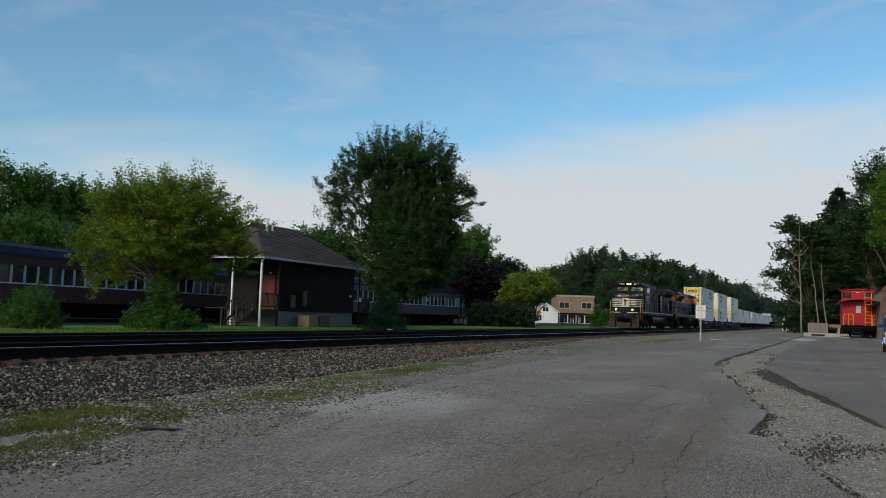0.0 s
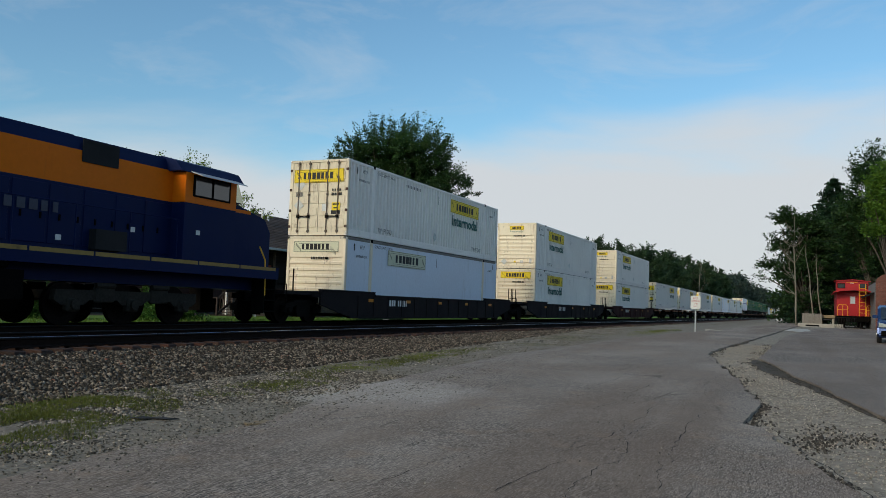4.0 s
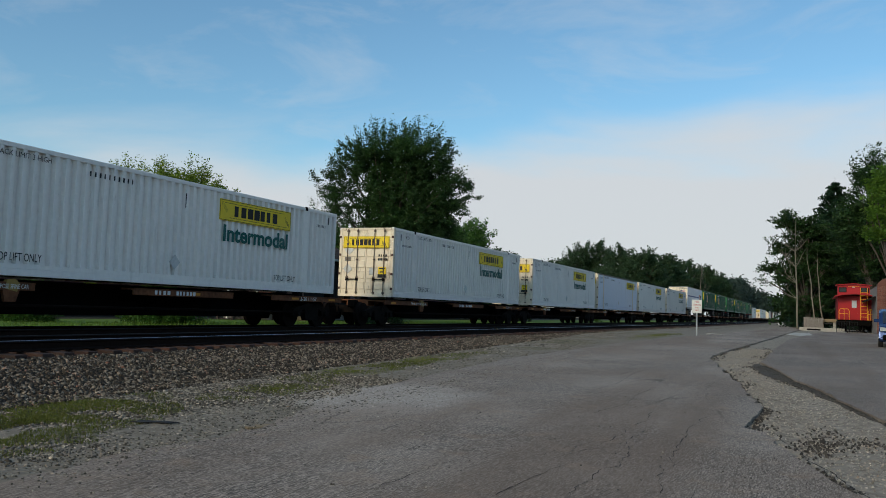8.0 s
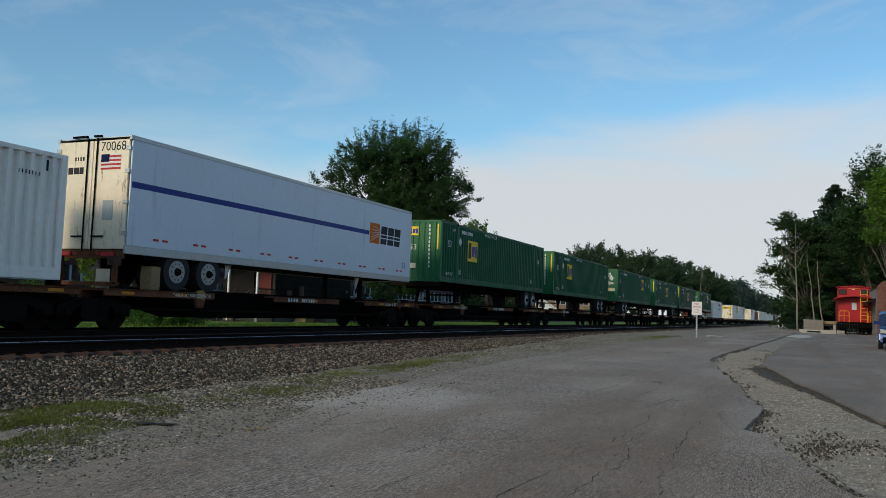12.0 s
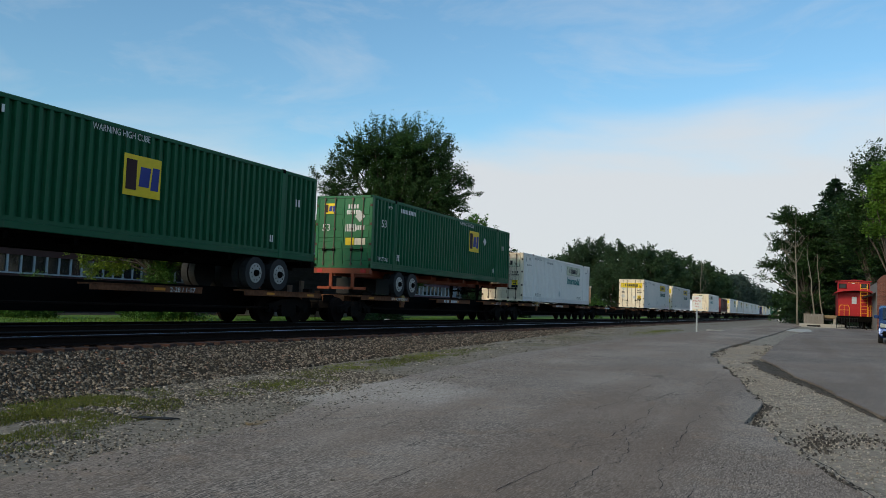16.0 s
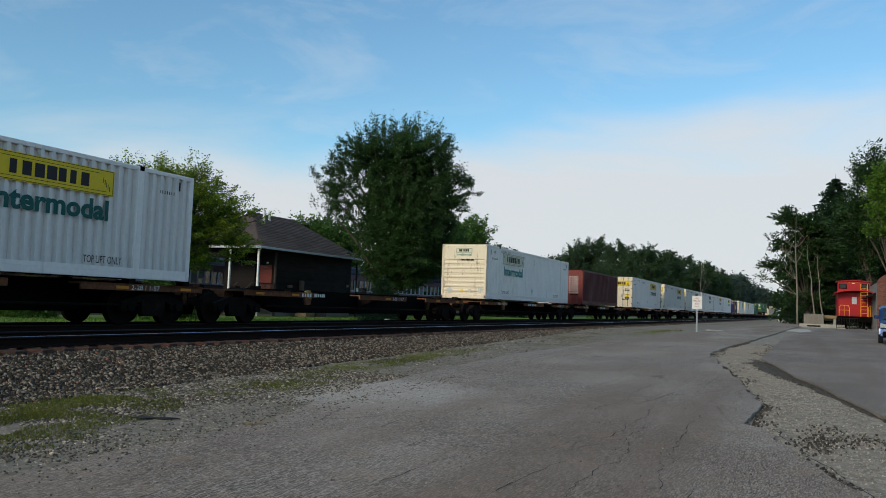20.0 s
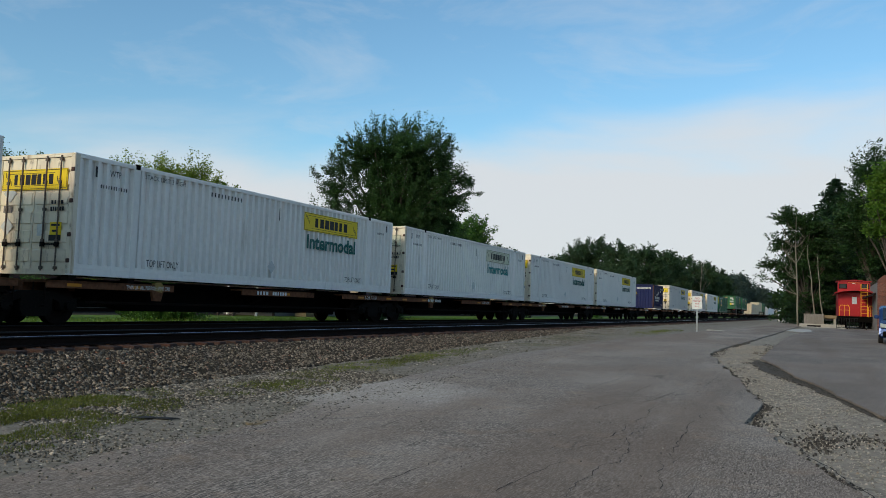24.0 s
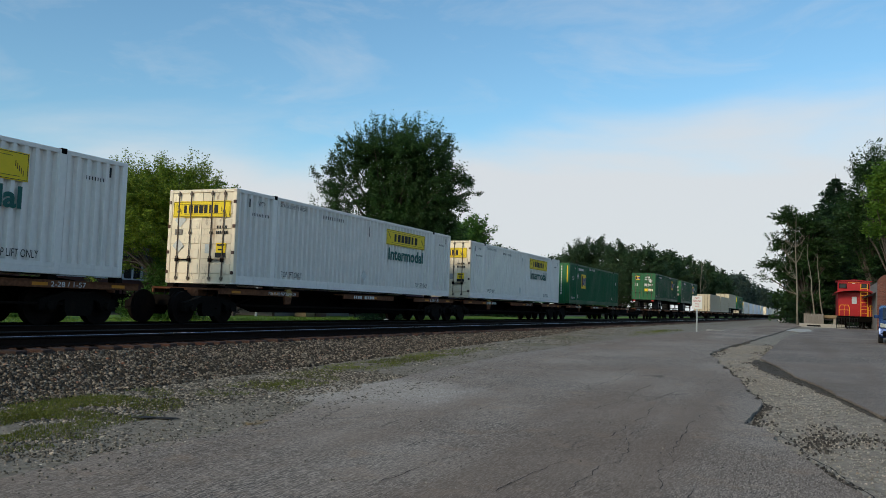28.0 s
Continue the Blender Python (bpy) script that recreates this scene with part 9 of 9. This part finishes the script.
def caboose():
    """A red caboose on display, its end platform towards the camera."""
    c = thing("caboose", "bright red caboose with yellow rails and ladder, parked", "caboose", at=pose(3.55, 84.6, -0.02))
    solid("body", M_CABRED, c, (-1.42, 1.42, 0.9, 10.0, 1.05, 3.30), bevel=0.03)
    bm = bmesh.new()
    prism(bm, [(-1.72, 3.22), (-1.0, 3.42), (0, 3.50), (1.0, 3.42), (1.72, 3.22), (1.72, 3.14), (1.0, 3.32), (0, 3.40), (-1.0, 3.32), (-1.72, 3.14)], "y", -0.35, 10.8)
    part("roof", bm, M_CABRED, c)
    solid("cupola", M_CABRED, c, (-1.38, 1.38, 3.6, 6.2, 3.3, 4.42), bevel=0.03)
    bm = bmesh.new()
    prism(bm, [(-1.55, 4.40), (0, 4.55), (1.55, 4.40), (1.55, 4.34), (0, 4.46), (-1.55, 4.34)], "y", 3.4, 6.4)
    part("cupola_roof", bm, M_CABRED, c)
    for x_ in (-0.95, 0.95):
        w1 = solid("cupola_window", M_GRIME, c, (x_ - 0.34, x_ + 0.34, 3.56, 3.60, 3.68, 4.16))
        solid("pane", M_PANE, w1, (x_ - 0.28, x_ + 0.28, 3.55, 3.56, 3.73, 4.11))
    w1 = solid("end_window", M_CABRED, c, (-0.34, 0.20, 0.86, 0.90, 2.12, 2.92))
    solid("pane", M_TRIM, w1, (-0.27, 0.13, 0.85, 0.86, 2.19, 2.85), label="window with pale blind")
    solid("end_door", M_CABRED, c, (0.25, 1.0, 0.87, 0.90, 1.1, 2.9))
    solid("platform", M_GRIME, c, (-1.42, 1.42, -0.25, 0.9, 0.92, 1.05))
    bm = bmesh.new()
    for x_ in (0.42, 0.95):
        tube(bm, (x_, -0.22, 1.05), (x_, -0.22, 4.0), 0.03)
    for k in range(8):
        tube(bm, (0.42, -0.22, 1.35 + k * 0.32), (0.95, -0.22, 1.35 + k * 0.32), 0.02)
    part("ladder", bm, M_CABYEL, c, "yellow ladder")
    for a, b_ in ((-1.36, -0.52), (1.02, 1.38)):
        bm = bmesh.new()
        bent(bm, [(a, -0.22, 1.05), (a, -0.22, 1.85), (a + 0.12, -0.22, 2.05), (b_ - 0.1, -0.22, 2.05), (b_, -0.22, 1.85), (b_, -0.22, 1.05)], 0.026)
        tube(bm, (a, -0.22, 1.6), (b_, -0.22, 1.6), 0.018)
        tube(bm, ((a + b_) / 2, -0.22, 1.05), ((a + b_) / 2, -0.22, 2.05), 0.018)
        part("platform_rail", bm, M_CABYEL, c, "yellow platform rail")
    bm = bmesh.new()
    tube(bm, (-0.5, 3.5, 4.25), (0.5, 3.5, 4.25), 0.015)
    part("grab_rail", bm, M_CABYEL, c)
    bm = bmesh.new()
    bars(bm, "end", (0.0, 3.56, 4.2), 0.3, 0.09, 3)
    part("number_bars", bm, M_LETTER, c)
    solid("underframe", M_GRIME, c, (-1.3, 1.3, -0.3, 10.2, 0.55, 0.92))
    for y_ in (2.4, 8.2):
        rail_truck(c, y_)
    bm = bmesh.new()
    tube(bm, (-0.35, 7.6, 3.4), (-0.35, 7.6, 4.0), 0.09)
    part("stove_pipe", bm, M_GRIME, c)
    return c


caboose()
disp = thing("display_track", "short display track under a caboose", "railway track", "", "structure", at=pose(3.55, 0, -0.02))
for s in (-1, 1):
    solid("rail", M_RAILSIDE, disp, (s * 0.75 - 0.035, s * 0.75 + 0.035, 82, 100, -0.14, 0.0))


def iron_fence(name, label, a, b_, z0, z1, n):
    c = thing(name, label, "fence", at=pose(0, 0, 0))
    a, b_ = Vector((*a, 0)), Vector((*b_, 0))
    for z_ in (z0 + 0.1, z1):
        bm = bmesh.new()
        tube(bm, a + Vector((0, 0, z_)), b_ + Vector((0, 0, z_)), 0.022, sides=6)
        part("rail", bm, M_IRON, c)
    for k in range(n + 1):
        p_ = a.lerp(b_, k / n)
        bm = bmesh.new()
        tube(bm, p_ + Vector((0, 0, z0 - 0.05)), p_ + Vector((0, 0, z1 + (0.05 if k % 8 == 0 else 0))), 0.03 if k % 8 == 0 else 0.010, sides=5)
        part("post" if k % 8 == 0 else "picket", bm, M_IRON, c)
    return c


iron_fence("iron_railing", "low black iron railing before the caboose", (1.93, 82.28), (5.20, 85.95), -0.1, 0.85, 24)
kx, ky = 0.75, 83.96
kerb = thing("loading_wall", "low pale concrete kerb wall with a drain opening", "wall", "", "structure", at=pose(kx, ky, 0))
bm = bmesh.new()
box(bm, -1.9, -1.25, 0, 0.5, -0.3, 0.22)
box(bm, -0.1, 1.9, 0, 0.5, -0.3, 0.22)
box(bm, -1.25, -0.1, 0, 0.5, 0.1, 0.22)
box(bm, -1.25, -0.1, 0.4, 0.5, -0.3, 0.1)
part("concrete_block", bm, M_CONCRETE, kerb)
solid("drain_opening", M_GRILLE, kerb, (-1.25, -0.1, 0.35, 0.4, -0.3, 0.1))
solid("apron", M_CONCRETE, kerb, (-1.5, 1.9, -1.6, 0.0, -0.12, -0.04), bevel=0.02)
bn = thing("steel_bin", "grey slatted steel bin behind a kerb", "bin", at=pose(0.05, 85.84, 0.0))
for k in range(11):
    solid("slat", M_TOPRAIL, bn, (-0.82 + k * 0.15, -0.72 + k * 0.15, -0.02, 0.02, 0.2, 1.1))
solid("frame", M_TOPRAIL, bn, (-0.85, 0.85, 0.02, 0.6, 0.15, 1.05))
solid("rim", M_TOPRAIL, bn, (-0.88, 0.88, -0.04, 0.64, 1.08, 1.14))
solid("foot", M_GRIME, bn, (-0.8, -0.7, 0.0, 0.6, -0.1, 0.15), (0.7, 0.8, 0.0, 0.6, -0.1, 0.15))
tb = thing("stone_trough", "pale stone trough table on legs", "trough", at=pose(1.31, 86.40, 0.0))
solid("slab", M_BOXTAN, tb, (-0.75, 0.75, 0, 0.5, 0.75, 1.05), bevel=0.03)
solid("leg", M_CONCRETE, tb, (-0.65, -0.45, 0.1, 0.4, -0.1, 0.75), (0.45, 0.65, 0.1, 0.4, -0.1, 0.75))
solid("bowl", M_IRON, tb, (-0.4, 0.4, -0.15, 0.3, 0.55, 0.68), bevel=0.05)
cp = thing("crossing_post", "thin white post at the far crossing", "post", at=pose(-5.41, 162.60, 0.0))
bm = bmesh.new()
tube(bm, (0, 0, -0.3), (0, 0, 3.6), 0.09)
part("pole", bm, M_SIGNWHITE, cp)
solid("cabinet", M_STEEL, cp, (-0.4, 0.5, -0.3, 0.3, -0.2, 1.0))


def brick_station():
    """The corner of the brick depot: its end wall of separate bricks, arched top and a hanging eave."""
    bx, by = 4.89, 78.12
    c = thing("brick_depot", "red brick depot with arched gable end and dark eave", "building", at=pose(bx, by, -0.1))
    solid("wall", M_MORTAR, c, (0.02, 9.0, 0.05, 14.0, 0.0, 4.0))
    W = 0.215
    bm0 = bmesh.new()
    box(bm0, 0, W - 0.012, -0.05, 0.06, 0, 0.063)
    me = mesh_of("brick", bm0, M_BRICK)
    n = 0
    for row in range(54):
        z_ = row * 0.075
        for j in range(5):
            x_ = j * W - (0.5 * W if row % 2 else 0) + 0.02
            if x_ < 0:
                x_ = 0.0
            o = new("brick", me)
            o.parent = c
            o.location = (x_, 0.05, z_)
            n += 1
    bm = bmesh.new()
    prism(bm, [(0.0, 4.0), (1.6, 4.0), (1.6, 4.75), (0.9, 4.72), (0.45, 4.6), (0.12, 4.3)], "y", 0.0, 0.4)
    part("gable_cap", bm, M_BRICK, c, "arched brick gable top")
    solid("roof", M_SHINGLE, c, (0.3, 9.3, 0.4, 14.3, 4.0, 4.25))
    bm = bmesh.new()
    prism(bm, [(-0.75, 2.75), (0.0, 3.05), (0.0, 3.22), (-0.75, 2.9)], "y", 1.5, 14.0)
    part("canopy", bm, M_SIDING, c)
    return c


brick_station()


def parked_car():
    """A blue hatchback, its front end at y = 0 towards the camera."""
    cx, cy = 2.22, 35.10
    c = thing("parked_car", "metallic blue parked car with dark windows", "car", at=pose(cx + 0.86, cy, road_level(cy), 0, 0, -4))
    bm = bmesh.new()
    prism(bm, [(0.0, 0.35), (0.05, 0.62), (0.35, 0.80), (1.1, 0.92), (1.9, 1.36), (2.5, 1.48), (3.3, 1.45), (4.0, 1.05), (4.2, 0.9), (4.25, 0.4), (4.1, 0.25), (0.15, 0.22)], "x", -0.82, 0.82)
    bmesh.ops.bevel(bm, geom=bm.edges[:], offset=0.05, segments=2, affect="EDGES")
    part("body", bm, M_CARBLUE, c)
    for s in (-1, 1):
        bm = bmesh.new()
        prism(bm, [(1.3, 0.95), (1.95, 1.33), (3.2, 1.36), (3.75, 1.02)], "x", *sorted((s * 0.825, s * 0.81)))
        part("side_window", bm, M_GLASS_DARK, c)
        bm = bmesh.new()
        prism(bm, [(s * 0.45, 0.62), (s * 0.78, 0.62), (s * 0.78, 0.78), (s * 0.5, 0.74)], "y", -0.01, 0.2)
        part("headlight", bm, M_LENS, c)
        for y_ in (0.85, 3.4):
            bm = bmesh.new()
            tube(bm, (s * 0.68, y_, 0.31), (s * 0.85, y_, 0.31), 0.31, sides=20)
            w1 = part("wheel", bm, M_RUBBER, c)
            bm = bmesh.new()
            tube(bm, (s * 0.85, y_, 0.31), (s * 0.86, y_, 0.31), 0.2, sides=14)
            part("rim", bm, M_STEEL, w1)
        solid("mirror", M_CARBLUE, c, (*sorted((s * 0.82, s * 1.0)), 1.35, 1.5, 0.95, 1.08), bevel=0.02)
    solid("bumper", M_GRIME, c, (-0.7, 0.7, -0.03, 0.1, 0.28, 0.48), bevel=0.03)
    bm = bmesh.new()
    prism(bm, [(1.05, 0.93), (1.85, 1.37), (1.9, 1.39), (1.15, 0.94)], "x", -0.7, 0.7)
    part("windscreen", bm, M_GLASS_DARK, c)
    return c


parked_car()

# ---------------------------------------------------------------- stones, weeds and litter


def stone_material(name, dark, pale, rust, amount):
    """Broken stone: each one of its own tone, a few rusty or nearly white."""
    m = bpy.data.materials.new(name)
    m.use_nodes = True
    n, l = m.node_tree.nodes, m.node_tree.links
    p = n["Principled BSDF"]
    p.inputs["Roughness"].default_value = 0.9
    p.inputs["Specular IOR Level"].default_value = 0.25
    g = n.new("ShaderNodeNewGeometry")
    ramp = n.new("ShaderNodeValToRGB")
    el = ramp.color_ramp.elements
    el[0].position, el[0].color = 0.0, (*dark, 1)
    el[1].position, el[1].color = 1.0, (*[min(1, c_ * 1.7) for c_ in pale], 1)
    for pos, c_ in ((0.52, [a * 2.0 for a in dark]), (0.90, pale), (0.955, pale), (0.96, rust)):
        e_ = el.new(pos)
        e_.color = (*c_, 1)
    l.new(g.outputs["Random Per Island"], ramp.inputs[0])
    tc, t = n.new("ShaderNodeTexCoord"), n.new("ShaderNodeTexNoise")
    t.inputs["Scale"].default_value = 60.0
    l.new(tc.outputs["Object"], t.inputs["Vector"])
    s = n.new("ShaderNodeVectorMath")
    s.operation = "SCALE"
    r = n.new("ShaderNodeMapRange")
    for k_, v_ in (("From Min", 0.3), ("From Max", 0.7), ("To Min", 1 - amount), ("To Max", 1 + amount)):
        r.inputs[k_].default_value = v_
    l.new(t.outputs["Fac"], r.inputs["Value"])
    l.new(ramp.outputs[0], s.inputs[0])
    l.new(r.outputs[0], s.inputs["Scale"])
    l.new(s.outputs[0], p.inputs["Base Color"])
    return m


M_BALLAST = stone_material("broken_ballast_stone", (0.026, 0.021, 0.015), (0.27, 0.225, 0.17), (0.20, 0.08, 0.045), 0.35)
M_PEBBLE = stone_material("crushed_gravel", (0.056, 0.050, 0.040), (0.37, 0.325, 0.26), (0.22, 0.15, 0.10), 0.25)
M_PALEGRAVEL = stone_material("pale_fine_gravel", (0.175, 0.150, 0.120), (0.44, 0.385, 0.31), (0.25, 0.17, 0.11), 0.25)
M_CLOD = stone_material("dark_soil_clods", (0.030, 0.026, 0.022), (0.090, 0.080, 0.068), (0.06, 0.05, 0.04), 0.3)
CUBE = np.array(list(product((-1, 1), (-1, 1), (-1, 1))), float)
CUBE_F = np.array([(0, 1, 3, 2), (4, 6, 7, 5), (0, 4, 5, 1), (2, 3, 7, 6), (0, 2, 6, 4), (1, 5, 7, 3)])


def stones(name, label, xy, sizes, mat, rs_, sink=0.25, top=None, flat=1.0):
    """Angular stones scattered on the ground."""
    n = len(xy)
    j = CUBE[None] * (1 + rs_.uniform(-0.45, 0.25, (n, 8, 3)))
    j = j * (sizes[:, None, None] * 0.5) * rs_.uniform(0.6, 1.25, (n, 1, 3))
    w = rs_.uniform(0, 2 * math.pi, (n, 3))
    for a, (p_, q_) in enumerate(((0, 1), (1, 2), (0, 2))):
        c_, s_ = np.cos(w[:, a])[:, None], np.sin(w[:, a])[:, None]
        u_, v_ = j[:, :, p_].copy(), j[:, :, q_].copy()
        j[:, :, p_], j[:, :, q_] = u_ * c_ - v_ * s_, u_ * s_ + v_ * c_
    j[:, :, 2] *= flat
    z_ = np.array([(top or level)(a, b_) for a, b_ in xy]) + sizes * sink * flat
    v_ = (j + np.column_stack([xy, z_])[:, None, :]).reshape(-1, 3)
    f_ = (CUBE_F[None] + 8 * np.arange(n)[:, None, None]).reshape(-1, 4)
    return thing_mesh(name, array_mesh(name, v_, f_, mat), label, "stones", kind="stuff")


rs = np.random.RandomState(7)


def field(n, x0, x1, y0, y1, power=1.0):
    """Random places, denser towards y0."""
    return np.column_stack([rs.uniform(x0, x1, n), y0 + (y1 - y0) * rs.uniform(0, 1, n) ** power])


q = np.concatenate([field(76000, -11.93, -9.2, 3.0, 34.0, 1.35), field(11000, -12.0, -9.3, 30.0, 75.0, 1.2), field(5000, -15.8, -14.6, 5, 40, 1.3)])
stones("ballast_stones", "dark angular railway ballast along the track", q, 0.020 + 0.034 * rs.uniform(0, 1, len(q)) ** 1.4, M_BALLAST, rs)
q = np.concatenate([field(34000, -9.7, -5.4, 3.5, 14.0, 1.2), field(9000, -9.6, -5.6, 13.0, 40.0, 1.3)])
q = q[rs.uniform(0, 1, len(q)) < np.clip((-5.4 - q[:, 0]) / 1.6, 0.01, 1)]
stones("gravel", "loose grey crushed gravel beside the road", q, (0.013 + 0.034 * rs.uniform(0, 1, len(q)) ** 1.5) * (0.6 + 0.4 * np.clip((-6.2 - q[:, 0]) / 2, 0, 1)), M_PEBBLE, rs, sink=0.12, flat=0.6, top=lambda a, b2: max(level(a, b2), road_level(b2) if a > -6.0 else -9))


def patch_edges(y):
    """The gravel strip between the road and the lot."""
    left = np.interp(y, [5, 7.7, 9.0, 11.0, 12.0, 13.3, 16.4, 18.7, 21.6, 24.5, 27.7, 32], [0.9, 0.42, -0.08, -0.7, -0.72, -0.67, -1.22, -1.6, -2.2, -2.65, -2.5, -2.15])
    right = np.interp(y, [5, 8.6, 12.0, 13.1, 14.82, 16.86, 18.4, 20.6, 23.5, 28.7, 40], [2.5, 1.9, 1.12, 0.86, 0.49, 0.11, -0.26, -0.65, -1.24, -1.21, -0.95])
    return left, right


y_ = 6.5 + 24 * rs.uniform(0, 1, 11000) ** 1.4
a_, b_ = patch_edges(y_)
q = np.column_stack([a_ + (b_ - a_) * rs.uniform(0.0, 1.0, len(y_)), y_])
stones("gravel", "pale crushed gravel in the broken strip of road", q, rs.uniform(0.005, 0.019, len(q)), M_PALEGRAVEL, rs)
y_ = np.concatenate([8 + 24 * rs.uniform(0, 1, 2600) ** 1.3, 13.5 + 9 * rs.uniform(0, 1, 3800)])
a_, b_ = patch_edges(y_)
side = (rs.uniform(0, 1, len(y_)) < 0.55) & (np.arange(len(y_)) < 2600)
q = np.column_stack([np.where(side, a_ + np.abs(rs.normal(0, 0.05, len(y_))), b_ - np.abs(rs.normal(0.0, 0.03 + 0.035 * np.clip(y_ - 15.0, 0, 6), len(y_)))), y_])
keep = np.array([noise.noise(Vector((p_[0] * 0.8, p_[1] * 0.8, 3.0))) > -0.05 for p_ in q]) | (np.arange(len(q)) >= 2600)
spots = [(0.19, 11.2, 0.14, 0.30), (0.01, 10.08, 0.11, 0.22), (0.58, 10.82, 0.13, 0.26), (0.13, 10.5, 0.10, 0.2), (-0.66, 11.4, 0.09, 0.22), (-1.84, 19.6, 0.14, 0.5), (-1.24, 16.9, 0.10, 0.4), (-2.50, 25.0, 0.12, 0.5), (-0.65, 13.3, 0.07, 0.25)]
q = np.concatenate([q[keep]] + [np.column_stack([rs.normal(a2, c2 * 1.25, 100), rs.normal(b2, d2 * 1.25, 100)]) for a2, b2, c2, d2 in spots])
keep = np.ones(len(q), bool)
stones("soil_clods", "dark crumbled asphalt and soil along a broken edge", q[keep], rs.uniform(0.010, 0.030, keep.sum()), M_CLOD, rs)
q = np.concatenate([field(420, -5.6, 0.3, 4, 22, 1.2), np.column_stack([-6.3 + 1.5 * rs.uniform(0, 1, 1500) ** 2.4, 4 + 24 * rs.uniform(0, 1, 1500) ** 1.3]), field(160, 1.2, 6.0, 10, 30, 1.2)])
q = q[[not (patch_edges(p_[1])[0] - 0.1 < p_[0] < patch_edges(p_[1])[1] + 0.1) for p_ in q]]
stones("road_grit", "scattered small stones on the asphalt", q, rs.uniform(0.006, 0.016, len(q)), M_PEBBLE, rs, top=lambda a, b2: road_level(b2))

F_WEED = foliage("weed_blades", (0.066, 0.094, 0.014), (0.180, 0.185, 0.036))
F_LAWN = foliage("lawn_blades", (0.070, 0.150, 0.016), (0.140, 0.230, 0.032))


def blades(name, label, xy, heights, mat, rs_, width=0.006, category="grass", base=None):
    """Thin bent blades of grass."""
    n = len(xy)
    z_ = np.array([(base or level)(a, c_) for a, c_ in xy])
    w = rs_.uniform(0, 2 * math.pi, n)
    dx, dy = np.cos(w), np.sin(w)
    lean = rs_.normal(0, 0.45, (n, 2)) * heights[:, None]
    p0 = np.column_stack([xy[:, 0] - dx * width, xy[:, 1] - dy * width, z_])
    p1 = np.column_stack([xy[:, 0] + dx * width, xy[:, 1] + dy * width, z_])
    p2 = np.column_stack([xy[:, 0] + lean[:, 0], xy[:, 1] + lean[:, 1], z_ + heights])
    v_ = np.stack([p0, p1, p2], 1).reshape(-1, 3)
    return thing_mesh(name, array_mesh(name, v_, np.arange(3 * n).reshape(-1, 3), mat), label, category, kind="stuff")


def weed_spots(n, shapes):
    out_ = []
    for cx, cy, rx, ry, share in shapes:
        k_ = int(n * share)
        w, r_ = rs.uniform(0, 2 * math.pi, k_), rs.uniform(0, 1, k_) ** 0.8 * 1.25
        out_.append(np.column_stack([cx + np.cos(w) * r_ * rx, cy + np.sin(w) * r_ * ry]))
    q_ = np.concatenate(out_)
    ok = np.array([noise.noise(Vector((p_[0] * 1.6, p_[1] * 1.6, 9.0))) > -0.18 for p_ in q_])
    return q_[ok]


q = weed_spots(44000, [(-8.3, 7.0, 1.0, 1.7, 0.42), (-8.9, 8.3, 0.6, 1.2, 0.12), (-7.6, 6.0, 0.8, 0.9, 0.10), (-7.9, 11.2, 0.5, 1.4, 0.08), (-8.4, 15.0, 0.5, 2.6, 0.12), (-8.5, 18.8, 0.45, 2.6, 0.08), (-6.5, 39.0, 0.6, 5.0, 0.08)])
blades("weeds", "sparse yellow-green weeds in the gravel", q, rs.uniform(0.012, 0.050, len(q)), F_WEED, rs, 0.006)
q = np.column_stack([-20.0 - 9.0 * rs.uniform(0, 1, 26000) ** 1.6, 8 + 62 * rs.uniform(0, 1, 26000) ** 1.1])
blades("lawn_grass", "mown green lawn beyond the railway", q, rs.uniform(0.05, 0.15, len(q)), F_LAWN, rs, 0.014)
q = np.concatenate([field(900, -22.5, -20.4, 18, 34, 1.0)])
blades("tall_grass", "tufts of tall grass at the lawn's edge", q, rs.uniform(0.15, 0.42, len(q)), F_LAWN, rs, 0.02)

bm = bmesh.new()
prism(bm, [(-0.26, -0.05), (-0.08, -0.10), (0.02, -0.04), (0.16, -0.09), (0.30, 0.0), (0.12, 0.05), (0.05, 0.02), (-0.12, 0.08)], "z", 0.0, 0.008)
thing_mesh("rubber_scrap", mesh_of("rubber_scrap", bm, M_RUBBER), "flat black scrap of rubber in the weeds", "litter", at=pose(-7.05, 7.62, level(-7.05, 7.62) + 0.02, 0, 0, 25))
bm = bmesh.new()
box(bm, -0.22, 0.22, -0.06, 0.06, 0.0, 0.03, bevel=0.01)
box(bm, -0.05, 0.28, 0.09, 0.16, 0.0, 0.025, bevel=0.008)
thing_mesh("wood_scrap", mesh_of("wood_scrap", bm, M_BOXTAN), "splintered pale wood scrap at the road's edge", "litter", at=pose(-5.72, 7.95, level(-5.72, 7.95) + 0.02, 0, 0, 60))
bm = bmesh.new()
prism(bm, [(-0.10, 0.0), (0.10, 0.0), (0.06, 0.08), (-0.06, 0.08)], "y", -0.9, 0.9)
thing_mesh("parking_block", mesh_of("parking_block", bm, M_CONCRETE), "pale concrete parking block on gravel", "parking block", at=pose(-4.6, 45.0, road_level(45) - 0.05, 0, 0, 30))


def motions():
    """The train runs past at a steady speed."""
    for ob, u, z in MOVERS:
        walk(ob, [(t, pose(XT, u - SPEED * (t - 7.0), z)) for t in (0.0, 14.0, 28.0)])


motions()
